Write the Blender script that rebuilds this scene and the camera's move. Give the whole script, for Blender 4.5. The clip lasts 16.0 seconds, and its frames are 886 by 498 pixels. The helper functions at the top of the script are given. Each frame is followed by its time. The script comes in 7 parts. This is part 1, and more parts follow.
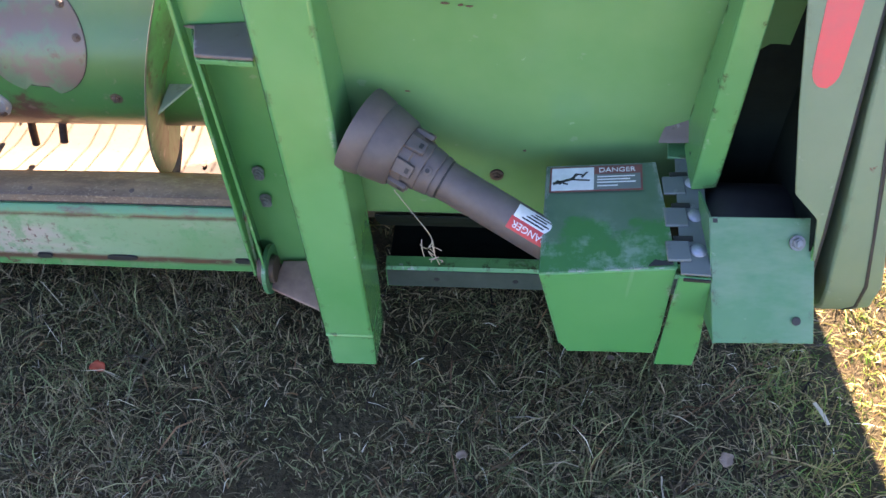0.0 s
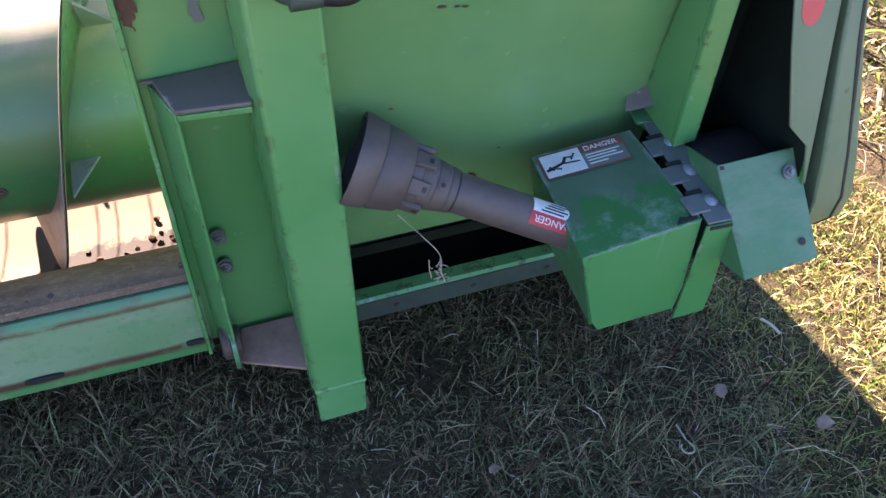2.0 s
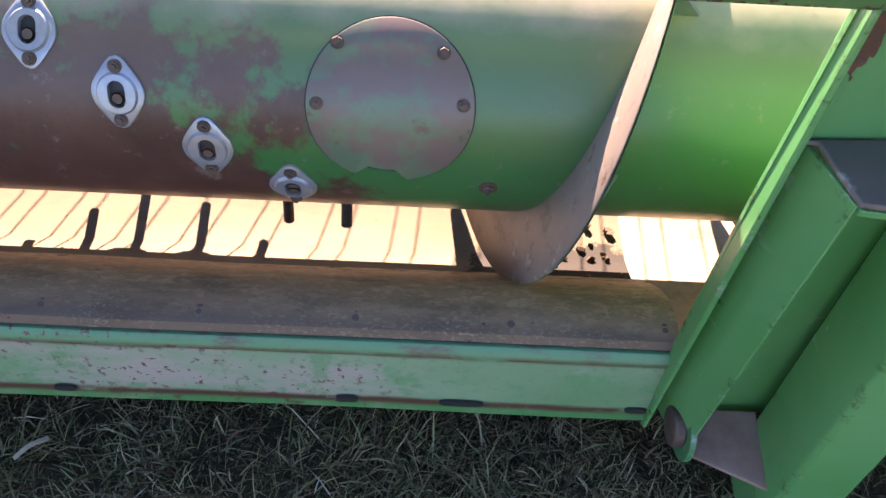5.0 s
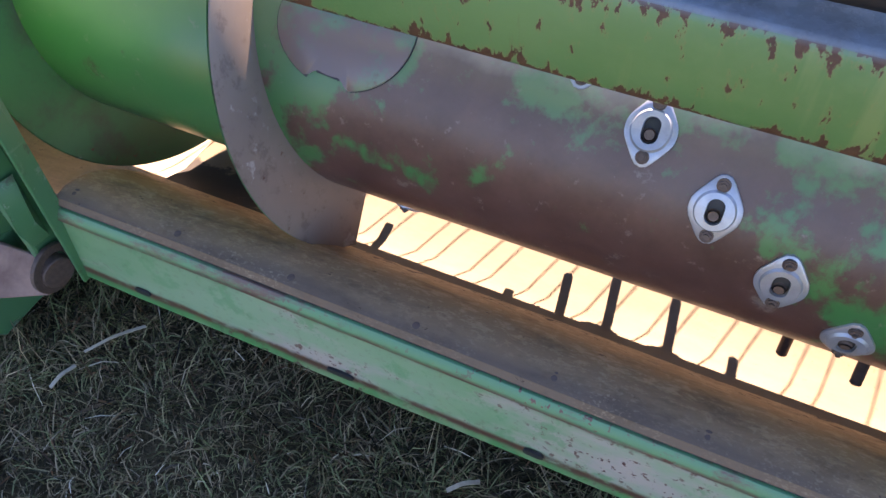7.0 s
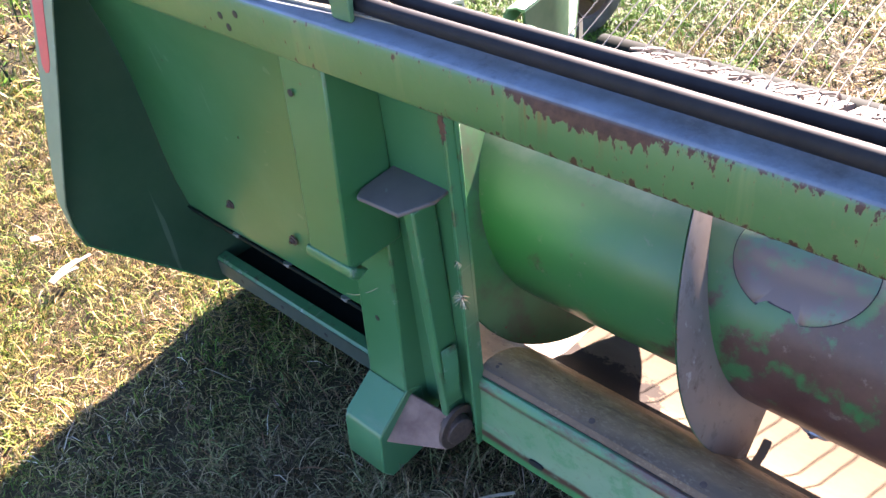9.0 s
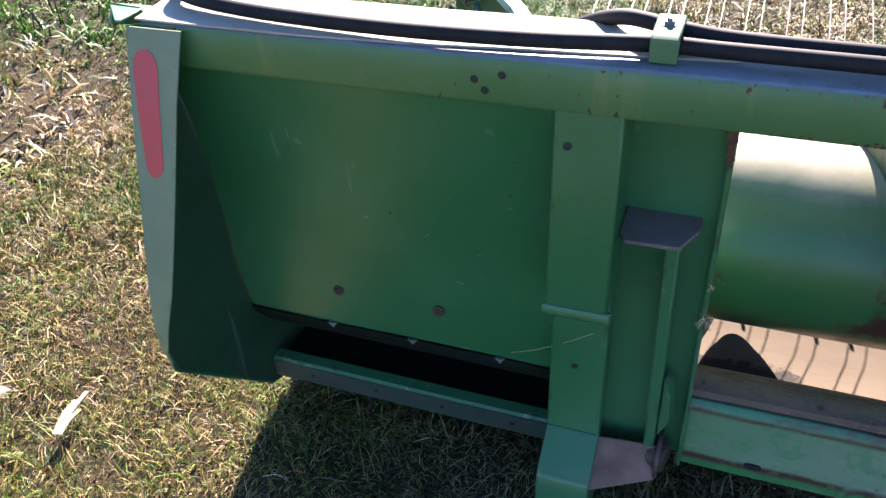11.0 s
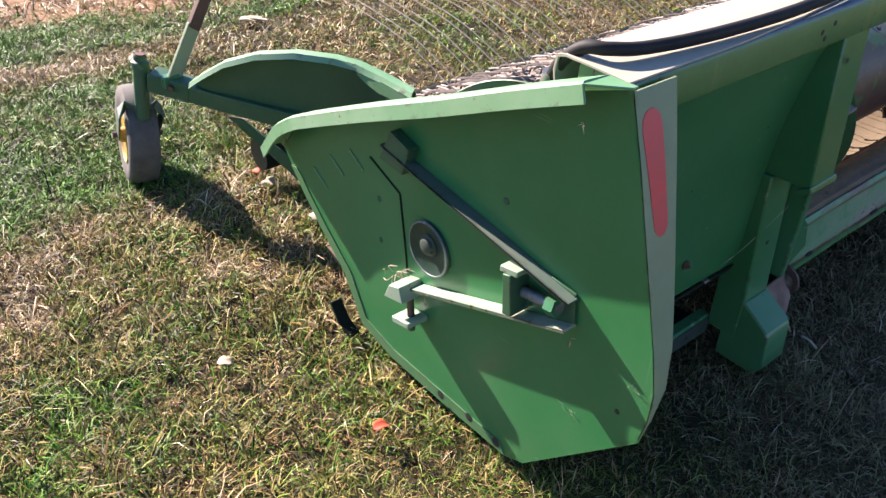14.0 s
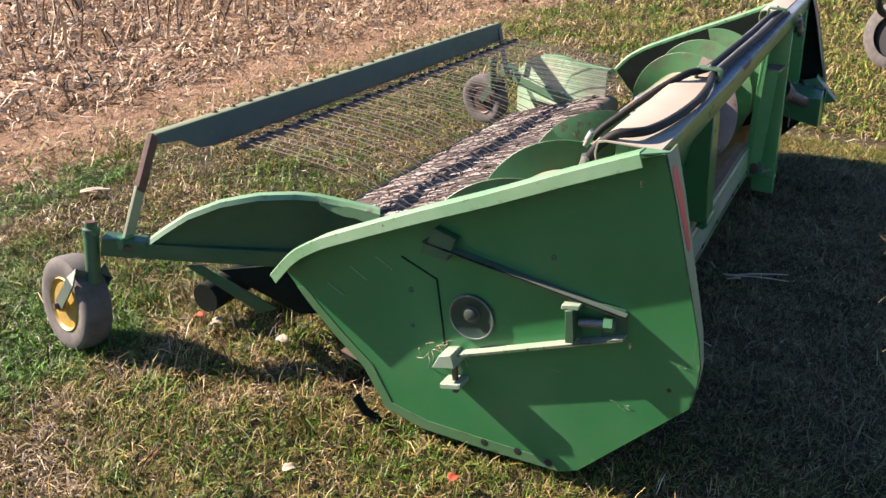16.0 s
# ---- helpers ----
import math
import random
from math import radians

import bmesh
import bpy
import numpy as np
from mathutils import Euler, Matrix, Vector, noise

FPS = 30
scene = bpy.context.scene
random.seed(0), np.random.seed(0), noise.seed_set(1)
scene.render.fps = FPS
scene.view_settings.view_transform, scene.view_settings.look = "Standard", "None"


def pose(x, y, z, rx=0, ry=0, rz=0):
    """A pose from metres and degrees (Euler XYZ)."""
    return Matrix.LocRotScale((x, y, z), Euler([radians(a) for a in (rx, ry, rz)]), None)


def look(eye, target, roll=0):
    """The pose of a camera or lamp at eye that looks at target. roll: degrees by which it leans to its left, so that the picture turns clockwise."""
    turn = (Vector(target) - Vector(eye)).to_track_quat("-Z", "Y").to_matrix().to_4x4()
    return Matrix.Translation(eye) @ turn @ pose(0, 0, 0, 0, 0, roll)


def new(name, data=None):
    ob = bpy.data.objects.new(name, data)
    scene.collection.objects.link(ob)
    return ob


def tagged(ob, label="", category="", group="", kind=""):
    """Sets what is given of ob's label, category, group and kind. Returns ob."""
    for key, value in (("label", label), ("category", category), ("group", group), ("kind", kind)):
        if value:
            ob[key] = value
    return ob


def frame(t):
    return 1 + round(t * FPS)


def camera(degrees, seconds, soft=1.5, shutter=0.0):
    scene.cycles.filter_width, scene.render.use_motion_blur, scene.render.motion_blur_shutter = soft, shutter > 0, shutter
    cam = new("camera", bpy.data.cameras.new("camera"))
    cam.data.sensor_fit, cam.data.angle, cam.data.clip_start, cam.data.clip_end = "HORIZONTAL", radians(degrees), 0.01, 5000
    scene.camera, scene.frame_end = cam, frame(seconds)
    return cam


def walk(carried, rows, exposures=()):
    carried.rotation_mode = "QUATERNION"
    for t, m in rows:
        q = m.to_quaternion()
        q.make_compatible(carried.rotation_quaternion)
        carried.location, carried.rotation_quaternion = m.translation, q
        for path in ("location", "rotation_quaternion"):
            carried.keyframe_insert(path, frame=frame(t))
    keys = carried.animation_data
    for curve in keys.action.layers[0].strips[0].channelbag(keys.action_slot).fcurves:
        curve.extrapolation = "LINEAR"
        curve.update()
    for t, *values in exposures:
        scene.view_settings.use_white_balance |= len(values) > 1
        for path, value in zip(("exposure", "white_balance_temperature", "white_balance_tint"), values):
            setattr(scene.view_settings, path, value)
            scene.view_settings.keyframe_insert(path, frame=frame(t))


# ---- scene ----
cam = camera(56.5, 16.0)
PATH = [
    (0, (2.926, -0.827, 1.358), (2.772, 0.486, -0.143), -3.4),
    (0.5, (2.702, -0.809, 1.372), (2.722, 0.541, -0.104), -1.7),
    (1, (2.561, -0.845, 1.381), (2.886, 0.518, -0.046), 1.8),
    (1.5, (2.501, -0.834, 1.378), (2.994, 0.492, -0.036), 3.2),
    (2, (2.51, -0.734, 1.315), (3.007, 0.522, -0.161), 3.0),
    (2.5, (2.528, -0.573, 1.27), (2.942, 0.643, -0.263), 1.6),
    (3, (2.471, -0.447, 1.255), (2.822, 0.74, -0.316), 0.0),
    (3.2, (2.445, -0.408, 1.246), (2.803, 0.76, -0.337), 0.1),
    (5.3, (2.073, -0.34, 1.197), (2.035, 0.854, -0.406), 4.0),
    (5.5, (2.032, -0.333, 1.203), (1.939, 0.854, -0.404), 3.5),
    (6, (1.931, -0.325, 1.211), (1.674, 0.842, -0.392), 1.7),
    (6.5, (1.858, -0.319, 1.219), (1.443, 0.822, -0.371), -0.3),
    (7, (1.778, -0.327, 1.237), (1.215, 0.792, -0.322), -2.0),
    (7.5, (1.71, -0.338, 1.253), (0.997, 0.768, -0.253), -3.1),
    (8, (1.654, -0.361, 1.277), (0.785, 0.716, -0.167), -3.9),
    (8.5, (1.607, -0.425, 1.309), (0.598, 0.629, -0.059), -5.0),
    (9, (1.549, -0.526, 1.383), (0.422, 0.55, 0.129), -7.1),
    (9.5, (1.475, -0.635, 1.416), (0.315, 0.494, 0.241), -7.5),
    (9.7, (1.436, -0.667, 1.412), (0.296, 0.493, 0.248), -7.1),
    (11.8, (0.319, -0.991, 1.43), (0.261, 0.618, 0.243), -1.0),
    (12, (0.174, -0.958, 1.417), (0.263, 0.66, 0.244), -0.3),
    (12.5, (-0.139, -0.901, 1.438), (0.305, 0.66, 0.269), 1.5),
    (13, (-0.456, -0.856, 1.458), (0.26, 0.611, 0.301), 2.1),
    (13.5, (-0.707, -0.737, 1.43), (0.205, 0.63, 0.29), 2.0),
    (14, (-0.974, -0.617, 1.445), (0.096, 0.637, 0.311), 1.9),
    (14.5, (-1.245, -0.528, 1.447), (-0.018, 0.603, 0.345), 2.4),
    (15, (-1.465, -0.437, 1.481), (-0.089, 0.61, 0.477), 1.5),
    (15.5, (-1.604, -0.319, 1.478), (-0.078, 0.607, 0.576), 0.4),
    (16, (-1.815, -0.299, 1.505), (-0.19, 0.533, 0.689), 1.1),
]
EXPOSURES = [(0, 3.97, 7230, 32), (1.0, 3.86, 7030, 32), (1.5, 3.45, 6530, 33), (2.0, 3.43, 6530, 33), (2.5, 4.17, 7030, 31), (3.2, 4.27, 7030, 31), (5.3, 3.33, 6910, 31), (6.2, 3.51, 6960, 31), (7, 3.51, 6960, 31), (8, 3.63, 6760, 31), (9.0, 3.51, 6200, 30), (9.5, 2.89, 5640, 27), (11.8, 2.45, 5860, 23), (13, 2.21, 5880, 23), (14.5, 2.02, 6060, 23), (16, 1.72, 6210, 23)]
walk(cam, [(t, look(eye, target, roll)) for t, eye, target, roll in PATH], EXPOSURES)

# ---- light ----
SUN_AZ, SUN_EL = 10.5, 31.5      # degrees from +y towards -x, and above the ground
sun_dir = Vector((-math.sin(radians(SUN_AZ)) * math.cos(radians(SUN_EL)),
                  math.cos(radians(SUN_AZ)) * math.cos(radians(SUN_EL)), math.sin(radians(SUN_EL))))
world = bpy.data.worlds.new("sky")
scene.world = world
world.use_nodes = True
wn = world.node_tree.nodes
sky = wn.new("ShaderNodeTexSky")
sky.sky_type = "NISHITA"
sky.sun_disc = False
sky.sun_elevation = radians(SUN_EL)
sky.sun_rotation = radians(-SUN_AZ)
sky.air_density, sky.dust_density, sky.ozone_density = 1.1, 0.2, 5.5
wn["Background"].inputs["Strength"].default_value = 0.05
world.node_tree.links.new(sky.outputs[0], wn["Background"].inputs["Color"])
sun_data = bpy.data.lights.new("sun", "SUN")
sun_data.energy, sun_data.angle, sun_data.color = 5.0, radians(0.5), (1.0, 0.85, 0.66)
sun = new("sun", sun_data)
sun.matrix_world = look(sun_dir * 60, (0, 0, 0))


# ---- materials ----
class Mat:
    """A node material with short calls."""

    def __init__(self, name):
        self.m = bpy.data.materials.new(name)
        self.m.use_nodes = True
        self.n, self.l = self.m.node_tree.nodes, self.m.node_tree.links
        self.b = self.n["Principled BSDF"]
        self.pos = self.n.new("ShaderNodeNewGeometry").outputs["Position"]

    def link(self, a, b):
        self.l.new(a, b)

    def noise(self, scale, detail=4.0, rough=0.55, vec=None, stretch=None):
        t = self.n.new("ShaderNodeTexNoise")
        t.inputs["Scale"].default_value, t.inputs["Detail"].default_value, t.inputs["Roughness"].default_value = scale, detail, rough
        v = vec or self.pos
        if stretch:
            k = self.n.new("ShaderNodeMapping")
            k.inputs["Scale"].default_value = stretch
            self.link(v, k.inputs["Vector"])
            v = k.outputs[0]
        self.link(v, t.inputs["Vector"])
        return t.outputs["Fac"]

    def ramp(self, fac, lo, hi):
        r = self.n.new("ShaderNodeMapRange")
        r.inputs["From Min"].default_value, r.inputs["From Max"].default_value = lo, hi
        self.link(fac, r.inputs["Value"])
        return r.outputs[0]

    def math(self, op, a, b):
        q = self.n.new("ShaderNodeMath")
        q.operation = op
        for i, v in enumerate((a, b)):
            if isinstance(v, (int, float)):
                q.inputs[i].default_value = v
            else:
                self.link(v, q.inputs[i])
        return q.outputs[0]

    def axis(self, i):
        s = self.n.new("ShaderNodeSeparateXYZ")
        self.link(self.pos, s.inputs[0])
        return s.outputs[i]

    def mix(self, fac, a, b):
        x = self.n.new("ShaderNodeMix")
        x.data_type = "RGBA"
        for i, v in ((0, fac), (6, a), (7, b)):
            if isinstance(v, tuple):
                x.inputs[i].default_value = (*v, 1)
            elif isinstance(v, (int, float)):
                x.inputs[i].default_value = v
            else:
                self.link(v, x.inputs[i])
        return x.outputs[2]

    def edge(self, width):
        """1 along the corners of a part, where paint wears off, 0 on its flats."""
        v = self.n.new("ShaderNodeBevel")
        v.samples = 4
        v.inputs["Radius"].default_value = width
        g = self.n.new("ShaderNodeNewGeometry")
        d = self.n.new("ShaderNodeVectorMath")
        d.operation = "DOT_PRODUCT"
        self.link(v.outputs[0], d.inputs[0])
        self.link(g.outputs["Normal"], d.inputs[1])
        return self.ramp(d.outputs["Value"], 0.997, 0.95)

    def color(self, v):
        if isinstance(v, tuple):
            self.b.inputs["Base Color"].default_value = (*v, 1)
        else:
            self.link(v, self.b.inputs["Base Color"])
        return self

    def rough(self, v, metal=0.0, spec=0.5):
        for key, x in (("Roughness", v), ("Metallic", metal), ("Specular IOR Level", spec)):
            if isinstance(x, (int, float)):
                self.b.inputs[key].default_value = x
            else:
                self.link(x, self.b.inputs[key])
        return self

    def bump(self, fac, strength=0.3, dist=0.002):
        u = self.n.new("ShaderNodeBump")
        u.inputs["Strength"].default_value, u.inputs["Distance"].default_value = strength, dist
        self.link(fac, u.inputs["Height"])
        self.link(u.outputs[0], self.b.inputs["Normal"])
        return self


RUST, BROWN, DUST = (0.11, 0.042, 0.022), (0.085, 0.05, 0.037), (0.36, 0.29, 0.2)


def paint(name, base, faded, rust=0.60, dust=0.0, roughness=0.42, chips=0.68, scuff=None):
    """Old machine paint: sun-faded patches, rust spots, chips, and a film of dust."""
    k = Mat(name)
    c = k.mix(k.ramp(k.noise(2.3, 5), 0.35, 0.7), base, faded)
    c = k.mix(k.math("MULTIPLY", k.ramp(k.noise(14, 6, 0.7), 0.45, 0.75), 0.12 if roughness < 0.34 else 0.35), c, faded)
    if scuff:
        c = k.mix(k.math("MULTIPLY", k.ramp(k.noise(7, 6, 0.7, stretch=(0.35, 1, 1)), 0.50, 0.64), 0.6), c, scuff)
    spots = k.math("MULTIPLY", k.ramp(k.noise(60, 5, 0.7), chips, chips + 0.04), k.ramp(k.noise(4, 2), 0.42, 0.55))
    c = k.mix(spots, c, RUST)
    c = k.mix(k.ramp(k.noise(9, 7, 0.72), rust + 0.07, rust + 0.11), c, RUST)
    if dust:
        film = k.math("MULTIPLY", k.ramp(k.noise(5, 6, 0.65), 0.3, 0.75), dust)
        c = k.mix(film, c, DUST)
    marks = k.math("ADD", k.ramp(k.noise(26, 3, 0.6, stretch=(1, 0.10, 1.3)), 0.70, 0.73), k.ramp(k.noise(22, 3, 0.6, stretch=(1.2, 1.2, 0.09)), 0.71, 0.74))
    c = k.mix(k.math("MULTIPLY", marks, 0.2), c, (0.30, 0.36, 0.27))
    worn = k.edge(0.014)
    c = k.mix(k.math("MULTIPLY", k.math("MULTIPLY", worn, k.ramp(k.noise(30, 7, 0.72), 0.55, 0.62)), 0.35 if base[0] > 0.07 else 0.8), c, (0.052, 0.03, 0.02))
    c = k.mix(k.math("MULTIPLY", k.math("MULTIPLY", worn, k.ramp(k.noise(22, 6, 0.7), 0.60, 0.66)), 0.5), c, (0.42, 0.42, 0.38))
    k.color(c)
    k.rough(k.math("ADD", k.math("MULTIPLY", k.noise(30, 4), 0.10 if roughness < 0.34 else 0.25), roughness - 0.05), 0, 0.5)
    if roughness < 0.34:
        k.b.inputs["Coat Weight"].default_value = 0.8 if base[0] > 0.07 else 0.12
        k.b.inputs["Coat Roughness"].default_value = 0.16
    return k.bump(k.math("ADD", k.math("MULTIPLY", k.noise(3, 2), 0.5), k.math("MULTIPLY", k.noise(160, 3), 0.008)), 0.12, 0.006).m


GREEN, PALE = (0.028, 0.138, 0.046), (0.060, 0.182, 0.080)
m_green = paint("green_paint", GREEN, PALE, 0.64, 0, 0.32)
# Same paint as green_paint; the end panel's shade is put into this copy.
m_end = paint("shaded_end_paint", (0.015, 0.148, 0.042), (0.034, 0.186, 0.066), 0.66, 0.08, 0.32)
# Dark green that holds the corner shade inside the end panel.
m_inner = paint("shade_dark_inner_paint", (0.012, 0.055, 0.022), (0.022, 0.075, 0.032), 0.66, 0.06, 0.5)
m_fresh = paint("bright_green_paint", (0.062, 0.248, 0.076), (0.125, 0.318, 0.122), 0.68, 0.0, 0.25, 0.74)
# Yellower copy of bright_green_paint; reflected light of the sunlit grass is in it.
m_panel = paint("ground_lit_green_paint", (0.088, 0.250, 0.082), (0.165, 0.322, 0.130), 0.68, 0.0, 0.25, 0.74)
m_guard = paint("guard_green_paint", (0.036, 0.215, 0.062), (0.080, 0.270, 0.098), 0.68, 0.0, 0.3, 0.72)
m_pale = paint("faded_green_paint", (0.165, 0.225, 0.12), (0.26, 0.305, 0.175), 0.62, 0.2, 0.5, 0.66)
m_shield = paint("dull_green_paint", (0.085, 0.155, 0.085), (0.14, 0.205, 0.12), 0.64, 0.12, 0.45, 0.68)
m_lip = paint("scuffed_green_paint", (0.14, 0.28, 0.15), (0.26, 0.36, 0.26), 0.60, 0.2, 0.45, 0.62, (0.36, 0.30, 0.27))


def beam_paint():
    """Chipped beam: brown rust eating in from the lower and upper edges, runs and spots between, sky sheen painted on
    the dusty top.
    """
    k = Mat("chipped_green_paint")
    x, z = k.axis(0), k.axis(2)
    c = k.mix(k.ramp(k.noise(3.0, 5), 0.35, 0.7), (0.052, 0.148, 0.046), (0.090, 0.190, 0.070))
    c = k.mix(k.math("MULTIPLY", k.ramp(k.noise(20, 6, 0.7), 0.5, 0.75), 0.3), c, (0.13, 0.215, 0.09))
    drips = k.ramp(k.noise(26, 4, 0.6, stretch=(1.0, 0.3, 0.07)), 0.60, 0.68)
    c = k.mix(k.math("MULTIPLY", drips, 0.45), c, (0.17, 0.23, 0.085))
    stains = k.ramp(k.noise(34, 4, 0.6, stretch=(1.0, 0.3, 0.12)), 0.66, 0.72)
    c = k.mix(k.math("MULTIPLY", stains, 0.5), c, (0.085, 0.06, 0.025))
    middle = k.math("SUBTRACT", 1.0, k.ramp(k.math("ABSOLUTE", k.math("SUBTRACT", x, 1.68), 0), 0.50, 0.95))
    low, high = k.ramp(z, 0.908, 0.894), k.ramp(z, 0.944, 0.964)
    runs = k.noise(125, 6, 0.62, stretch=(1.0, 1.0, 0.42))
    base = k.math("ADD", runs, k.math("MULTIPLY", k.math("SUBTRACT", k.noise(6, 3), 0.5), 0.25))
    edge = k.math("ADD", k.math("MULTIPLY", low, 0.24), k.math("MULTIPLY", high, 0.17))
    edge = k.math("MULTIPLY", edge, k.math("ADD", 0.30, k.math("MULTIPLY", middle, 0.70)))
    cut = k.math("ADD", k.math("ADD", base, edge), k.math("MULTIPLY", middle, 0.034))
    spot = k.math("MULTIPLY", k.math("SUBTRACT", 1.0, k.ramp(k.math("ABSOLUTE", k.math("SUBTRACT", x, 1.135), 0), 0.05, 0.11)), k.ramp(z, 0.932, 0.952))
    cut = k.math("ADD", cut, k.math("MULTIPLY", spot, 0.30))
    weep = k.math("MULTIPLY", k.math("SUBTRACT", 1.0, k.ramp(k.math("ABSOLUTE", k.math("SUBTRACT", x, 1.12), 0), 0.05, 0.08)), k.math("MULTIPLY", k.ramp(k.noise(60, 3, 0.5, stretch=(1.0, 0.2, 0.03)), 0.48, 0.60), k.ramp(z, 0.905, 0.945)))
    c = k.mix(k.math("MULTIPLY", weep, 0.75), c, (0.17, 0.095, 0.03))
    rust = k.ramp(cut, 0.685, 0.705)
    brown = k.mix(k.ramp(k.noise(70, 5, 0.7), 0.35, 0.7), (0.045, 0.018, 0.009), (0.09, 0.04, 0.022))
    c = k.mix(k.math("MULTIPLY", k.ramp(cut, 0.62, 0.69), 0.3), c, (0.20, 0.16, 0.06))
    c = k.mix(rust, c, brown)
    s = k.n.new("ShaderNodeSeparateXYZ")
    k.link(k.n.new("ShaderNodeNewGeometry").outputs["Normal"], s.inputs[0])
    # Sky reflection on the upward faces, painted as blue-grey.
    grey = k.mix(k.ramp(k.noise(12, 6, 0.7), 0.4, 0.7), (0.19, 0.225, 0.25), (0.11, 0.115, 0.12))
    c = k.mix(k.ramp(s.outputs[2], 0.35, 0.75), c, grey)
    k.color(c).rough(k.math("ADD", 0.36, k.math("MULTIPLY", rust, 0.3)), 0, 0.5)
    return k.bump(k.math("SUBTRACT", k.noise(90, 4), k.math("MULTIPLY", rust, 1.2)), 0.3, 0.0012).m


m_beam = beam_paint()


def rail_paint():
    """Lower rail: pale face rubbed pink in patches, rust dots there, bright green folded bottom edge, rust lines along the folds."""
    k = Mat("scuffed_rail_paint")
    z = k.axis(2)
    c = k.mix(k.ramp(k.noise(3.5, 6, 0.6, stretch=(0.5, 1, 1)), 0.36, 0.64), (0.10, 0.235, 0.10), (0.19, 0.295, 0.175))
    rub = k.ramp(k.noise(4.4, 6, 0.66, stretch=(0.6, 1, 1.6)), 0.50, 0.62)
    c = k.mix(k.math("MULTIPLY", rub, 0.8), c, (0.36, 0.29, 0.26))
    c = k.mix(k.math("MULTIPLY", k.ramp(k.noise(16, 8, 0.74), 0.54, 0.60), 0.65), c, (0.085, 0.235, 0.10))
    n = k.noise(30, 6, 0.7, stretch=(0.35, 1, 1))
    wave = k.math("MULTIPLY", k.math("SUBTRACT", n, 0.5), 0.014)
    zz = k.math("ADD", z, wave)
    c = k.mix(k.ramp(zz, 0.292, 0.298), c, (0.05, 0.19, 0.085))
    c = k.mix(k.ramp(zz, 0.1775, 0.1755), c, k.mix(k.ramp(k.noise(9, 7, 0.72), 0.5, 0.62), (0.055, 0.225, 0.075), (0.16, 0.26, 0.13)))
    dots = k.math("MULTIPLY", k.ramp(k.noise(80, 5, 0.65), 0.585, 0.61), k.math("ADD", 0.15, rub))
    c = k.mix(dots, c, (0.10, 0.04, 0.03))
    c = k.mix(k.math("MULTIPLY", k.ramp(z, 0.288, 0.294), k.ramp(k.noise(13, 7, 0.72, stretch=(0.35, 1, 1)), 0.50, 0.60)), c, (0.095, 0.055, 0.042))
    line = k.math("ADD", k.ramp(k.math("ABSOLUTE", k.math("SUBTRACT", zz, 0.1785), 0), 0.011, 0.003), k.ramp(k.math("ABSOLUTE", k.math("SUBTRACT", zz, 0.2905), 0), 0.010, 0.002))
    c = k.mix(k.math("MULTIPLY", line, k.ramp(k.noise(11, 7, 0.78, stretch=(0.6, 1, 1)), 0.34, 0.46)), c, (0.085, 0.04, 0.026))
    k.color(c).rough(0.38, 0, 0.5)
    return k.bump(k.math("ADD", k.noise(5, 3), k.math("MULTIPLY", n, 0.15)), 0.3, 0.003).m


m_rail = rail_paint()


def sill_sheet():
    """Rounded sill: darker brown at the back turning to tan on the crown, with fine specks and streaks."""
    k = Mat("worn_sill_sheet")
    y = k.axis(1)
    wob = k.math("MULTIPLY", k.math("SUBTRACT", k.noise(5, 5, 0.65, stretch=(0.35, 1, 1)), 0.5), 0.07)
    yy = k.math("ADD", y, wob)
    grain = k.noise(70, 8, 0.78, stretch=(0.6, 1, 1))
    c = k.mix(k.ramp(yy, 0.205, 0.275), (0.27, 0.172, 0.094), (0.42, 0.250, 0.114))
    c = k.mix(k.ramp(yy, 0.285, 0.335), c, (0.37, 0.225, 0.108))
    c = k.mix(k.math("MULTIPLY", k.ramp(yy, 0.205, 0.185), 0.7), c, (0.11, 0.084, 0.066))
    c = k.mix(k.math("MULTIPLY", k.math("MULTIPLY", k.ramp(grain, 0.51, 0.57), k.ramp(yy, 0.19, 0.25)), 0.62), c, (0.58, 0.39, 0.205))
    c = k.mix(k.math("MULTIPLY", k.ramp(k.noise(26, 6, 0.7, stretch=(0.4, 1, 1)), 0.5, 0.68), 0.5), c, (0.085, 0.060, 0.040))
    flecks = k.math("MULTIPLY", k.ramp(k.noise(240, 4, 0.7, stretch=(0.6, 1, 1)), 0.54, 0.64), k.ramp(k.noise(9, 4, 0.6), 0.40, 0.60))
    c = k.mix(k.math("MULTIPLY", flecks, 0.35), c, (0.48, 0.36, 0.22))
    specks = k.math("ADD", k.noise(75, 5, 0.7, stretch=(0.55, 1, 1)), k.math("MULTIPLY", k.ramp(yy, 0.29, 0.35), 0.10))
    c = k.mix(k.ramp(specks, 0.66, 0.70), c, (0.045, 0.026, 0.018))
    k.color(c).rough(0.6, 0, 0.08)
    return k.bump(k.math("ADD", k.noise(7, 3), k.math("MULTIPLY", grain, 0.6)), 0.45, 0.003).m


m_sill = sill_sheet()
# Shade on the left side shield and its arm is in this dark green.
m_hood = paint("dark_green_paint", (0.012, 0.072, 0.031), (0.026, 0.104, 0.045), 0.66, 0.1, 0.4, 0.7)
m_teal = paint("teal_green_paint", (0.022, 0.145, 0.052), (0.055, 0.195, 0.088), 0.66, 0.06, 0.36, 0.72, (0.125, 0.215, 0.135))


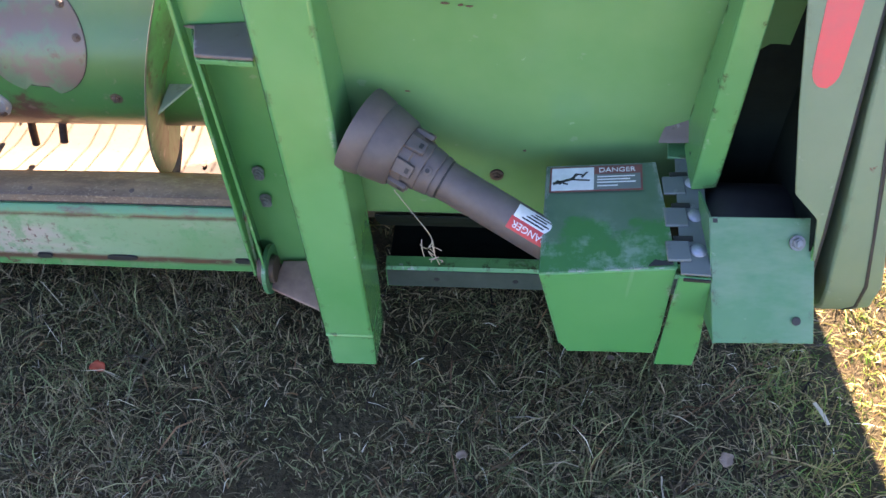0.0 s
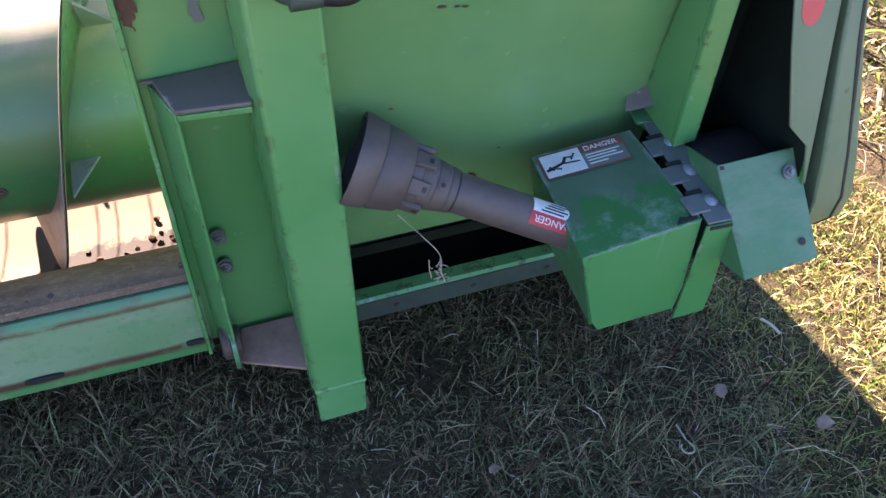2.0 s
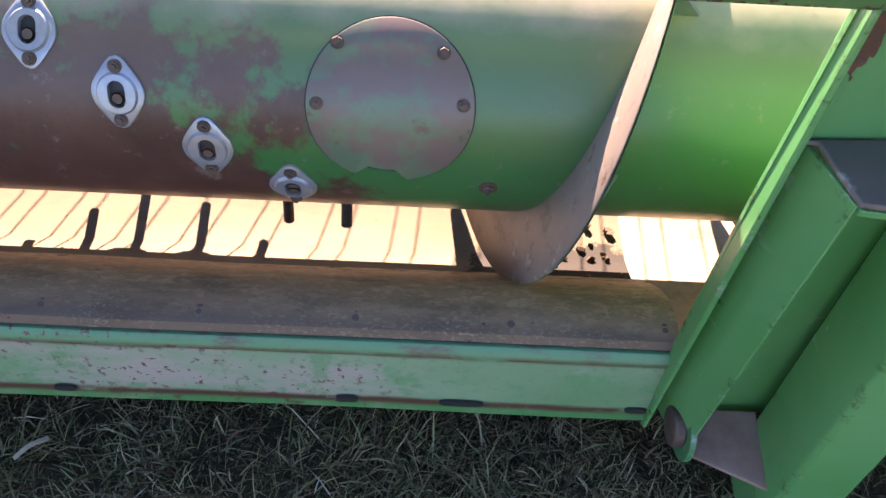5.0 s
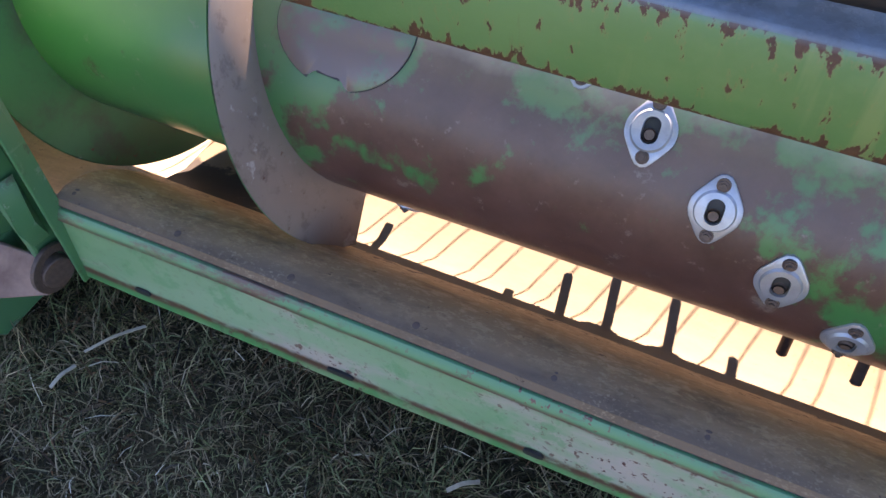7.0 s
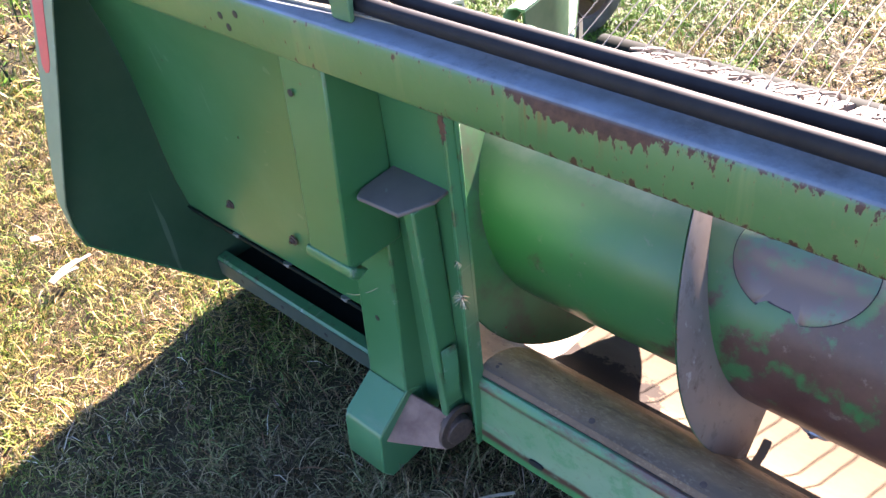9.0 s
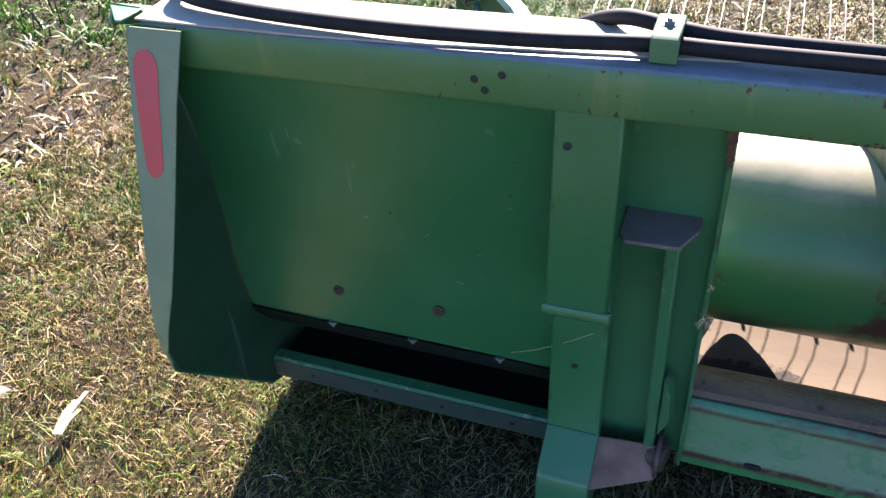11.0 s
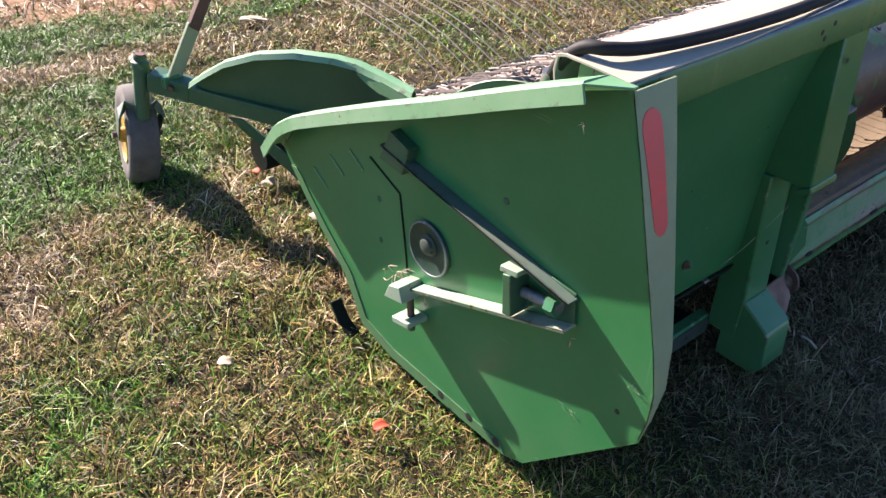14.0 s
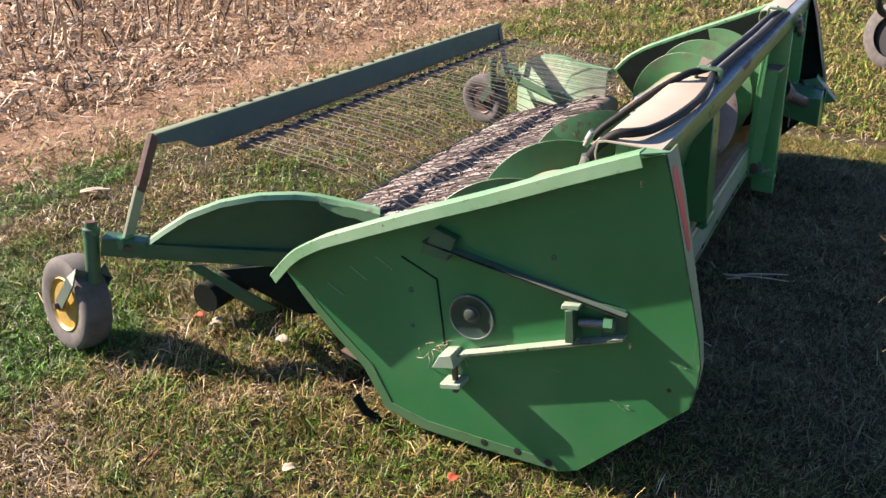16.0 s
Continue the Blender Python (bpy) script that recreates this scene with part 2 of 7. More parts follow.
def lid_paint():
    """Dull grey-green lid; towards its front edge fresher dark green with chalky smears."""
    k = Mat("smeared_lid_paint")
    y = k.axis(1)
    c = k.mix(k.ramp(k.noise(9, 6, 0.65), 0.35, 0.68), (0.045, 0.115, 0.060), (0.072, 0.140, 0.088))
    front = k.math("ADD", k.ramp(y, 0.035, -0.075), k.math("MULTIPLY", k.math("SUBTRACT", k.noise(17, 5, 0.62), 0.5), 1.9))
    c = k.mix(k.ramp(front, 0.42, 0.60), c, (0.018, 0.150, 0.040))
    chalk = k.math("MULTIPLY", k.ramp(k.noise(23, 6, 0.68), 0.52, 0.66), k.ramp(y, 0.03, -0.06))
    c = k.mix(k.math("MULTIPLY", chalk, 0.7), c, (0.20, 0.29, 0.22))
    worn = k.math("MULTIPLY", k.edge(0.012), k.ramp(k.noise(30, 6, 0.7), 0.46, 0.58))
    c = k.mix(worn, c, (0.24, 0.27, 0.24))
    k.color(c).rough(k.math("ADD", 0.28, k.math("MULTIPLY", k.noise(25, 4), 0.25)), 0, 0.5)
    return k.bump(k.noise(14, 3), 0.12, 0.003).m


m_lidtop = lid_paint()

m_rim2 = paint("worn_sunlit_rim_paint", (0.06, 0.215, 0.08), (0.20, 0.335, 0.20), 0.60, 0.12, 0.4, 0.64)
m_flight = paint("worn_flight_paint", (0.15, 0.115, 0.092), (0.24, 0.19, 0.155), 0.60, 0.03, 0.42, 0.66)
m_flight.node_tree.nodes["Principled BSDF"].inputs["Metallic"].default_value = 0.15
m_flightg = paint("green_flight_paint", (0.026, 0.115, 0.036), (0.05, 0.15, 0.06), 0.58, 0.05, 0.42, 0.64, (0.062, 0.042, 0.034))
m_deck = paint("dusty_green_paint", (0.34, 0.32, 0.25), (0.45, 0.40, 0.32), 0.64, 0.6, 0.55, 0.68)
m_wind = paint("slate_green_paint", (0.016, 0.060, 0.074), (0.030, 0.082, 0.095), 0.68, 0.08, 0.4, 0.72)
m_rustbar = paint("rusty_paint", (0.05, 0.023, 0.016), (0.085, 0.042, 0.03), 0.5, 0.04, 0.6, 0.5)
m_slate = paint("slate_dusty_paint", (0.03, 0.075, 0.06), (0.06, 0.11, 0.09), 0.66, 0.25, 0.5, 0.7)
m_dusty = paint("dusty_dark_green_paint", (0.035, 0.145, 0.045), (0.075, 0.18, 0.08), 0.64, 0.14, 0.45, 0.68)
m_shelf = paint("dusty_grey_paint", (0.095, 0.077, 0.068), (0.18, 0.148, 0.130), 0.60, 0.12, 0.55, 0.66)
m_hinge = paint("grey_green_paint", (0.085, 0.11, 0.105), (0.14, 0.165, 0.155), 0.66, 0.1, 0.45, 0.7)


def auger_tube():
    """Green tube worn to brown primer between the flights; dark brown towards the bottom, paler where it faces up."""
    k = Mat("worn_auger_paint")
    x = k.axis(0)
    mid = k.math("SUBTRACT", 1.0, k.ramp(k.math("ABSOLUTE", k.math("SUBTRACT", x, 1.61), 0), 0.26, 0.60))
    low = k.ramp(k.axis(2), 0.60, 0.36)
    wear = k.math("ADD", k.math("MULTIPLY", mid, k.math("ADD", 0.60, k.math("MULTIPLY", low, 0.42))), k.math("MULTIPLY", low, 0.16))
    n1 = k.math("ADD", k.math("MULTIPLY", k.noise(15, 8, 0.66, stretch=(0.9, 1, 0.8)), 0.62), k.math("MULTIPLY", k.noise(6, 4, 0.6), 0.38))
    cut = k.math("ADD", k.math("SUBTRACT", wear, 0.58), k.math("MULTIPLY", k.math("SUBTRACT", n1, 0.5), 4.0))
    worn = k.ramp(cut, -0.10, 0.12)
    brown = k.mix(k.ramp(k.noise(11, 6, 0.7), 0.35, 0.7), (0.085, 0.041, 0.033), (0.048, 0.020, 0.016))
    green = k.mix(k.ramp(k.noise(3, 5), 0.3, 0.7), (0.018, 0.118, 0.032), (0.040, 0.132, 0.046))
    c = k.mix(worn, green, brown)
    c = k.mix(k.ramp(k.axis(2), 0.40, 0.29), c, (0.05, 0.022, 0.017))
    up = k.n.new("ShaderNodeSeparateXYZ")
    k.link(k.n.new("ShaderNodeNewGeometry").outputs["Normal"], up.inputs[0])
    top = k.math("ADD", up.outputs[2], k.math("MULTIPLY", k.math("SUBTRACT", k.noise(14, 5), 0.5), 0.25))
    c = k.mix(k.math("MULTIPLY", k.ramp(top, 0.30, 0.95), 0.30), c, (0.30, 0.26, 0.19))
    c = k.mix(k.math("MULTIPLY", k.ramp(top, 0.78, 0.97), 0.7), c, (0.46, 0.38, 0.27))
    c = k.mix(k.math("MULTIPLY", k.ramp(k.noise(38, 5, 0.7), 0.62, 0.7), 0.5), c, (0.2, 0.16, 0.13))
    k.color(c).rough(k.math("ADD", 0.28, k.math("ADD", k.math("MULTIPLY", worn, 0.10), k.math("MULTIPLY", k.noise(25, 5), 0.18))), 0, 0.4)
    k.b.inputs["Coat Weight"].default_value = 0.16
    k.b.inputs["Coat Roughness"].default_value = 0.28
    return k.bump(k.math("ADD", k.noise(60, 5), worn), 0.2, 0.001).m


m_tube = auger_tube()


def sheet_metal(name, a, b, stain, rough, metal=0.0, spots=0.62):
    k = Mat(name)
    c = k.mix(k.ramp(k.noise(8, 7, 0.68, stretch=(0.4, 1, 1)), 0.34, 0.68), a, b)
    c = k.mix(k.math("MULTIPLY", k.ramp(k.noise(55, 6, 0.75), 0.5, 0.68), 0.6), c, a)
    c = k.mix(k.math("MULTIPLY", k.ramp(k.noise(85, 5, 0.7), spots, spots + 0.05), k.ramp(k.noise(3, 3), 0.4, 0.6)), c, stain)
    return k.color(c).rough(rough, metal).bump(k.noise(120, 5), 0.25, 0.001).m


m_tan = sheet_metal("worn_tan_sheet", (0.36, 0.26, 0.165), (0.135, 0.095, 0.063), (0.07, 0.04, 0.025), 0.45, 0.0, 0.6)


def floor_sheet():
    """Bright worn floor: rust streaks, and the inner flights' shadow painted dark."""
    k = Mat("bright_worn_sheet")
    x, y = k.axis(0), k.axis(1)
    c = k.mix(k.ramp(k.noise(8, 7, 0.68, stretch=(0.4, 1, 1)), 0.34, 0.68), (0.150, 0.118, 0.080), (0.115, 0.086, 0.056))
    c = k.mix(k.math("MULTIPLY", k.ramp(k.noise(85, 5, 0.7), 0.62, 0.68), k.ramp(k.noise(3, 3), 0.4, 0.6)), c, (0.16, 0.085, 0.04))
    n = k.noise(38, 8, 0.75)
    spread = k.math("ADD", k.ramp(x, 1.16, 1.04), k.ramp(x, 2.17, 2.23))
    # Flight shadow put into the colour; darker towards the back edge too.
    shade_mask = k.math("ADD", k.math("MULTIPLY", k.math("MULTIPLY", spread, k.ramp(y, 0.50, 0.44)), 0.50), k.math("MULTIPLY", k.ramp(y, 0.372, 0.352), 0.30))
    c = k.mix(k.ramp(k.math("ADD", shade_mask, n), 0.76, 0.86), c, (0.03, 0.024, 0.02))
    return k.color(c).rough(0.75, 0, 0.12).bump(k.noise(120, 5), 0.25, 0.001).m


m_floor = floor_sheet()
# Near black: shade below and inside the header is in this colour.
m_under = sheet_metal("shade_grime_sheet", (0.013, 0.020, 0.015), (0.008, 0.010, 0.008), (0.022, 0.014, 0.010), 0.75)
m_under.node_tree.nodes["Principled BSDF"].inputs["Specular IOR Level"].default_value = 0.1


def simple(name, a, b, scale, rough, metal=0.0, bump=0.2, spec=0.5):
    k = Mat(name)
    return k.color(k.mix(k.ramp(k.noise(scale, 5, 0.65), 0.32, 0.7), a, b)).rough(rough, metal, spec).bump(k.noise(scale * 4, 4), bump, 0.001).m


m_rubber = simple("hose_rubber", (0.008, 0.008, 0.009), (0.02, 0.018, 0.017), 30, 0.68, 0.0, 0.2, 0.3)
m_black = simple("black_plastic", (0.012, 0.012, 0.012), (0.02, 0.02, 0.02), 40, 0.6)
m_shaft = simple("shaft_plastic", (0.125, 0.098, 0.086), (0.06, 0.048, 0.044), 9, 0.55)
m_grime = simple("grimy_grey_paint", (0.03, 0.048, 0.034), (0.05, 0.068, 0.052), 20, 0.6)
m_zinc = simple("zinc_plate", (0.34, 0.36, 0.40), (0.25, 0.265, 0.29), 45, 0.38, 0.55)
m_bolt = simple("rusty_bolt", (0.12, 0.08, 0.06), (0.07, 0.045, 0.035), 120, 0.6, 0.3)
m_plate = simple("rusty_grey_plate", (0.33, 0.215, 0.165), (0.17, 0.10, 0.078), 14, 0.75, 0.0, 0.2, 0.2)
m_boltgrey = simple("grey_bolt", (0.22, 0.23, 0.22), (0.13, 0.13, 0.12), 120, 0.5, 0.4)
m_steel = simple("rod_steel", (0.20, 0.18, 0.155), (0.11, 0.095, 0.08), 60, 0.55, 0.2)
m_palerod = simple("weathered_rod_steel", (0.21, 0.19, 0.16), (0.12, 0.105, 0.088), 60, 0.5, 0.2)
m_tyre = simple("dusty_tyre", (0.135, 0.125, 0.11), (0.07, 0.065, 0.058), 14, 0.85)
m_cup = simple("dark_cup_paint", (0.012, 0.035, 0.022), (0.022, 0.05, 0.034), 40, 0.45)
m_rim = simple("yellow_rim", (0.48, 0.31, 0.03), (0.26, 0.18, 0.06), 22, 0.5)
m_belt = simple("pickup_belt", (0.23, 0.182, 0.15), (0.145, 0.112, 0.092), 24, 0.75)
m_tine = simple("tine_rubber", (0.115, 0.097, 0.085), (0.18, 0.152, 0.132), 60, 0.6)
m_refl = simple("red_reflector", (0.66, 0.06, 0.07), (0.52, 0.075, 0.08), 30, 0.4, 0, 0.05)
m_white = simple("decal_white", (0.70, 0.70, 0.68), (0.58, 0.58, 0.56), 60, 0.5, 0, 0.02)
m_red = simple("decal_red", (0.55, 0.035, 0.035), (0.45, 0.04, 0.04), 60, 0.5, 0, 0.02)
m_maroon = simple("decal_faded_red", (0.22, 0.06, 0.05), (0.17, 0.05, 0.045), 60, 0.5, 0, 0.02)
m_ink = simple("decal_black", (0.015, 0.015, 0.015), (0.03, 0.03, 0.03), 60, 0.5, 0, 0.02)
m_fitting = simple("plated_fitting", (0.42, 0.40, 0.37), (0.26, 0.24, 0.22), 70, 0.35, 0.7)
m_cob = simple("cobweb_straw", (0.42, 0.36, 0.27), (0.30, 0.25, 0.18), 60, 0.9)


def plant(name, stops, trans=0.25, patch=0.0):
    """Blades and husks: one colour per blade, drifting in patches over the ground."""
    k = Mat(name)
    geo = k.n.new("ShaderNodeNewGeometry")
    f = geo.outputs["Random Per Island"]
    if patch:
        drift = k.math("ADD", k.math("MULTIPLY", k.math("SUBTRACT", k.noise(1.5, 4, 0.6), 0.5), patch * 1.5), k.math("MULTIPLY", k.math("SUBTRACT", k.noise(7.5, 3, 0.6), 0.5), patch * 0.8))
        drift = k.math("MULTIPLY", drift, k.math("ADD", 0.35, k.math("MULTIPLY", k.ramp(k.axis(1), 0.3, 0.8), 0.65)))
        wheel_side = k.math("MULTIPLY", k.math("MULTIPLY", k.ramp(k.axis(1), 1.74, 1.96), k.ramp(k.axis(1), 2.98, 2.82)), k.ramp(k.axis(0), 0.35, 0.0))
        field_edge = k.math("MULTIPLY", k.math("MULTIPLY", k.ramp(k.axis(1), 3.14, 3.26), k.ramp(k.axis(1), 3.80, 3.60)), k.ramp(k.axis(0), 1.9, 1.1))
        lush = k.math("MULTIPLY", k.math("MAXIMUM", wheel_side, field_edge), -0.46)
        worn = k.math("MULTIPLY", k.math("MULTIPLY", k.ramp(k.axis(1), 1.0, 1.35), k.ramp(k.axis(1), 1.88, 1.72)), 0.12)
        strip = k.math("MULTIPLY", k.math("MULTIPLY", k.ramp(k.axis(1), 2.90, 3.00), k.ramp(k.axis(1), 3.22, 3.12)), k.ramp(k.axis(0), 1.2, 0.8))
        worn = k.math("ADD", worn, k.math("MULTIPLY", strip, 0.24))
        behind = k.math("MULTIPLY", k.math("MULTIPLY", k.ramp(k.axis(1), 0.45, 0.1), k.ramp(k.axis(0), 0.25, -0.1)), 0.06)
        worn = k.math("ADD", worn, behind)
        f = k.math("ADD", k.math("ADD", k.math("MULTIPLY", f, 0.74), -0.015), k.math("ADD", drift, k.math("ADD", lush, worn)))
    r = k.n.new("ShaderNodeValToRGB")
    els = r.color_ramp.elements
    els[0].position, els[0].color = stops[0][0], (*stops[0][1], 1)
    els[1].position, els[1].color = stops[-1][0], (*stops[-1][1], 1)
    for p, c in stops[1:-1]:
        els.new(p).color = (*c, 1)
    k.link(f, r.inputs[0])
    wn2 = k.n.new("ShaderNodeTexWhiteNoise")
    wn2.noise_dimensions = "1D"
    k.link(geo.outputs["Random Per Island"], wn2.inputs["W"])
    lum = k.math("ADD", 0.05, k.math("MULTIPLY", wn2.outputs["Value"], 1.52))
    shade = k.n.new("ShaderNodeMix")
    shade.data_type, shade.blend_type = "RGBA", "MULTIPLY"
    shade.inputs[0].default_value = 1.0
    hue = r.outputs[0]
    if patch > 1:
        # Blades behind the header mixed towards grey-brown.
        rear_strip = k.math("MULTIPLY", k.math("MULTIPLY", k.ramp(k.axis(1), 0.60, 0.35), k.ramp(k.axis(0), 0.1, 0.5)), k.ramp(k.axis(0), 3.6, 3.3))
        hue = k.mix(k.math("MULTIPLY", rear_strip, 0.55), hue, (0.215, 0.165, 0.120))
    k.link(hue, shade.inputs[6])
    k.link(lum, shade.inputs[7])
    tint = shade.outputs[2]
    k.color(tint).rough(0.5, 0, 0.2)
    k.b.inputs["Transmission Weight"].default_value = 0.0
    tr = k.n.new("ShaderNodeBsdfTranslucent")
    k.link(tint, tr.inputs["Color"])
    mx = k.n.new("ShaderNodeMixShader")
    mx.inputs[0].default_value = trans
    k.link(k.b.outputs[0], mx.inputs[1])
    k.link(tr.outputs[0], mx.inputs[2])
    k.link(mx.outputs[0], k.n["Material Output"].inputs["Surface"])
    return k.m


m_grass = plant("grass_blades", [(0.0, (0.088, 0.215, 0.018)), (0.22, (0.150, 0.212, 0.028)), (0.40, (0.265, 0.235, 0.058)),
                                 (0.54, (0.305, 0.205, 0.072)), (0.74, (0.42, 0.31, 0.145)), (1.0, (0.64, 0.54, 0.38))], 0.13, 1.35)
m_stalk = simple("pale_stalk", (0.50, 0.42, 0.30), (0.34, 0.27, 0.18), 50, 0.8)
m_thatch = plant("dead_thatch", [(0.0, (0.035, 0.03, 0.015)), (0.5, (0.15, 0.078, 0.036)), (0.8, (0.24, 0.125, 0.055)), (1.0, (0.34, 0.25, 0.15))], 0.1, 0.7)
m_straw = plant("dry_straw", [(0.0, (0.33, 0.24, 0.12)), (0.5, (0.50, 0.41, 0.26)), (1.0, (0.66, 0.58, 0.44))], 0.1)
m_husk = plant("corn_husk", [(0.0, (0.24, 0.15, 0.075)), (0.4, (0.42, 0.30, 0.17)), (0.7, (0.62, 0.50, 0.34)), (1.0, (0.86, 0.79, 0.66))], 0.1, 0.3)
m_brownleaf = simple("brown_leaf", (0.30, 0.21, 0.15), (0.19, 0.12, 0.08), 60, 0.8)
m_leaf = simple("orange_leaf", (0.50, 0.075, 0.028), (0.36, 0.06, 0.025), 60, 0.7)


def soil():
    k = Mat("ground_soil")
    y = k.axis(1)
    thatch = k.mix(k.ramp(k.noise(1.3, 6, 0.65), 0.35, 0.65), (0.036, 0.036, 0.016), (0.085, 0.060, 0.030))
    thatch = k.mix(k.math("MULTIPLY", k.ramp(k.noise(45, 7, 0.75), 0.5, 0.7), 0.4), thatch, (0.16, 0.12, 0.065))
    thatch = k.mix(k.math("MULTIPLY", k.ramp(k.noise(90, 6, 0.75), 0.50, 0.60), 0.8), thatch, (0.02, 0.017, 0.009))
    field = k.mix(k.ramp(k.noise(2.2, 6, 0.65), 0.35, 0.7), (0.20, 0.115, 0.06), (0.32, 0.20, 0.115))
    field = k.mix(k.math("MULTIPLY", k.ramp(k.noise(30, 7, 0.75), 0.5, 0.68), 0.7), field, (0.48, 0.36, 0.23))
    edge = k.ramp(k.math("ADD", y, k.math("MULTIPLY", k.noise(1.2, 5, 0.7), 1.0)), 3.85, 4.25)
    k.color(k.mix(edge, thatch, field)).rough(0.95, 0, 0.2)
    return k.bump(k.math("ADD", k.noise(25, 6, 0.7), k.math("MULTIPLY", k.noise(120, 5, 0.7), 0.5)), 0.9, 0.02).m


m_soil = soil()


# ---- mesh helpers ----
def smooth(ob, angle=40):
    me = ob.data
    me.shade_smooth()
    me.set_sharp_from_angle(angle=radians(angle))


def part(name, bm, material, parent, label="", bevel=0.0):
    """One mesh object, as a part of parent (or a thing of its own if parent is None)."""
    me = bpy.data.meshes.new(name)
    bmesh.ops.recalc_face_normals(bm, faces=bm.faces)
    bm.to_mesh(me)
    bm.free()
    me.materials.append(material)
    ob = new(name, me)
    if parent:
        ob.parent = parent
        ob.matrix_parent_inverse = base_of(parent).inverted()
    if label:
        tagged(ob, label)
    smooth(ob)
    if bevel:
        b = ob.modifiers.new("edges", "BEVEL")
        b.width, b.segments, b.limit_method, b.angle_limit = bevel, 2, "ANGLE", radians(50)
    return ob


def base_of(ob):
    m = ob.matrix_basis.copy()
    if ob.parent:
        m = base_of(ob.parent) @ ob.matrix_parent_inverse @ m
    return m


def place(name, mesh, m, parent, label=""):
    """A further object on an existing mesh, at the pose m, as a part of parent."""
    ob = new(name, mesh)
    ob.parent = parent
    ob.matrix_parent_inverse = base_of(parent).inverted()
    ob.matrix_basis = m
    if label:
        tagged(ob, label)
    return ob


def thing(name, at, label, category, group=""):
    ob = new(name)
    ob.location = at
    ob.empty_display_size = 0.1
    return tagged(ob, label, category, group)


def box(bm, x0, x1, y0, y1, z0, z1):
    vs = [bm.verts.new((x, y, z)) for x in (x0, x1) for y in (y0, y1) for z in (z0, z1)]
    for f in ((0, 1, 3, 2), (4, 6, 7, 5), (0, 4, 5, 1), (2, 3, 7, 6), (0, 2, 6, 4), (1, 5, 7, 3)):
        bm.faces.new([vs[i] for i in f])
    return bm


def prism(bm, pts, off):
    """A flat polygon given thickness along off."""
    off = Vector(off)
    a = [bm.verts.new(p) for p in pts]
    b = [bm.verts.new(Vector(p) + off) for p in pts]
    bm.faces.new(a)
    bm.faces.new(b[::-1])
    for i in range(len(a)):
        j = (i + 1) % len(a)
        bm.faces.new((a[i], b[i], b[j], a[j]))
    return bm


def prism_x(bm, yz, x0, x1):
    return prism(bm, [(x0, y, z) for y, z in yz], (x1 - x0, 0, 0))


def sheet_x(bm, yz, x0, x1, t=0.004, cuts=1, wave=0.0):
    """A bent sheet: an open profile in y, z, thickened and drawn along x."""
    n = len(yz)
    p = [Vector((0, y, z)) for y, z in yz]
    offs = []
    for i in range(n):
        d = (p[min(i + 1, n - 1)] - p[max(i - 1, 0)]).normalized()
        offs.append(Vector((0, -d.z, d.y)) * t)
    rows = []
    for c in range(cuts + 1):
        x = x0 + (x1 - x0) * c / cuts
        ring = []
        for i in range(n):
            w = wave * noise.noise((x * 3.0, yz[i][0] * 4, yz[i][1] * 4)) if wave else 0.0
            ring.append(p[i] + Vector((x, w, 0)))
        ring += [ring[i] + offs[i] for i in range(n - 1, -1, -1)]
        rows.append([bm.verts.new(v) for v in ring])
    m = 2 * n
    for c in range(cuts):
        for i in range(m):
            j = (i + 1) % m
            bm.faces.new((rows[c][i], rows[c][j], rows[c + 1][j], rows[c + 1][i]))
    for r in (rows[0], rows[-1]):
        for i in range(n - 1):
            bm.faces.new((r[i], r[i + 1], r[m - 2 - i], r[m - 1 - i]))
    return bm


def frame_at(d):
    d = d.normalized()
    up = Vector((0, 0, 1)) if abs(d.z) < 0.95 else Vector((1, 0, 0))
    u = d.cross(up).normalized()
    return u, d.cross(u).normalized()


def lathe(bm, p0, p1, prof, seg=24, cap=True):
    """Rings along the line p0 to p1: prof holds (share of the length, radius)."""
    p0, p1 = Vector(p0), Vector(p1)
    d = p1 - p0
    u, v = frame_at(d)
    rings = []
    for s, r in prof:
        c = p0 + d * s
        rings.append([bm.verts.new(c + (u * math.cos(a) + v * math.sin(a)) * r) for a in [2 * math.pi * i / seg for i in range(seg)]])
    for a, b in zip(rings, rings[1:]):
        for i in range(seg):
            j = (i + 1) % seg
            bm.faces.new((a[i], a[j], b[j], b[i]))
    if cap:
        bm.faces.new(rings[0])
        bm.faces.new(rings[-1][::-1])
    return bm


def rod(bm, p0, p1, r, seg=12):
    return lathe(bm, p0, p1, [(0, r), (1, r)], seg)


def curve_points(pts, n=8):
    """A smooth line through pts (Catmull-Rom)."""
    P = [Vector(p) for p in pts]
    P = [P[0] * 2 - P[1]] + P + [P[-1] * 2 - P[-2]]
    out = []
    for i in range(1, len(P) - 2):
        a, b, c, d = P[i - 1:i + 3]
        for k in range(n):
            t = k / n
            out.append(0.5 * ((2 * b) + (c - a) * t + (2 * a - 5 * b + 4 * c - d) * t * t + (3 * b - a - 3 * c + d) * t ** 3))
    return out + [P[-2]]


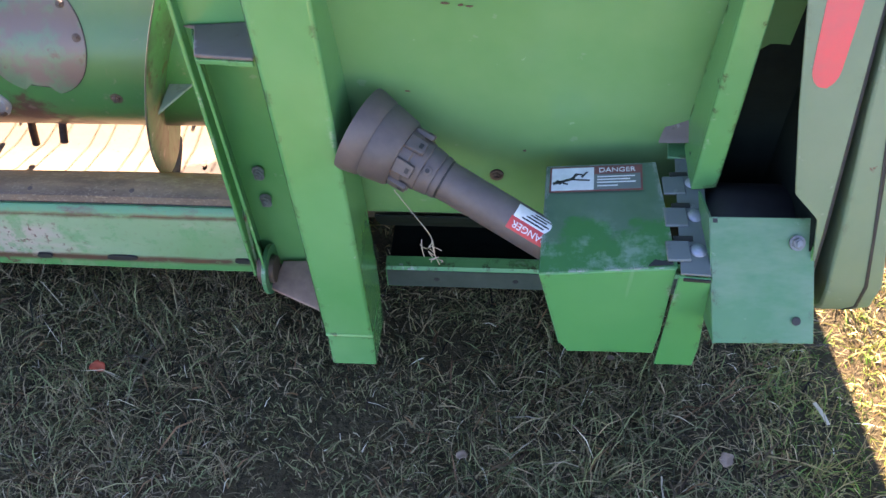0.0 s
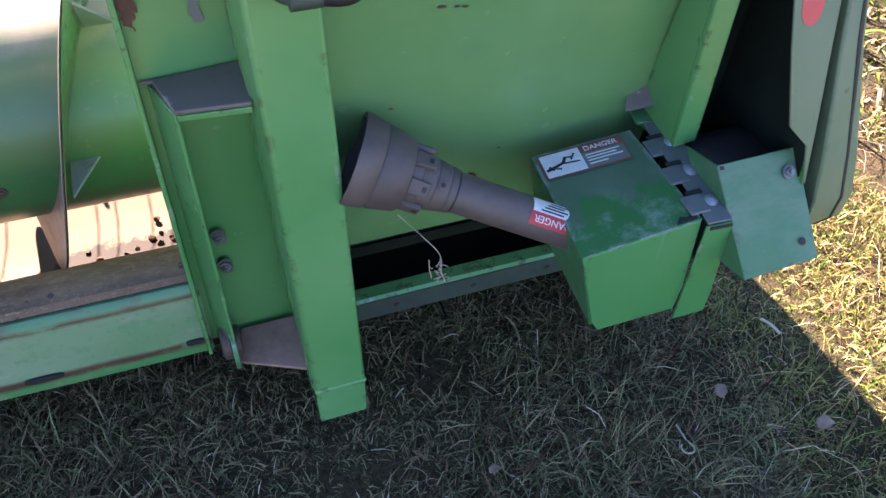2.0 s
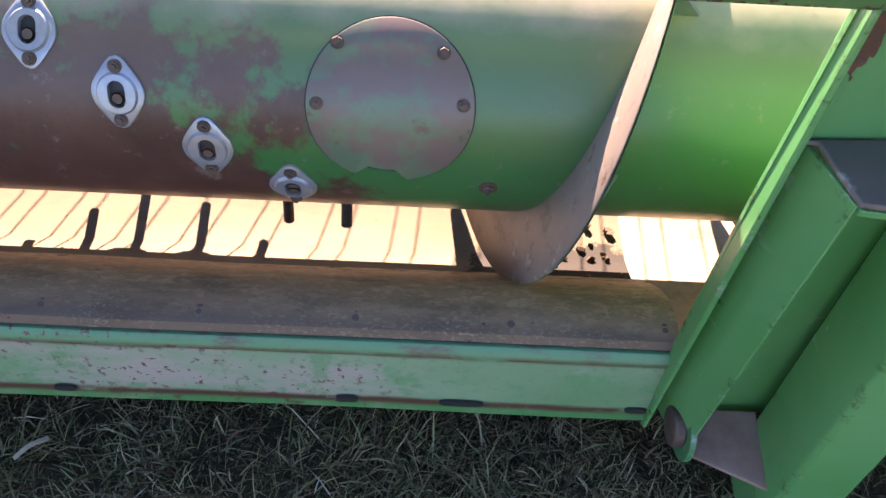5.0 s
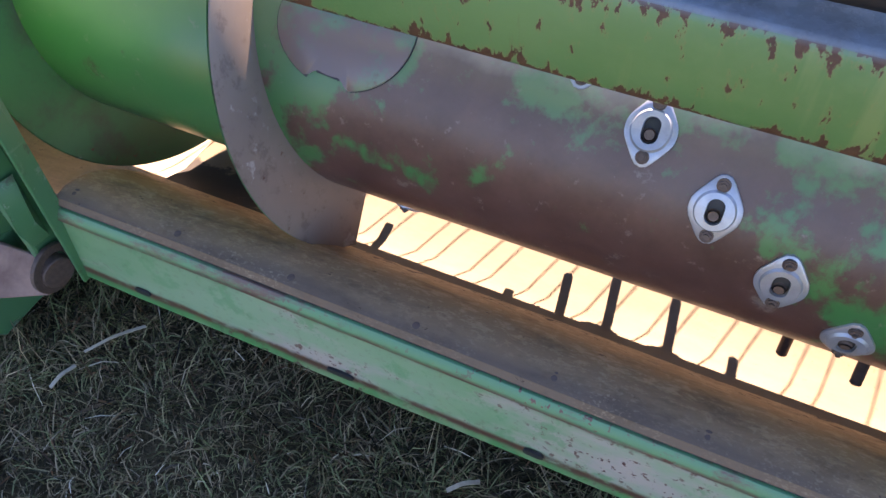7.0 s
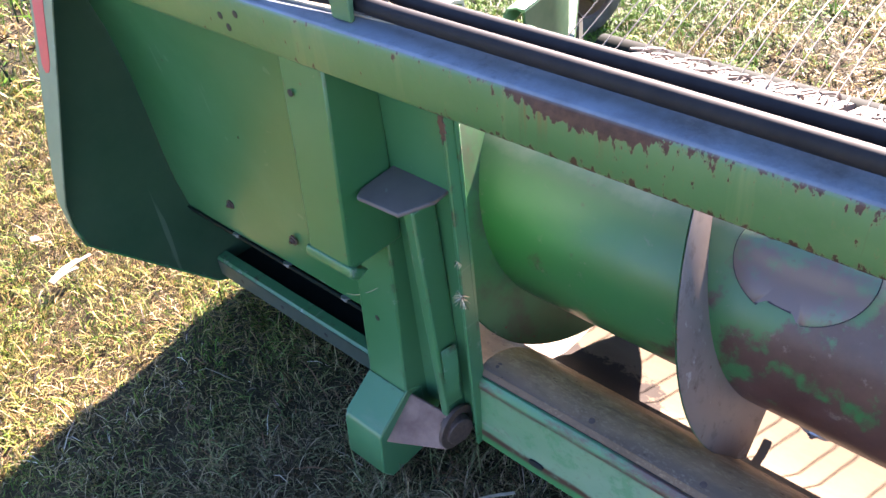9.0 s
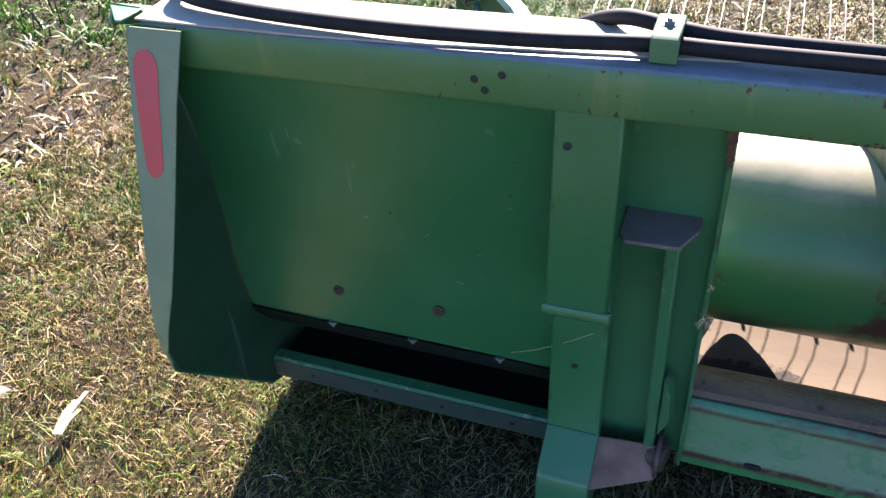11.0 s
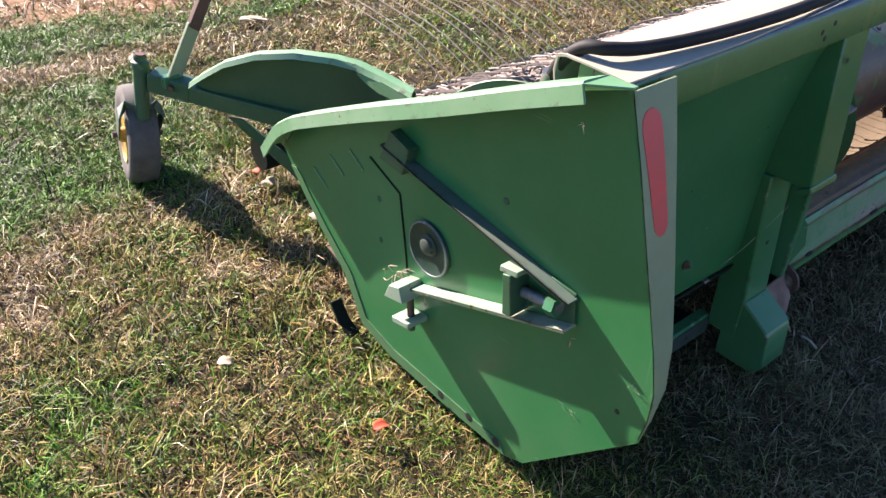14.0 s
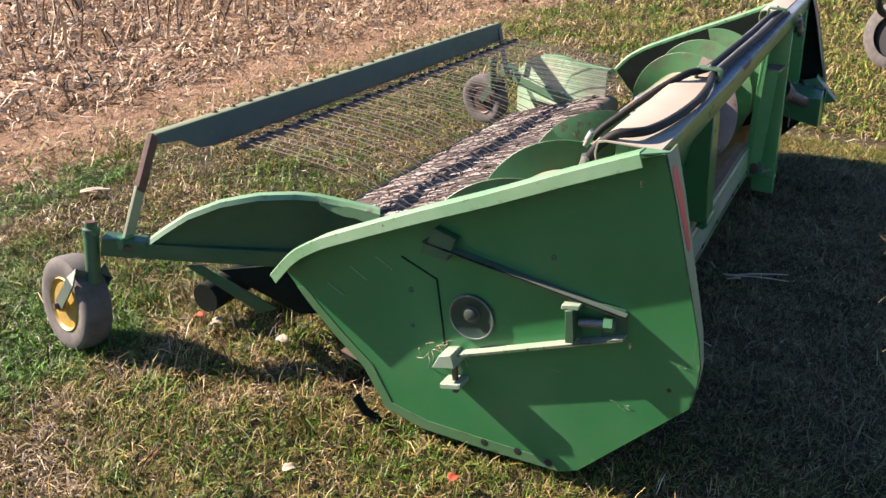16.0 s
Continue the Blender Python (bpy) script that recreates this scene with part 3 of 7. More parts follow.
def pipe(bm, pts, r, seg=12, n=8, prof=None):
    """A round bar along a smooth line; prof is an own outline of (u, v) pairs instead."""
    line = curve_points(pts, n) if n else [Vector(p) for p in pts]
    prev, rings = None, []
    for i, p in enumerate(line):
        d = (line[min(i + 1, len(line) - 1)] - line[max(i - 1, 0)]).normalized()
        if prev is None:
            u, _ = frame_at(d)
        else:
            u = (prev - d * prev.dot(d)).normalized()
        prev = u
        v = d.cross(u)
        o = prof or [(r * math.cos(2 * math.pi * k / seg), r * math.sin(2 * math.pi * k / seg)) for k in range(seg)]
        rings.append([bm.verts.new(p + u * a + v * b) for a, b in o])
    m = len(rings[0])
    for a, b in zip(rings, rings[1:]):
        for i in range(m):
            j = (i + 1) % m
            bm.faces.new((a[i], a[j], b[j], b[i]))
    bm.faces.new(rings[0])
    bm.faces.new(rings[-1][::-1])
    return bm


def B():
    return bmesh.new()


def bolt_mesh(name, r, h, material, washer=0.0, dome=False):
    """A bolt head whose foot stands on the origin, looking along +z."""
    bm = B()
    if washer:
        lathe(bm, (0, 0, -0.001), (0, 0, 0.002), [(0, washer), (1, washer)], 14)
    if dome:
        lathe(bm, (0, 0, 0), (0, 0, h), [(0, r), (0.35, r * 0.94), (0.7, r * 0.7), (1, r * 0.25)], 14)
    else:
        lathe(bm, (0, 0, 0), (0, 0, h), [(0, r), (0.8, r), (1, r * 0.86)], 6)
        lathe(bm, (0, 0, h), (0, 0, h * 1.7), [(0, r * 0.5), (1, r * 0.48)], 10)
    me = bpy.data.meshes.new(name)
    bmesh.ops.recalc_face_normals(bm, faces=bm.faces)
    bm.to_mesh(me)
    bm.free()
    me.materials.append(material)
    return me


def facing(at, out):
    return Matrix.Translation(at) @ Vector(out).to_track_quat("Z", "Y").to_matrix().to_4x4()


hex_bolt = bolt_mesh("bolt", 0.0075, 0.006, m_bolt, 0.0115)
grey_bolt = bolt_mesh("bolt", 0.0075, 0.006, m_boltgrey, 0.0105)
dome_bolt = bolt_mesh("bolt", 0.0105, 0.003, m_bolt, 0, True)
green_dome = bolt_mesh("bolt", 0.008, 0.004, m_hood, 0, True)
zinc_dome = bolt_mesh("rivet", 0.012, 0.006, m_zinc, 0, True)
small_hole = bolt_mesh("hole", 0.006, 0.0008, m_black, 0, True)


def letters(name, text, size, m, material, parent, label=""):
    """Words in the built-in font, as a thin mesh in the plane of m."""
    cu = bpy.data.curves.new(name, "FONT")
    cu.body, cu.size, cu.extrude, cu.align_x, cu.align_y = text, size, 0.0003, "CENTER", "CENTER"
    tmp = bpy.data.objects.new(name, cu)
    scene.collection.objects.link(tmp)
    me = bpy.data.meshes.new_from_object(tmp.evaluated_get(bpy.context.evaluated_depsgraph_get()))
    bpy.data.objects.remove(tmp)
    me.materials.clear()
    me.materials.append(material)
    return place(name, me, m, parent, label)

# ---- ground ----
def ground_height(x, y):
    return 0.016 * noise.noise((x * 1.1, y * 1.1, 0)) + 0.016 * noise.noise((x * 4.7, y * 4.7, 3)) - 0.014


def build_ground():
    bm = B()
    fine = [-300, -120, -50, -22, -12, -8] + [-6 + 0.06 * i for i in range(268)] + [12, 16, 24, 40, 80, 160, 300]
    grid = [[bm.verts.new((x + 1.0, y + 1.0, ground_height(x + 1, y + 1) if abs(x) < 11 and abs(y) < 11 else -0.012)) for x in fine] for y in fine]
    for a, b in zip(grid, grid[1:]):
        for i in range(len(fine) - 1):
            bm.faces.new((a[i], a[i + 1], b[i + 1], b[i]))
    g = part("ground", bm, m_soil, None)
    return tagged(g, "dry autumn turf with worn brown patches beside a harvested field", "ground", kind="structure")


ground = build_ground()

# ---- the header: one machine, built from its frame outwards ----
MID = 1.66


header = thing("pickup_header", (MID, 0.4, 0.0), "green combine pickup header with a worn auger, parked on dry grass", "farm implement")

AUG_Y, AUG_Z, AUG_R, FLIGHT_R = 0.514, 0.459, 0.190, 0.288

# trough: the sheet that wraps under the auger, cut open between the posts
trough_yz = [(0.185, 0.305), (0.192, 0.285), (0.23, 0.235), (0.29, 0.19), (0.36, 0.162), (0.43, 0.146), (0.52, 0.140), (0.62, 0.143), (0.74, 0.155), (0.86, 0.175), (0.95, 0.20)]
part("trough_side", sheet_x(B(), trough_yz, -0.04, 0.868, 0.004, 6), m_tan, header, "grimy sheet-steel trough below the auger")
part("trough_side", sheet_x(B(), trough_yz, 2.452, 3.332, 0.004, 6), m_tan, header)
floor_yz = [(0.346, 0.203), (0.375, 0.170), (0.43, 0.146), (0.52, 0.138), (0.62, 0.145), (0.74, 0.157), (0.86, 0.177), (0.95, 0.20)]
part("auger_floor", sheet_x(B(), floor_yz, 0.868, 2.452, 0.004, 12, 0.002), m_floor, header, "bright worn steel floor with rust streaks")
tan_yz = [(0.1775, 0.3125), (0.182, 0.3205), (0.20, 0.3235), (0.225, 0.318), (0.255, 0.304), (0.285, 0.281), (0.312, 0.253), (0.335, 0.224), (0.356, 0.201)]
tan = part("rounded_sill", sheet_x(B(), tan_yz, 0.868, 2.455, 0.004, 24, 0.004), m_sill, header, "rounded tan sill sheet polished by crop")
for i in range(9):
    place("bolt", dome_bolt, facing((0.892 + 0.1932 * i, 0.196, 0.3240), (0, -0.15, 1)), tan)

# lower rail across the opening
rail = part("lower_rail", sheet_x(B(), [(0.196, 0.150), (0.158, 0.152), (0.1555, 0.158), (0.158, 0.178), (0.166, 0.284), (0.169, 0.297), (0.175, 0.304), (0.190, 0.307), (0.26, 0.285)], 0.868, 2.455, -0.004, 30, 0.004), m_rail, header, "scuffed pale green lower rail with oblong slots")
for x, w in ((1.0, 0.03), (1.36, 0.045), (1.662, 0.03), (2.037, 0.03), (2.192, 0.06), (2.428, 0.03)):
    bm = B()
    prism(bm, [(x + w / 2 * math.copysign(abs(math.cos(a)) ** 0.5, math.cos(a)), 0.1565 - 0.0035, 0.184 + 0.006 * math.sin(a)) for a in [2 * math.pi * k / 14 for k in range(14)]], (0, 0.004, 0.0004))
    part("slot", bm, m_black, rail, "dark oblong slot with rusty rim")
bm = B()
sheet_x(bm, [(0.2, 0.308), (0.172, 0.3065), (0.1655, 0.299), (0.1645, 0.292)], 0.87, 2.452, -0.003, 20, 0.003)
part("rail_edge", bm, m_rail, rail, "green rolled upper edge of the rail")

part("rail_gap", sheet_x(B(), [(0.1762, 0.3050), (0.1764, 0.3125)], 0.872, 2.45, 0.0008, 20, 0.003), m_black, rail, "dark gap under the sill")
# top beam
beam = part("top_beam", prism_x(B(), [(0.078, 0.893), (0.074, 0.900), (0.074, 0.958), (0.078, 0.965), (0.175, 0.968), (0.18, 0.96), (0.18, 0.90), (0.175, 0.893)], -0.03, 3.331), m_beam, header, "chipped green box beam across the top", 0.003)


def deck(x0, x1, back):
    """Dusty sheet on the beam with a fold at its front; back gives where its rear edge runs."""
    bm = B()
    rows = []
    for k in range(19):
        x = x0 + (x1 - x0) * k / 18
        w = 0.0015 * noise.noise((x * 6, 0, 2))
        rows.append([bm.verts.new((x, y, z + w)) for y, z in ((back(x), 0.9692), (0.15, 0.9712), (0.205, 0.9722), (0.222, 0.967), (0.227, 0.94), (0.216, 0.89), (0.212, 0.89), (0.223, 0.939), (0.219, 0.963), (0.204, 0.9682), (0.15, 0.9680), (back(x), 0.9660))])
    for a, b in zip(rows, rows[1:]):
        for i in range(12):
            bm.faces.new((a[i], a[(i + 1) % 12], b[(i + 1) % 12], b[i]))
    bm.faces.new(rows[0])
    bm.faces.new(rows[-1][::-1])
    return part("top_deck", bm, m_deck, header, "dusty sunlit deck sheet behind the auger")


deck(-0.036, 0.86, lambda x: 0.0755 + 0.09 * max(0.0, x - 0.25) ** 1.2)
deck(2.46, 3.333, lambda x: 0.12)

# back panels
panel_yz = [(0.098, 0.897), (0.118, 0.84), (0.135, 0.76), (0.149, 0.66), (0.158, 0.56), (0.164, 0.46), (0.170, 0.38), (0.180, 0.302)]
back_l = part("back_panel", sheet_x(B(), panel_yz, -0.03, 0.70, 0.004, 14, 0.007), m_green, header, "smooth green back panel")
back_r = part("back_panel", sheet_x(B(), panel_yz, 2.62, 3.30, 0.004, 14, 0.008), m_panel, header)
for x, z, y in ((0.192, 0.401, 0.166), (0.401, 0.399, 0.166)):
    place("bolt", hex_bolt, facing((x, y, z), (0, -1, 0)), back_l)
place("bolt", hex_bolt, facing((2.906, 0.166, 0.413), (0, -1, 0)), back_r)
for x, z in ((0.52, 0.93), (0.535, 0.915), (0.56, 0.94)):
    place("chip", small_hole, facing((x, 0.0735, z), (0, -1, 0)), beam)


for x in (0.160, 0.337, 0.518):
    place("stud", grey_bolt, facing((x, 0.1775, 0.3005), (0, -0.3, -1)), back_l)
part("cobweb", pipe(B(), [(0.545, 0.163, 0.335), (0.60, 0.145, 0.375), (0.66, 0.130, 0.425), (0.702, 0.118, 0.465)], 0.0007, 5, 5), simple("web_thread", (0.42, 0.36, 0.27), (0.30, 0.25, 0.18), 60, 0.9), back_l, "single dusty cobweb thread")


def panel_chip(x, z, w, h, parent):
    """A small bare chip lying on a back panel."""
    ys = [p[0] for p in panel_yz]
    zs = [p[1] for p in panel_yz]
    y_at = lambda q: float(np.interp(q, zs[::-1], ys[::-1])) - 0.0012
    pts = []
    for k in range(9):
        a = 2 * math.pi * k / 9
        q = z + h / 2 * math.sin(a) * random.uniform(0.6, 1.1)
        pts.append((x + w / 2 * math.cos(a) * random.uniform(0.6, 1.1), y_at(q), q))
    part("chip", prism(B(), pts, (0, 0.0006, 0)), m_rustbar, parent)


CHIPS = [(2.835, 0.753, 0.014, 0.005), (2.856, 0.750, 0.008, 0.005), (2.868, 0.748, 0.012, 0.004), (3.165, 0.540, 0.005, 0.014), (2.772, 0.592, 0.010, 0.003), (2.95, 0.47, 0.006, 0.004), (0.33, 0.62, 0.006, 0.008), (0.55, 0.70, 0.005, 0.007)]
for x, z, w, h in CHIPS:
    panel_chip(x, z, w, h, back_l if x < 1.6 else back_r)

# inner liners of the trough behind the posts
for a, b in ((0.70, 0.875), (2.445, 2.62)):
    part("post_plate", sheet_x(B(), [(0.165, 0.90), (0.172, 0.6), (0.172, 0.16)], a, b, 0.006, 1), m_green if a < 1 else m_fresh, header, "flat green plate beside the opening")
part("edge_strip", prism(B(), [(0.866, 0.150, 0.895), (0.873, 0.150, 0.895), (0.876, 0.146, 0.15), (0.869, 0.146, 0.15)], (0, 0.03, 0)), m_green, header, "green edge of the opening, chipped to rust", 0.002)
part("edge_strip", prism(B(), [(2.447, 0.150, 0.895), (2.454, 0.150, 0.895), (2.451, 0.146, 0.15), (2.444, 0.146, 0.15)], (0, 0.03, 0)), m_fresh, header, "", 0.002)


def ragged(pts, jag, seed):
    """The outline pts (x, z in the plane of its y) with its edges broken up."""
    rnd = random.Random(seed)
    out = []
    for a, b in zip(pts, pts[1:] + pts[:1]):
        a, b = Vector(a), Vector(b)
        n = max(2, int((b - a).length / (jag * 1.3)))
        for k in range(n):
            p = a.lerp(b, k / n)
            out.append((p.x + rnd.uniform(-jag, jag) * (0.3 if k == 0 else 1), p.y, p.z + rnd.uniform(-jag, jag) * (0.3 if k == 0 else 1)))
    return out


part("rust_patch", prism(B(), ragged([(0.857, 0.1485, 0.892), (0.8735, 0.1485, 0.892), (0.8740, 0.1485, 0.80), (0.867, 0.1485, 0.79)], 0.0025, 5), (0, 0.0015, 0)), m_rustbar, header, "bare rusty patch at the corner")
part("rust_patch", prism(B(), ragged([(2.4475, 0.1635, 0.892), (2.474, 0.1635, 0.892), (2.4755, 0.1635, 0.80), (2.466, 0.1635, 0.765), (2.456, 0.1635, 0.775)], 0.003, 6), (0, 0.0015, 0)), m_rustbar, header)

# left post: upper box, lower channel, sloped foot
upper = part("upper_post", prism_x(B(), [(0.078, 0.905), (0.052, 0.560), (0.168, 0.556), (0.17, 0.905)], 0.633, 0.729), m_green, header, "welded green box post", 0.004)
place("hole", small_hole, facing((0.654, 0.070, 0.845), (0, -1, 0.05)), upper)
part("weld", prism_x(B(), [(0.052, 0.572), (0.047, 0.564), (0.046, 0.553), (0.060, 0.540), (0.085, 0.548)], 0.627, 0.736), m_green, upper, "painted weld bead", 0.003)
lower = part("lower_post", prism_x(B(), [(0.139, 0.556), (0.138, 0.50), (0.119, 0.214), (0.119, 0.1), (0.2, 0.1), (0.205, 0.556)], 0.627, 0.725), m_green, header, "lower green post channel", 0.004)
place("hole", small_hole, facing((0.672, 0.128, 0.37), (0, -1, 0.05)), lower)
foot = part("foot", prism_x(B(), [(0.122, 0.218), (0.118, 0.212), (0.046, 0.164), (0.038, 0.155), (0.03, 0.06), (0.05, 0.03), (0.16, 0.03), (0.16, 0.2)], 0.628, 0.726), m_green, header, "sloped box foot", 0.003)
part("foot_cover", prism_x(B(), [(0.1165, 0.2145), (0.0435, 0.1655), (0.0445, 0.1635), (0.118, 0.212)], 0.629, 0.725), m_teal, foot, "pale worn sloping foot plate")
rib = part("rib", prism(B(), [(0.80, 0.115, 0.675), (0.822, 0.115, 0.675), (0.826, 0.128, 0.20), (0.806, 0.128, 0.20)], (0, 0.05, 0)), m_green, header, "upright rib below the shelf", 0.004)
part("shelf", prism(B(), [(0.732, 0.10, 0.687), (0.742, 0.082, 0.687), (0.822, 0.088, 0.684), (0.846, 0.14, 0.686), (0.846, 0.175, 0.688), (0.732, 0.175, 0.69)], (0, 0, 0.007)), m_shelf, header, "dusty grey gusset shelf", 0.002)
part("pin_bracket", prism(B(), [(0.722, 0.05, 0.135), (0.722, 0.13, 0.20), (0.83, 0.13, 0.21), (0.836, 0.10, 0.15)], (0, 0.006, -0.004)), m_plate, header, "rusty grey bracket plate", 0.002)
part("coupling_pin", lathe(B(), (0.815, 0.137, 0.182), (0.850, 0.130, 0.182), [(0, 0.024), (0.5, 0.026), (0.55, 0.030), (1, 0.028)], 20), m_bolt, header, "round rusty coupling pin", 0.002)
part("pin_disc", lathe(B(), (0.832, 0.134, 0.185), (0.840, 0.134, 0.185), [(0, 0.029), (0, 0.045), (1, 0.045), (1, 0.029), (0, 0.029)], 28, False), m_bolt, header, "rusty disc round the pin", 0.001)
part("ear", prism(B(), [(0.828, 0.128, 0.24), (0.845, 0.110, 0.30), (0.840, 0.118, 0.36), (0.828, 0.128, 0.38)], (0.006, 0.03, 0)), m_green, header)

# right post: one tall box to the ground
bm = B()
rows = [[bm.verts.new(p) for p in ring] for ring in (
    [(2.5985, 0.0362, 0.122), (2.6855, 0.0355, 0.122), (2.6870, 0.150, 0.122), (2.5940, 0.150, 0.122), (2.5945, 0.046, 0.122)],
    [(2.5830, 0.0735, 0.905), (2.6690, 0.0790, 0.905), (2.6740, 0.170, 0.905), (2.5690, 0.170, 0.905), (2.5700, 0.100, 0.905)])]
for i in range(5):
    j = (i + 1) % 5
    bm.faces.new((rows[0][i], rows[0][j], rows[1][j], rows[1][i]))
bm.faces.new(rows[0])
bm.faces.new(rows[1][::-1])
rpost = part("right_post", bm, m_fresh, header, "tall bright green box post", 0.005)
part("right_foot", prism_x(B(), [(0.0375, 0.1215), (0.030, 0.035), (0.14, 0.035), (0.15, 0.1215)], 2.600, 2.685), m_fresh, rpost, "foot welded under the post", 0.004)
part("weld", prism_x(B(), [(0.0366, 0.1260), (0.0342, 0.121), (0.0352, 0.1175), (0.06, 0.12)], 2.598, 2.687), m_fresh, rpost, "rough weld seam", 0.002)
part("rib", prism(B(), [(2.4875, 0.096, 0.690), (2.4915, 0.098, 0.690), (2.467, 0.166, 0.690), (2.463, 0.166, 0.690)], (0.001, 0.005, -0.525)), m_fresh, header, "upright flange below the shelf", 0.001)
part("shelf", prism(B(), [(2.452, 0.166, 0.6905), (2.470, 0.162, 0.6905), (2.4885, 0.094, 0.6905), (2.578, 0.074, 0.700), (2.577, 0.166, 0.698)], (0, 0, 0.006)), m_shelf, header, "dusty grey gusset shelf", 0.002)
part("shelf_lip", prism(B(), [(2.490, 0.0925, 0.6895), (2.577, 0.0735, 0.699), (2.577, 0.0745, 0.690), (2.491, 0.0935, 0.681)], (0, 0.004, 0)), m_fresh, header, "folded green lip under the shelf", 0.001)
for z in (0.411, 0.346):
    place("bolt", grey_bolt, facing((2.503, 0.164, z), (0.0, -1, 0)), header)
    place("bolt", grey_bolt, facing((2.505, 0.159, z - 0.004), (-0.3, -1, 0.1)), header)
part("pin_bracket", prism(B(), [(2.594, 0.056, 0.163), (2.594, 0.16, 0.180), (2.505, 0.162, 0.176), (2.489, 0.104, 0.164)], (0, 0, 0.006)), m_plate, header, "rusty grey bracket plate", 0.002)
pin = part("coupling_pin", lathe(B(), (2.500, 0.132, 0.192), (2.468, 0.132, 0.192), [(0, 0.026), (0.45, 0.026), (0.5, 0.030), (0.92, 0.028), (1, 0.022)], 24), m_bolt, header, "round rusty coupling pin", 0.002)
part("pin_disc", lathe(B(), (2.492, 0.132, 0.192), (2.484, 0.132, 0.192), [(0, 0.029), (0, 0.047), (1, 0.047), (1, 0.029), (0, 0.029)], 28, False), m_teal, pin, "pale worn disc round the pin", 0.001)
part("paint_scar", prism(B(), ragged([(2.536, 0.1650, 0.800), (2.545, 0.1650, 0.815), (2.549, 0.1650, 0.835), (2.556, 0.1650, 0.838), (2.553, 0.1650, 0.812), (2.545, 0.1650, 0.795)], 0.002, 7), (0, -0.001, 0)), m_rustbar, header, "bare rusty scar in the paint")
part("paint_scuff", prism(B(), ragged([(2.534, 0.1652, 0.765), (2.544, 0.1652, 0.765), (2.546, 0.1652, 0.795), (2.535, 0.1652, 0.800), (2.530, 0.1652, 0.785)], 0.003, 8), (0, -0.0006, 0)), m_hinge, header, "grey scuff below the scar")

# bottom angle bars of both side bays
for a, b in ((-0.03, 0.63), (2.69, 3.28)):
    bar = part("bottom_bar", sheet_x(B(), [(0.228, 0.1275), (0.204, 0.1255), (0.199, 0.120), (0.199, 0.070)], a, b, 0.004, 4, 0.002), m_green if a < 1 else m_fresh, header, "green angle bar along the bottom")
    # Grime and the shade on the upright face, both in the dark tone.
    part("bar_face", sheet_x(B(), [(0.1975, 0.119), (0.1975, 0.072)], a + 0.002, b - 0.002, 0.002, 1), m_grime, bar, "grimy lower face of the bar, its shade in the dark tone")
    for k in range(4):
        place("hole", small_hole, facing((a + 0.1 + 0.155 * k, 0.1955, 0.097), (0, -1, 0)), bar)
    # Added near-black sheets; they stand for the deep shade under the trough.
    part("belly_sheet", sheet_x(B(), [(0.225, 0.090), (0.40, 0.085), (0.60, 0.095), (0.95, 0.17)], a, b, 0.003, 1), m_under, header, "added near-black belly sheet for the shade under the trough")
    part("underside", sheet_x(B(), [(0.172, 0.300), (0.180, 0.280), (0.220, 0.225), (0.282, 0.179), (0.356, 0.150), (0.52, 0.128), (0.74, 0.143), (0.95, 0.185)], a, b, 0.003, 1), m_under, header, "underside of the trough, its deep shade put into the colour")


# ---- end panels ----
end_yz = [(0.060, 0.965), (0.024, 0.853), (-0.019, 0.706), (-0.044, 0.622), (-0.069, 0.535), (-0.085, 0.462), (-0.084, 0.40), (-0.074, 0.339), (0.185, 0.052), (0.24, 0.026), (0.46, 0.018), (0.66, 0.018), (0.79, 0.045),
          (0.865, 0.168), (0.965, 0.250), (1.05, 0.330), (1.135, 0.425), (1.06, 0.510), (0.98, 0.565), (0.90, 0.605), (0.66, 0.713), (0.45, 0.805), (0.25, 0.896)]


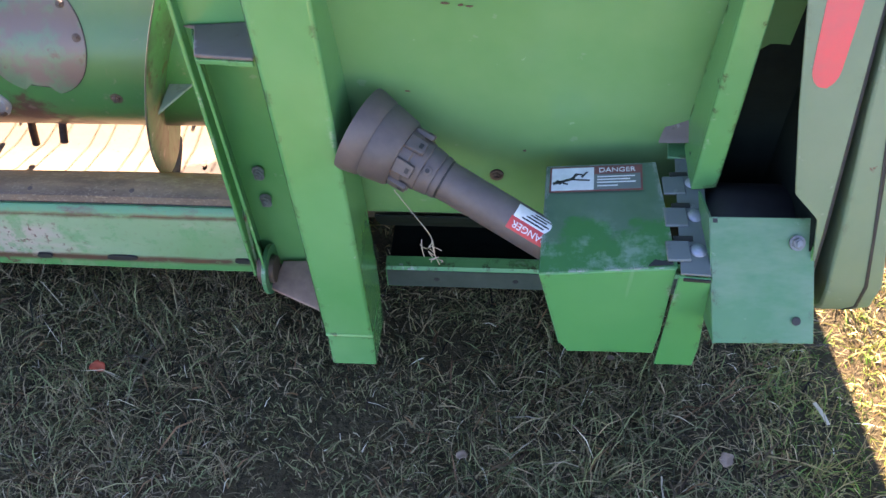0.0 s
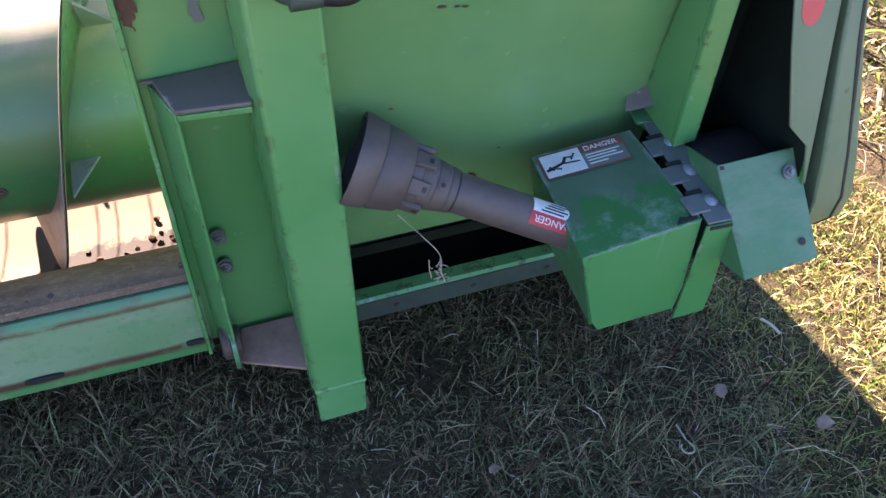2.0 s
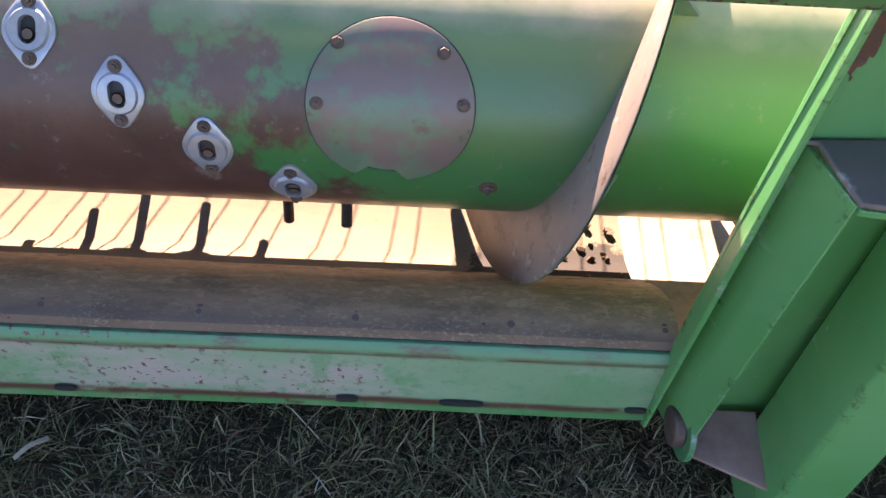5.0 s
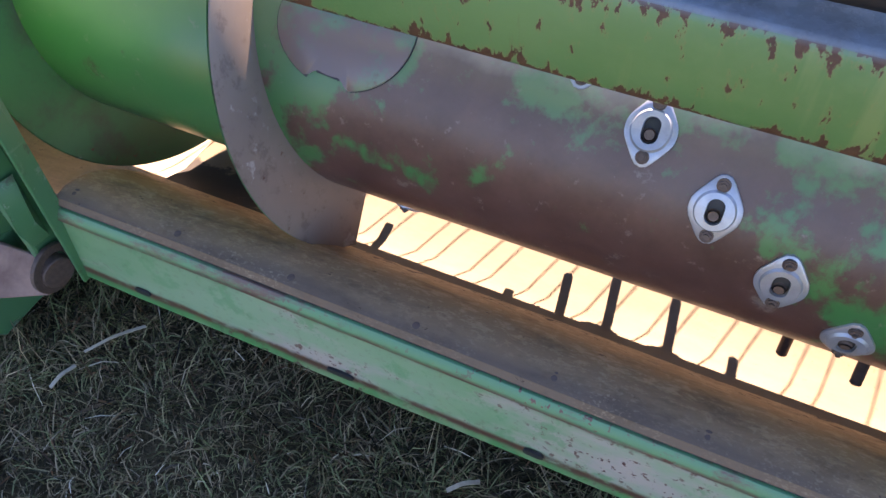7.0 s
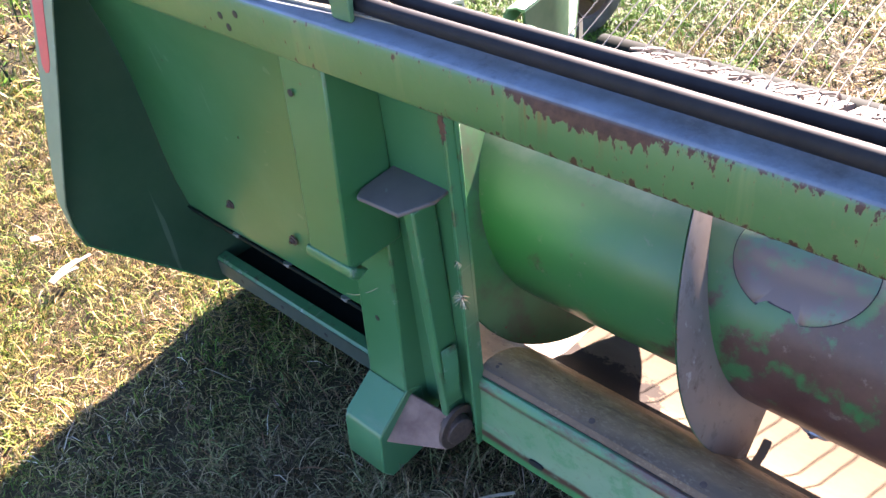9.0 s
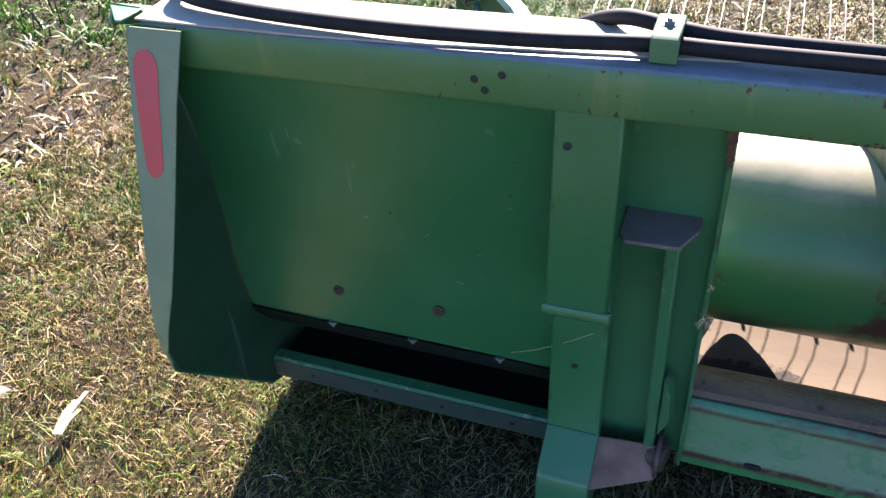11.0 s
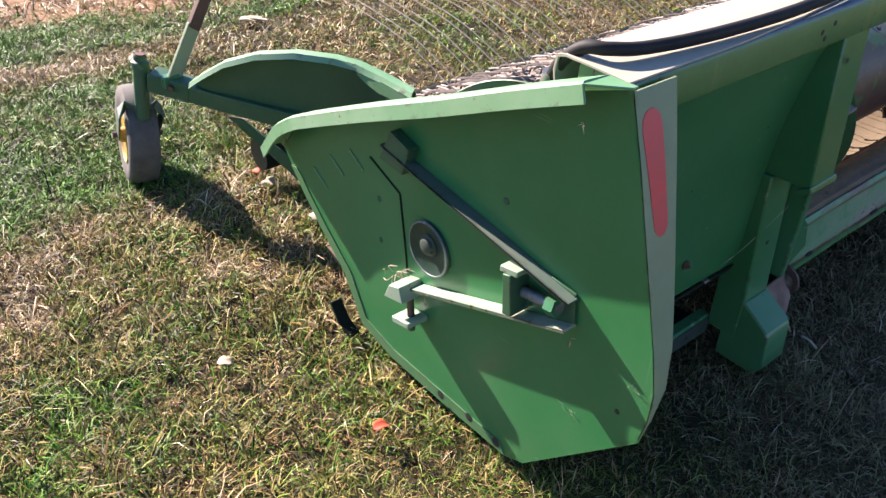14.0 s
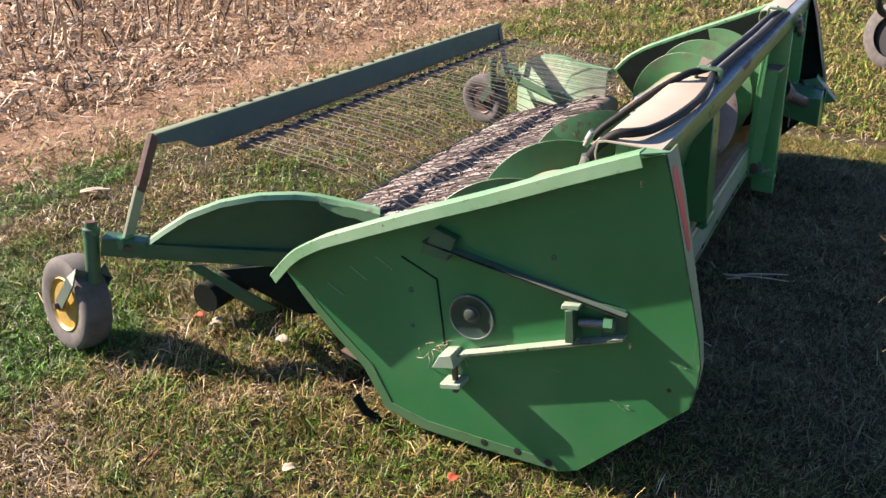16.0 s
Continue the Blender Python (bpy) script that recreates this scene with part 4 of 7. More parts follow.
def end_side(x, s):
    """An end panel at x whose outside looks along s (-1 or 1) in x."""
    mat = m_end if s < 0 else m_fresh
    name = "end_panel"
    pan = part(name, prism_x(B(), end_yz, x, x - s * 0.005), mat, header, "green sheet-steel end panel with a rolled rim")
    # Added inner liner, coloured dark for the shade inside the header's ends.
    part("panel_inside", prism_x(B(), [(y + (0.45 - y) * 0.012, z + (0.45 - z) * 0.012) for y, z in end_yz], x - s * 0.0055, x - s * 0.0085), m_inner if s < 0 else m_under, pan, "inner side of the end panel, painted dark for the shade there")
    # rim along the top, folded outwards and down, running into the nose
    top = [(0.10, 0.958), (0.25, 0.893), (0.45, 0.802), (0.66, 0.711), (0.90, 0.602), (0.98, 0.562), (1.06, 0.507), (1.135, 0.423)]
    line = curve_points([(0, y, z) for y, z in top], 4)
    bm = B()
    rows = []
    for i, p in enumerate(line):
        d = (line[min(i + 1, len(line) - 1)] - line[max(i - 1, 0)]).normalized()
        nrm = Vector((0, -d.z, d.y))
        if nrm.z < 0:
            nrm = -nrm
        ring = []
        for out, up in ((0.0, 0.002), (0.0, 0.012), (0.006, 0.018), (0.055, 0.021), (0.062, 0.017), (0.066, -0.012), (0.061, -0.012), (0.058, 0.013), (0.054, 0.0165), (0.004, 0.013)):
            ring.append(bm.verts.new((x + s * out, p.y + nrm.y * up, p.z + nrm.z * up)))
        rows.append(ring)
    m = len(rows[0])
    for a, b in zip(rows, rows[1:]):
        for i in range(m):
            j = (i + 1) % m
            bm.faces.new((a[i], a[j], b[j], b[i]))
    bm.faces.new(rows[0])
    bm.faces.new(rows[-1][::-1])
    part("rim", bm, m_rim2, pan, "sun-bleached rolled rim")
    part("rim_end", prism(B(), [(x + s * 0.001, 0.106, 0.973), (x + s * 0.062, 0.106, 0.975), (x + s * 0.012, 0.052, 0.974), (x + s * 0.001, 0.052, 0.974)], (0, 0, -0.004)), m_rim2, pan, "tapering end of the rim", 0.001)
    # rear flange with the reflector
    rear = [(0.962, 0.059, 0.100), (0.853, 0.023, 0.086), (0.706, -0.020, 0.070), (0.622, -0.045, 0.060), (0.535, -0.070, 0.048), (0.462, -0.086, 0.030), (0.40, -0.085, 0.010), (0.345, -0.075, 0.003)]
    if s > 0:
        rear = [(0.962, 0.059, 0.098), (0.835, 0.017, 0.084), (0.706, -0.020, 0.066), (0.597, -0.052, 0.047), (0.562, -0.062, 0.012), (0.50, -0.079, 0.003)]
    bm = B()
    rows = [[bm.verts.new((x - s * a, y + d, z)) for a, d in ((0, 0), (w, 0), (w, 0.004), (0, 0.004))] for z, y, w in rear]
    for a, b in zip(rows, rows[1:]):
        for i in range(4):
            j = (i + 1) % 4
            bm.faces.new((a[i], a[j], b[j], b[i]))
    bm.faces.new(rows[0])
    bm.faces.new(rows[-1][::-1])
    fl = part("rear_flange", bm, m_pale if s < 0 else m_shield, pan, "faded rear flange of the end panel", 0.001)
    return pan, fl


pan_l, fl_l = end_side(-0.042, -1)
pan_r, fl_r = end_side(3.338, 1)


def reflector(x, s, z0, z1, parent):
    """A round-ended red strip on the sloping flange."""
    bm = B()
    r = 0.0235
    pts = [(math.cos(a) * r, math.sin(a) * r * 1.1) for a in [math.pi * k / 10 for k in range(11)]]
    bot = [(math.cos(a) * r * 0.72, math.sin(a) * r) for a in [math.pi + math.pi * k / 10 for k in range(11)]]
    out = []
    for u, v in pts:
        out.append((u, z1 - r + v))
    for u, v in bot:
        out.append((u + s * -0.004, z0 + r + v))
    lean = lambda z: float(np.interp(z, (0.622, 0.706, 0.853, 0.962), (-0.045, -0.020, 0.023, 0.059)))
    bot, top = min(z for u, z in out), max(z for u, z in out)
    cuts = [bot] + [0.706 + k * 0.0245 for k in range(11) if bot + 0.018 < 0.706 + k * 0.0245 < top - 0.018] + [top]
    cuts = sorted(cuts + [bot + q for q in (0.0012, 0.004, 0.008, 0.014)] + [top - q for q in (0.0012, 0.004, 0.008, 0.014)])
    left = sorted((z, u) for u, z in out if u <= s * -0.002)
    right = sorted((z, u) for u, z in out if u > s * -0.002)
    rows = []
    for z in cuts:
        a = float(np.interp(z, [q[0] for q in left], [q[1] for q in left]))
        b = float(np.interp(z, [q[0] for q in right], [q[1] for q in right]))
        rows.append([bm.verts.new((x + c, lean(z) + d, z)) for c, d in ((a, -0.0012), (b, -0.0012), (b, -0.0002), (a, -0.0002))])
    for p, q in zip(rows, rows[1:]):
        for i in range(4):
            j = (i + 1) % 4
            bm.faces.new((p[i], p[j], q[j], q[i]))
    bm.faces.new(rows[0])
    bm.faces.new(rows[-1][::-1])
    return part("reflector", bm, m_refl, parent, "faded red reflector strip")


reflector(-0.010, -1, 0.735, 0.930, fl_l)
reflector(3.297, 1, 0.735, 0.93, fl_r)

# dusty flange along the lower front edge of the left end panel
edge = [(1.10, 0.385), (1.05, 0.332), (0.965, 0.253), (0.865, 0.171), (0.79, 0.049), (0.66, 0.021), (0.46, 0.021), (0.24, 0.029)]
inner = [(y + (0.5 - y) / math.hypot(0.5 - y, 0.45 - z) * 0.034, z + (0.45 - z) / math.hypot(0.5 - y, 0.45 - z) * 0.034) for y, z in edge]
bm = B()
for i in range(len(edge) - 1):
    q = [edge[i], edge[i + 1], inner[i + 1], inner[i]]
    prism(bm, [(-0.0428, y, z) for y, z in q], (-0.0018, 0, 0))
bmesh.ops.remove_doubles(bm, verts=bm.verts, dist=0.0001)
part("edge_flange", bm, m_dusty, pan_l, "dusty flange along the lower edge")

# details on the left end panel
hub = part("bearing_cup", lathe(B(), (-0.0425, 0.516, 0.437), (-0.052, 0.516, 0.437), [(0, 0.066), (0.5, 0.066), (0.9, 0.0645), (1, 0.062), (0.9, 0.0595), (0.55, 0.050), (0.35, 0.036), (0.30, 0.020)], 40, False), m_cup, pan_l, "round dished bearing cup with a bright rim", 0.0006)
part("cup_rim", lathe(B(), (-0.0500, 0.516, 0.437), (-0.0528, 0.516, 0.437), [(0, 0.0600), (0, 0.0665), (1, 0.0650), (1, 0.0618), (0, 0.0600)], 40, False), m_hinge, hub, "worn bright rim of the cup")
part("hub_bolt", lathe(B(), (-0.044, 0.517, 0.446), (-0.060, 0.517, 0.446), [(0, 0.026), (0.35, 0.026), (0.40, 0.019), (0.85, 0.018), (1, 0.014)], 24), m_grime, hub, "grimy green hub bolt")


def strap(p0, p1, w, out, name, label, mat=m_green):
    """A flat bar standing off the end panel, edge upwards."""
    bm = B()
    p0, p1 = Vector(p0), Vector(p1)
    d = (p1 - p0).normalized()
    up = Vector((-1, 0, 0)).cross(d).normalized()
    if up.z < 0:
        up = -up
    a = [p0 - up * 0.003, p1 - up * 0.003, p1 + up * 0.003, p0 + up * 0.003]
    prism(bm, [(v.x, v.y, v.z) for v in a], (-out, 0, 0))
    a = [p0 - up * w, p1 - up * w, p1 + up * 0.003, p0 + up * 0.003]
    prism(bm, [(v.x - out + 0.004, v.y, v.z) for v in a], (-0.004, 0, 0))
    return part(name, bm, mat, pan_l, label, 0.001)


# Upper bar coloured for its shade, lower bar for a dusty, sunlit top.
strap((-0.043, 0.655, 0.637), (-0.043, 0.100, 0.556), 0.004, 0.030, "brace_bar", "dusty long brace bar, its shade put into the slate paint", m_slate)
strap((-0.043, 0.555, 0.318), (-0.043, 0.098, 0.500), 0.004, 0.034, "lower_bar", "lower brace bar, its dusty sunlit top put into the pale paint", m_lip)
part("brace_end", prism(B(), [(-0.043, 0.105, 0.565), (-0.043, 0.098, 0.495), (-0.043, 0.160, 0.478), (-0.043, 0.165, 0.571)], (-0.006, 0, 0)), m_hood, pan_l, "plate joining the two bars", 0.001)
part("clip", prism(B(), [(-0.043, 0.664, 0.602), (-0.043, 0.582, 0.596), (-0.043, 0.558, 0.664), (-0.043, 0.622, 0.682)], (-0.028, 0, 0)), m_hood, pan_l, "folded clip at the bar's upper end", 0.002)
tension = part("tensioner", rod(B(), (-0.062, 0.215, 0.512), (-0.062, 0.125, 0.528), 0.011, 10), m_boltgrey, pan_l, "adjusting bolt between the bars")
part("tension_lug", prism(B(), [(-0.043, 0.245, 0.55), (-0.043, 0.225, 0.555), (-0.043, 0.215, 0.465), (-0.043, 0.238, 0.460)], (-0.05, 0, 0)), m_hood, tension, "upright lug", 0.002)
part("tension_nut", lathe(B(), (-0.062, 0.15, 0.5235), (-0.062, 0.128, 0.5275), [(0, 0.02), (1, 0.02)], 6), m_green, tension, "green hexagon nut")
part("lug_top", prism(B(), [(-0.043, 0.258, 0.548), (-0.043, 0.212, 0.556), (-0.043, 0.210, 0.570), (-0.043, 0.256, 0.562)], (-0.046, 0, 0)), m_lip, tension, "folded lug end", 0.002)
# Pale paint holds both the dust and the sun on the latch.
latch = part("latch_bracket", prism(B(), [(-0.043, 0.605, 0.282), (-0.043, 0.535, 0.300), (-0.043, 0.548, 0.338), (-0.043, 0.585, 0.325)], (-0.062, 0, 0)), m_lip, pan_l, "folded latch bracket, dusty sunlit top in its pale paint", 0.002)
part("latch_rod", rod(B(), (-0.07, 0.552, 0.30), (-0.07, 0.545, 0.205), 0.009, 10), m_bolt, latch, "latch rod")
part("latch_foot", prism(B(), [(-0.043, 0.582, 0.236), (-0.043, 0.520, 0.250), (-0.043, 0.518, 0.236), (-0.043, 0.578, 0.220)], (-0.058, 0, 0)), m_lip, latch, "lower latch tab", 0.002)
part("seam", pipe(B(), [(-0.0425, 0.735, 0.565), (-0.0425, 0.625, 0.522), (-0.0425, 0.602, 0.37), (-0.0425, 0.598, 0.325)], 0.003, 6, 0), m_under, pan_l, "dark seam of an overlapping sheet")
# Light showing in three narrow slits, painted as pale strips.
for y0, z0, y1, z1 in ((0.985, 0.425, 0.925, 0.393), (0.905, 0.495, 0.848, 0.464), (0.818, 0.546, 0.764, 0.516)):
    bm = B()
    prism(bm, [(-0.0422, y0, z0), (-0.0422, y1, z1), (-0.0422, y1, z1 + 0.005), (-0.0422, y0, z0 + 0.005)], (-0.003, 0, 0))
    part("slit", bm, m_rim2, pan_l, "narrow slit, its lit opening painted pale")
hole_big = bolt_mesh("hole", 0.012, 0.0008, m_black, 0, True)
for y, z in ((0.463, 0.043), (0.361, 0.050), (0.269, 0.046)):
    place("hole", hole_big, facing((-0.0448, y, z), (-1, 0, 0)), pan_l)
place("hole", small_hole, facing((-0.042, -0.02, 0.375), (-1, 0, 0)), pan_l)
for y, z in ((0.70, 0.36), (0.705, 0.47), (0.30, 0.66)):
    place("bolt", green_dome, facing((-0.042, y, z), (-1, 0, 0)), pan_l)
skid = part("skid_shoe", sheet_x(B(), [(0.885, 0.075), (0.85, 0.030), (0.80, 0.012)], -0.080, -0.045, 0.008, 1), m_under, header, "dark steel skid shoe", 0.002)
bm = B()
for k in range(16):
    a = random.uniform(0, 6.28)
    y, z = 0.60 + random.uniform(-0.05, 0.05), 0.315 + random.uniform(-0.03, 0.02)
    pipe(bm, [(-0.05, y, z), (-0.06, y + 0.025 * math.cos(a), z + 0.02 * math.sin(a)), (-0.05, y + 0.045 * math.cos(a + 0.5), z + 0.04 * math.sin(a + 0.5) - 0.01)], 0.0011, 4, 3)
part("cobweb", bm, m_cob, pan_l, "straw caught in cobwebs")

# right end: inner brace, drive shield outside
part("inner_brace", prism(B(), [(3.205, 0.075, 0.905), (3.240, 0.07, 0.905), (3.225, 0.045, 0.51), (3.190, 0.05, 0.50)], (0, 0.012, 0)), m_fresh, header, "upright brace inside the end", 0.003)
part("brace_web", prism(B(), [(3.205, 0.085, 0.905), (3.190, 0.060, 0.50), (3.190, 0.17, 0.46), (3.205, 0.11, 0.905)], (0.006, 0, 0)), m_fresh, header)
# Shade inside the drive end, painted near black.
part("inner_wall", prism(B(), [(3.245, 0.14, 0.90), (3.36, 0.14, 0.90), (3.36, 0.16, 0.05), (3.20, 0.17, 0.25)], (0, 0.004, 0)), m_under, header, "inner wall of the drive end, its shade painted near black")
FRONT = [(0.062, 0.965), (0.021, 0.853), (-0.023, 0.706), (-0.048, 0.622), (-0.073, 0.535), (-0.089, 0.462), (-0.087, 0.415), (-0.072, 0.388), (-0.03, 0.374)]
shield_out = lambda z: float(np.interp(z, (0.37, 0.39, 0.42, 0.46, 0.75, 0.96), (3.405, 3.428, 3.438, 3.437, 3.380, 3.362)))
shield_in = lambda z: float(np.interp(z, (0.37, 0.46, 0.75, 0.96), (3.372, 3.362, 3.3495, 3.346)))


def shield_slab(pts, lo, hi, material, parent, name, label, bevel=0.0):
    """A slab between two shares of the shield's width, over an outline in y, z."""
    bm = B()
    sides = [[bm.verts.new((shield_in(z) + (shield_out(z) - shield_in(z)) * q, y, z)) for y, z in pts] for q in (lo, hi)]
    for i in range(len(pts)):
        j = (i + 1) % len(pts)
        bm.faces.new((sides[0][i], sides[0][j], sides[1][j], sides[1][i]))
    bm.faces.new(sides[0])
    bm.faces.new(sides[1][::-1])
    return part(name, bm, material, parent, label, bevel)


around = [(0.60, 0.374), (0.60, 0.70), (0.30, 0.86)]
shield = shield_slab(FRONT + around, 0.0, 1.0, m_shield, header, "drive_shield", "rounded faded green drive shield", 0.004)
part("shield_back", prism_x(B(), [(y + 0.012, z) for y, z in FRONT] + around, 3.340, 3.3455), m_black, shield, "black gap behind the shield")
seam_line = FRONT + [(y - 0.0015, z - 0.0005) for y, z in FRONT[::-1]]
shield_slab(seam_line, 0.66, 0.72, m_black, shield, "shield_seam", "black seam strip")


# ---- auger ----
def on_tube(x, deg, r):
    a = radians(deg)
    return Vector((x, AUG_Y + r * math.cos(a), AUG_Z + r * math.sin(a)))


bm = B()
seg, nx = 72, 40
rings = [[bm.verts.new(on_tube(-0.02 + 3.36 * i / nx, 360 * k / seg, AUG_R)) for k in range(seg)] for i in range(nx + 1)]
for a, b in zip(rings, rings[1:]):
    for k in range(seg):
        bm.faces.new((a[k], a[(k + 1) % seg], b[(k + 1) % seg], b[k]))
bm.faces.new(rings[0])
bm.faces.new(rings[-1])
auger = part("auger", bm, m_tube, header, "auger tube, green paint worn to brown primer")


def flight(d0, d1, x_of, material, label, lo=-0.0025, hi=0.0025):
    """A steel spiral from turn d0 to d1 (degrees); x_of gives its place along the tube."""
    bm = B()
    n = max(2, int(abs(d1 - d0) / 5))
    rows = []
    for i in range(n + 1):
        d = d0 + (d1 - d0) * i / n
        x = x_of(d)
        rows.append([bm.verts.new(on_tube(x + dx, d, r)) for r, dx in ((AUG_R - 0.002, lo), (FLIGHT_R - 0.002, lo + 0.0003), (FLIGHT_R, (lo + hi) / 2), (FLIGHT_R - 0.002, hi - 0.0003), (AUG_R - 0.002, hi))])
    for a, b in zip(rows, rows[1:]):
        for k in range(4):
            bm.faces.new((a[k], a[k + 1], b[k + 1], b[k]))
    for r in (rows[0], rows[-1]):
        bm.faces.new(r)
    return part("flight", bm, material, auger, label)


PITCH = 0.435
left_x = lambda d: 1.19 + (d - 163) / 360 * PITCH
right_x = lambda d: 2.325 - (d - 163) / 360 * PITCH
flight(163 - 118, 236, left_x, m_flight, "bare worn inner turn of the spiral flight", -0.0008, 0.0025)
flight(163 - 118, 235.6, left_x, m_flightg, "green outer face of the flight", -0.0034, -0.0010)
flight(163 - 118 - 720 - 100, 163 - 118, left_x, m_flightg, "green spiral flight with a worn edge")
flight(163 - 60, 320, right_x, m_flight, "bare worn inner turn of the spiral flight", -0.0025, 0.0008)
flight(163 - 60, 319.6, right_x, m_flightg, "green outer face of the flight", 0.0010, 0.0034)
flight(163 - 60 - 720 - 30, 163 - 60, right_x, m_flightg, "green spiral flight with a worn edge")
# small gussets that hold the flights to the tube
for x, d, s in ((2.386, 118, 1), (2.318, 178, 1)):
    p = [on_tube(x, d, AUG_R - 0.005), on_tube(x + s * 0.045, d, AUG_R - 0.002), on_tube(x, d + 2, AUG_R + 0.075)]
    bm = B()
    prism(bm, p, (0, 0.004, 0.003))
    part("gusset", bm, m_hinge, auger, "small welded gusset")


def guide_mesh():
    """A diamond-shaped finger guide of pressed zinc plate, lying on the tube, looking along +z; its long way is y."""
    bm = B()

    def outline(hx, hy, n=40):
        # a disc and two end lobes, joined by straight flanks
        lobe = hx * 0.42 if hy > hx * 1.2 else hx * 0.97
        d = max(hy - lobe, 0.0)
        pts = []
        for k in range(n):
            a = 2 * math.pi * k / n
            c, s = math.cos(a), math.sin(a)
            best = 9.0
            for j in range(180):
                q = 2 * math.pi * j / 180
                nx, ny = math.cos(q), math.sin(q)
                h = max(hx, d * abs(ny) + lobe)
                w = c * nx + s * ny
                if w > 0.05:
                    best = min(best, h / w)
            pts.append((best * c, best * s))
        return pts
    def slot(r, h, n=40):
        # an oblong hole with round ends
        pts = []
        for k in range(n):
            a = 2 * math.pi * k / n
            c, s = math.cos(a), math.sin(a)
            flat = r / max(abs(c), 1e-6)
            e = h - r
            end = e * abs(s) + math.sqrt(max(r * r - e * e * c * c, 0.0))
            q = flat if flat * abs(s) < e else end
            pts.append((q * c, q * s))
        return pts
    bend = lambda y: math.sqrt(max(AUG_R ** 2 - y * y, 0)) - AUG_R
    rings = []
    for hx, hy, z in ((0.0295, 0.0420, 0.000), (0.0295, 0.0420, 0.003), (0.0275, 0.0400, 0.004), (0.0235, 0.0250, 0.004), (0.0215, 0.0225, 0.0075), (0.0098, 0.0158, 0.0075), (0.0092, 0.0152, 0.001)):
        shape = outline(hx, hy) if hx > 0.02 else slot(hx, hy)
        rings.append([bm.verts.new((u, v, z + bend(v))) for u, v in shape])
    for a, b in zip(rings, rings[1:]):
        for k in range(40):
            bm.faces.new((a[k], a[(k + 1) % 40], b[(k + 1) % 40], b[k]))
    me = bpy.data.meshes.new("finger_guide")
    bmesh.ops.recalc_face_normals(bm, faces=bm.faces)
    bm.to_mesh(me)
    bm.free()
    me.materials.append(m_zinc)
    me.shade_smooth()
    me.set_sharp_from_angle(angle=radians(35))
    return me


guide = guide_mesh()
socket = bolt_mesh("socket", 0.0135, 0.0012, m_black, 0, True)
guide_bolt = bolt_mesh("bolt", 0.0065, 0.004, m_bolt, 0.008)
finger_me = bpy.data.meshes.new("finger")
fb = B()
lathe(fb, (0, 0, -0.02), (0, 0, 1.0), [(0, 0.0080), (0.985, 0.0080), (1, 0.0060)], 12)
fb.to_mesh(finger_me)
fb.free()
finger_me.materials.append(m_bolt)
finger_me.shade_smooth()
def finger(x, tip):
    """A steel finger ending at tip, which is given from the tube's axis."""
    start = Vector((x, AUG_Y, AUG_Z)) + tip * 0.45
    end = Vector((x, AUG_Y, AUG_Z)) + tip
    way = end - start
    m = Matrix.Translation(start) @ way.to_track_quat("Z", "Y").to_matrix().to_4x4() @ Matrix.Diagonal((1, 1, way.length, 1))
    return place("finger", finger_me, m, auger, "steel retracting finger")


for k in range(-4, 5):
    for half in (0, 180):
        if k == 4 and not half:
            continue
        x = 1.687 + 0.0932 * k + (0.0466 if half else 0)
        d = 134 + 19.5 * k + half
        a = radians(d)
        out = Vector((0, math.cos(a), math.sin(a)))
        m = Matrix.Translation(on_tube(x, d, AUG_R)) @ Matrix(((1, 0, 0), (0, -math.sin(a), math.cos(a)), (0, math.cos(a), math.sin(a)))).to_4x4()
        g = place("finger_guide", guide, m, auger, "pressed zinc-plated finger guide")
        place("socket", socket, m @ Matrix.Translation((0, 0, 0.0006)) @ Matrix.Diagonal((0.78, 1.2, 1, 1)), auger)
        for v in (-0.031, 0.031):
            place("bolt", guide_bolt, m @ Matrix.Translation((0, v, 0.0015)), auger)
        if not half:
            low = Vector((0, -math.sin(a), math.cos(a))) * 0.0052
            finger(x, out * 0.1965 + low)
# the fingers that reach out below and in front of the tube: place, angle, reach from the axis
for x, d, r in ((1.244, -58, 0.242), (1.485, -60, 0.207), (1.585, -82, 0.280), (1.650, -64, 0.288), (1.737, -47, 0.277), (1.822, -28, 0.259), (1.929, -112, 0.250), (2.020, -124, 0.232)):
    finger(x, Vector((0, r * math.cos(radians(d)), r * math.sin(radians(d)))))


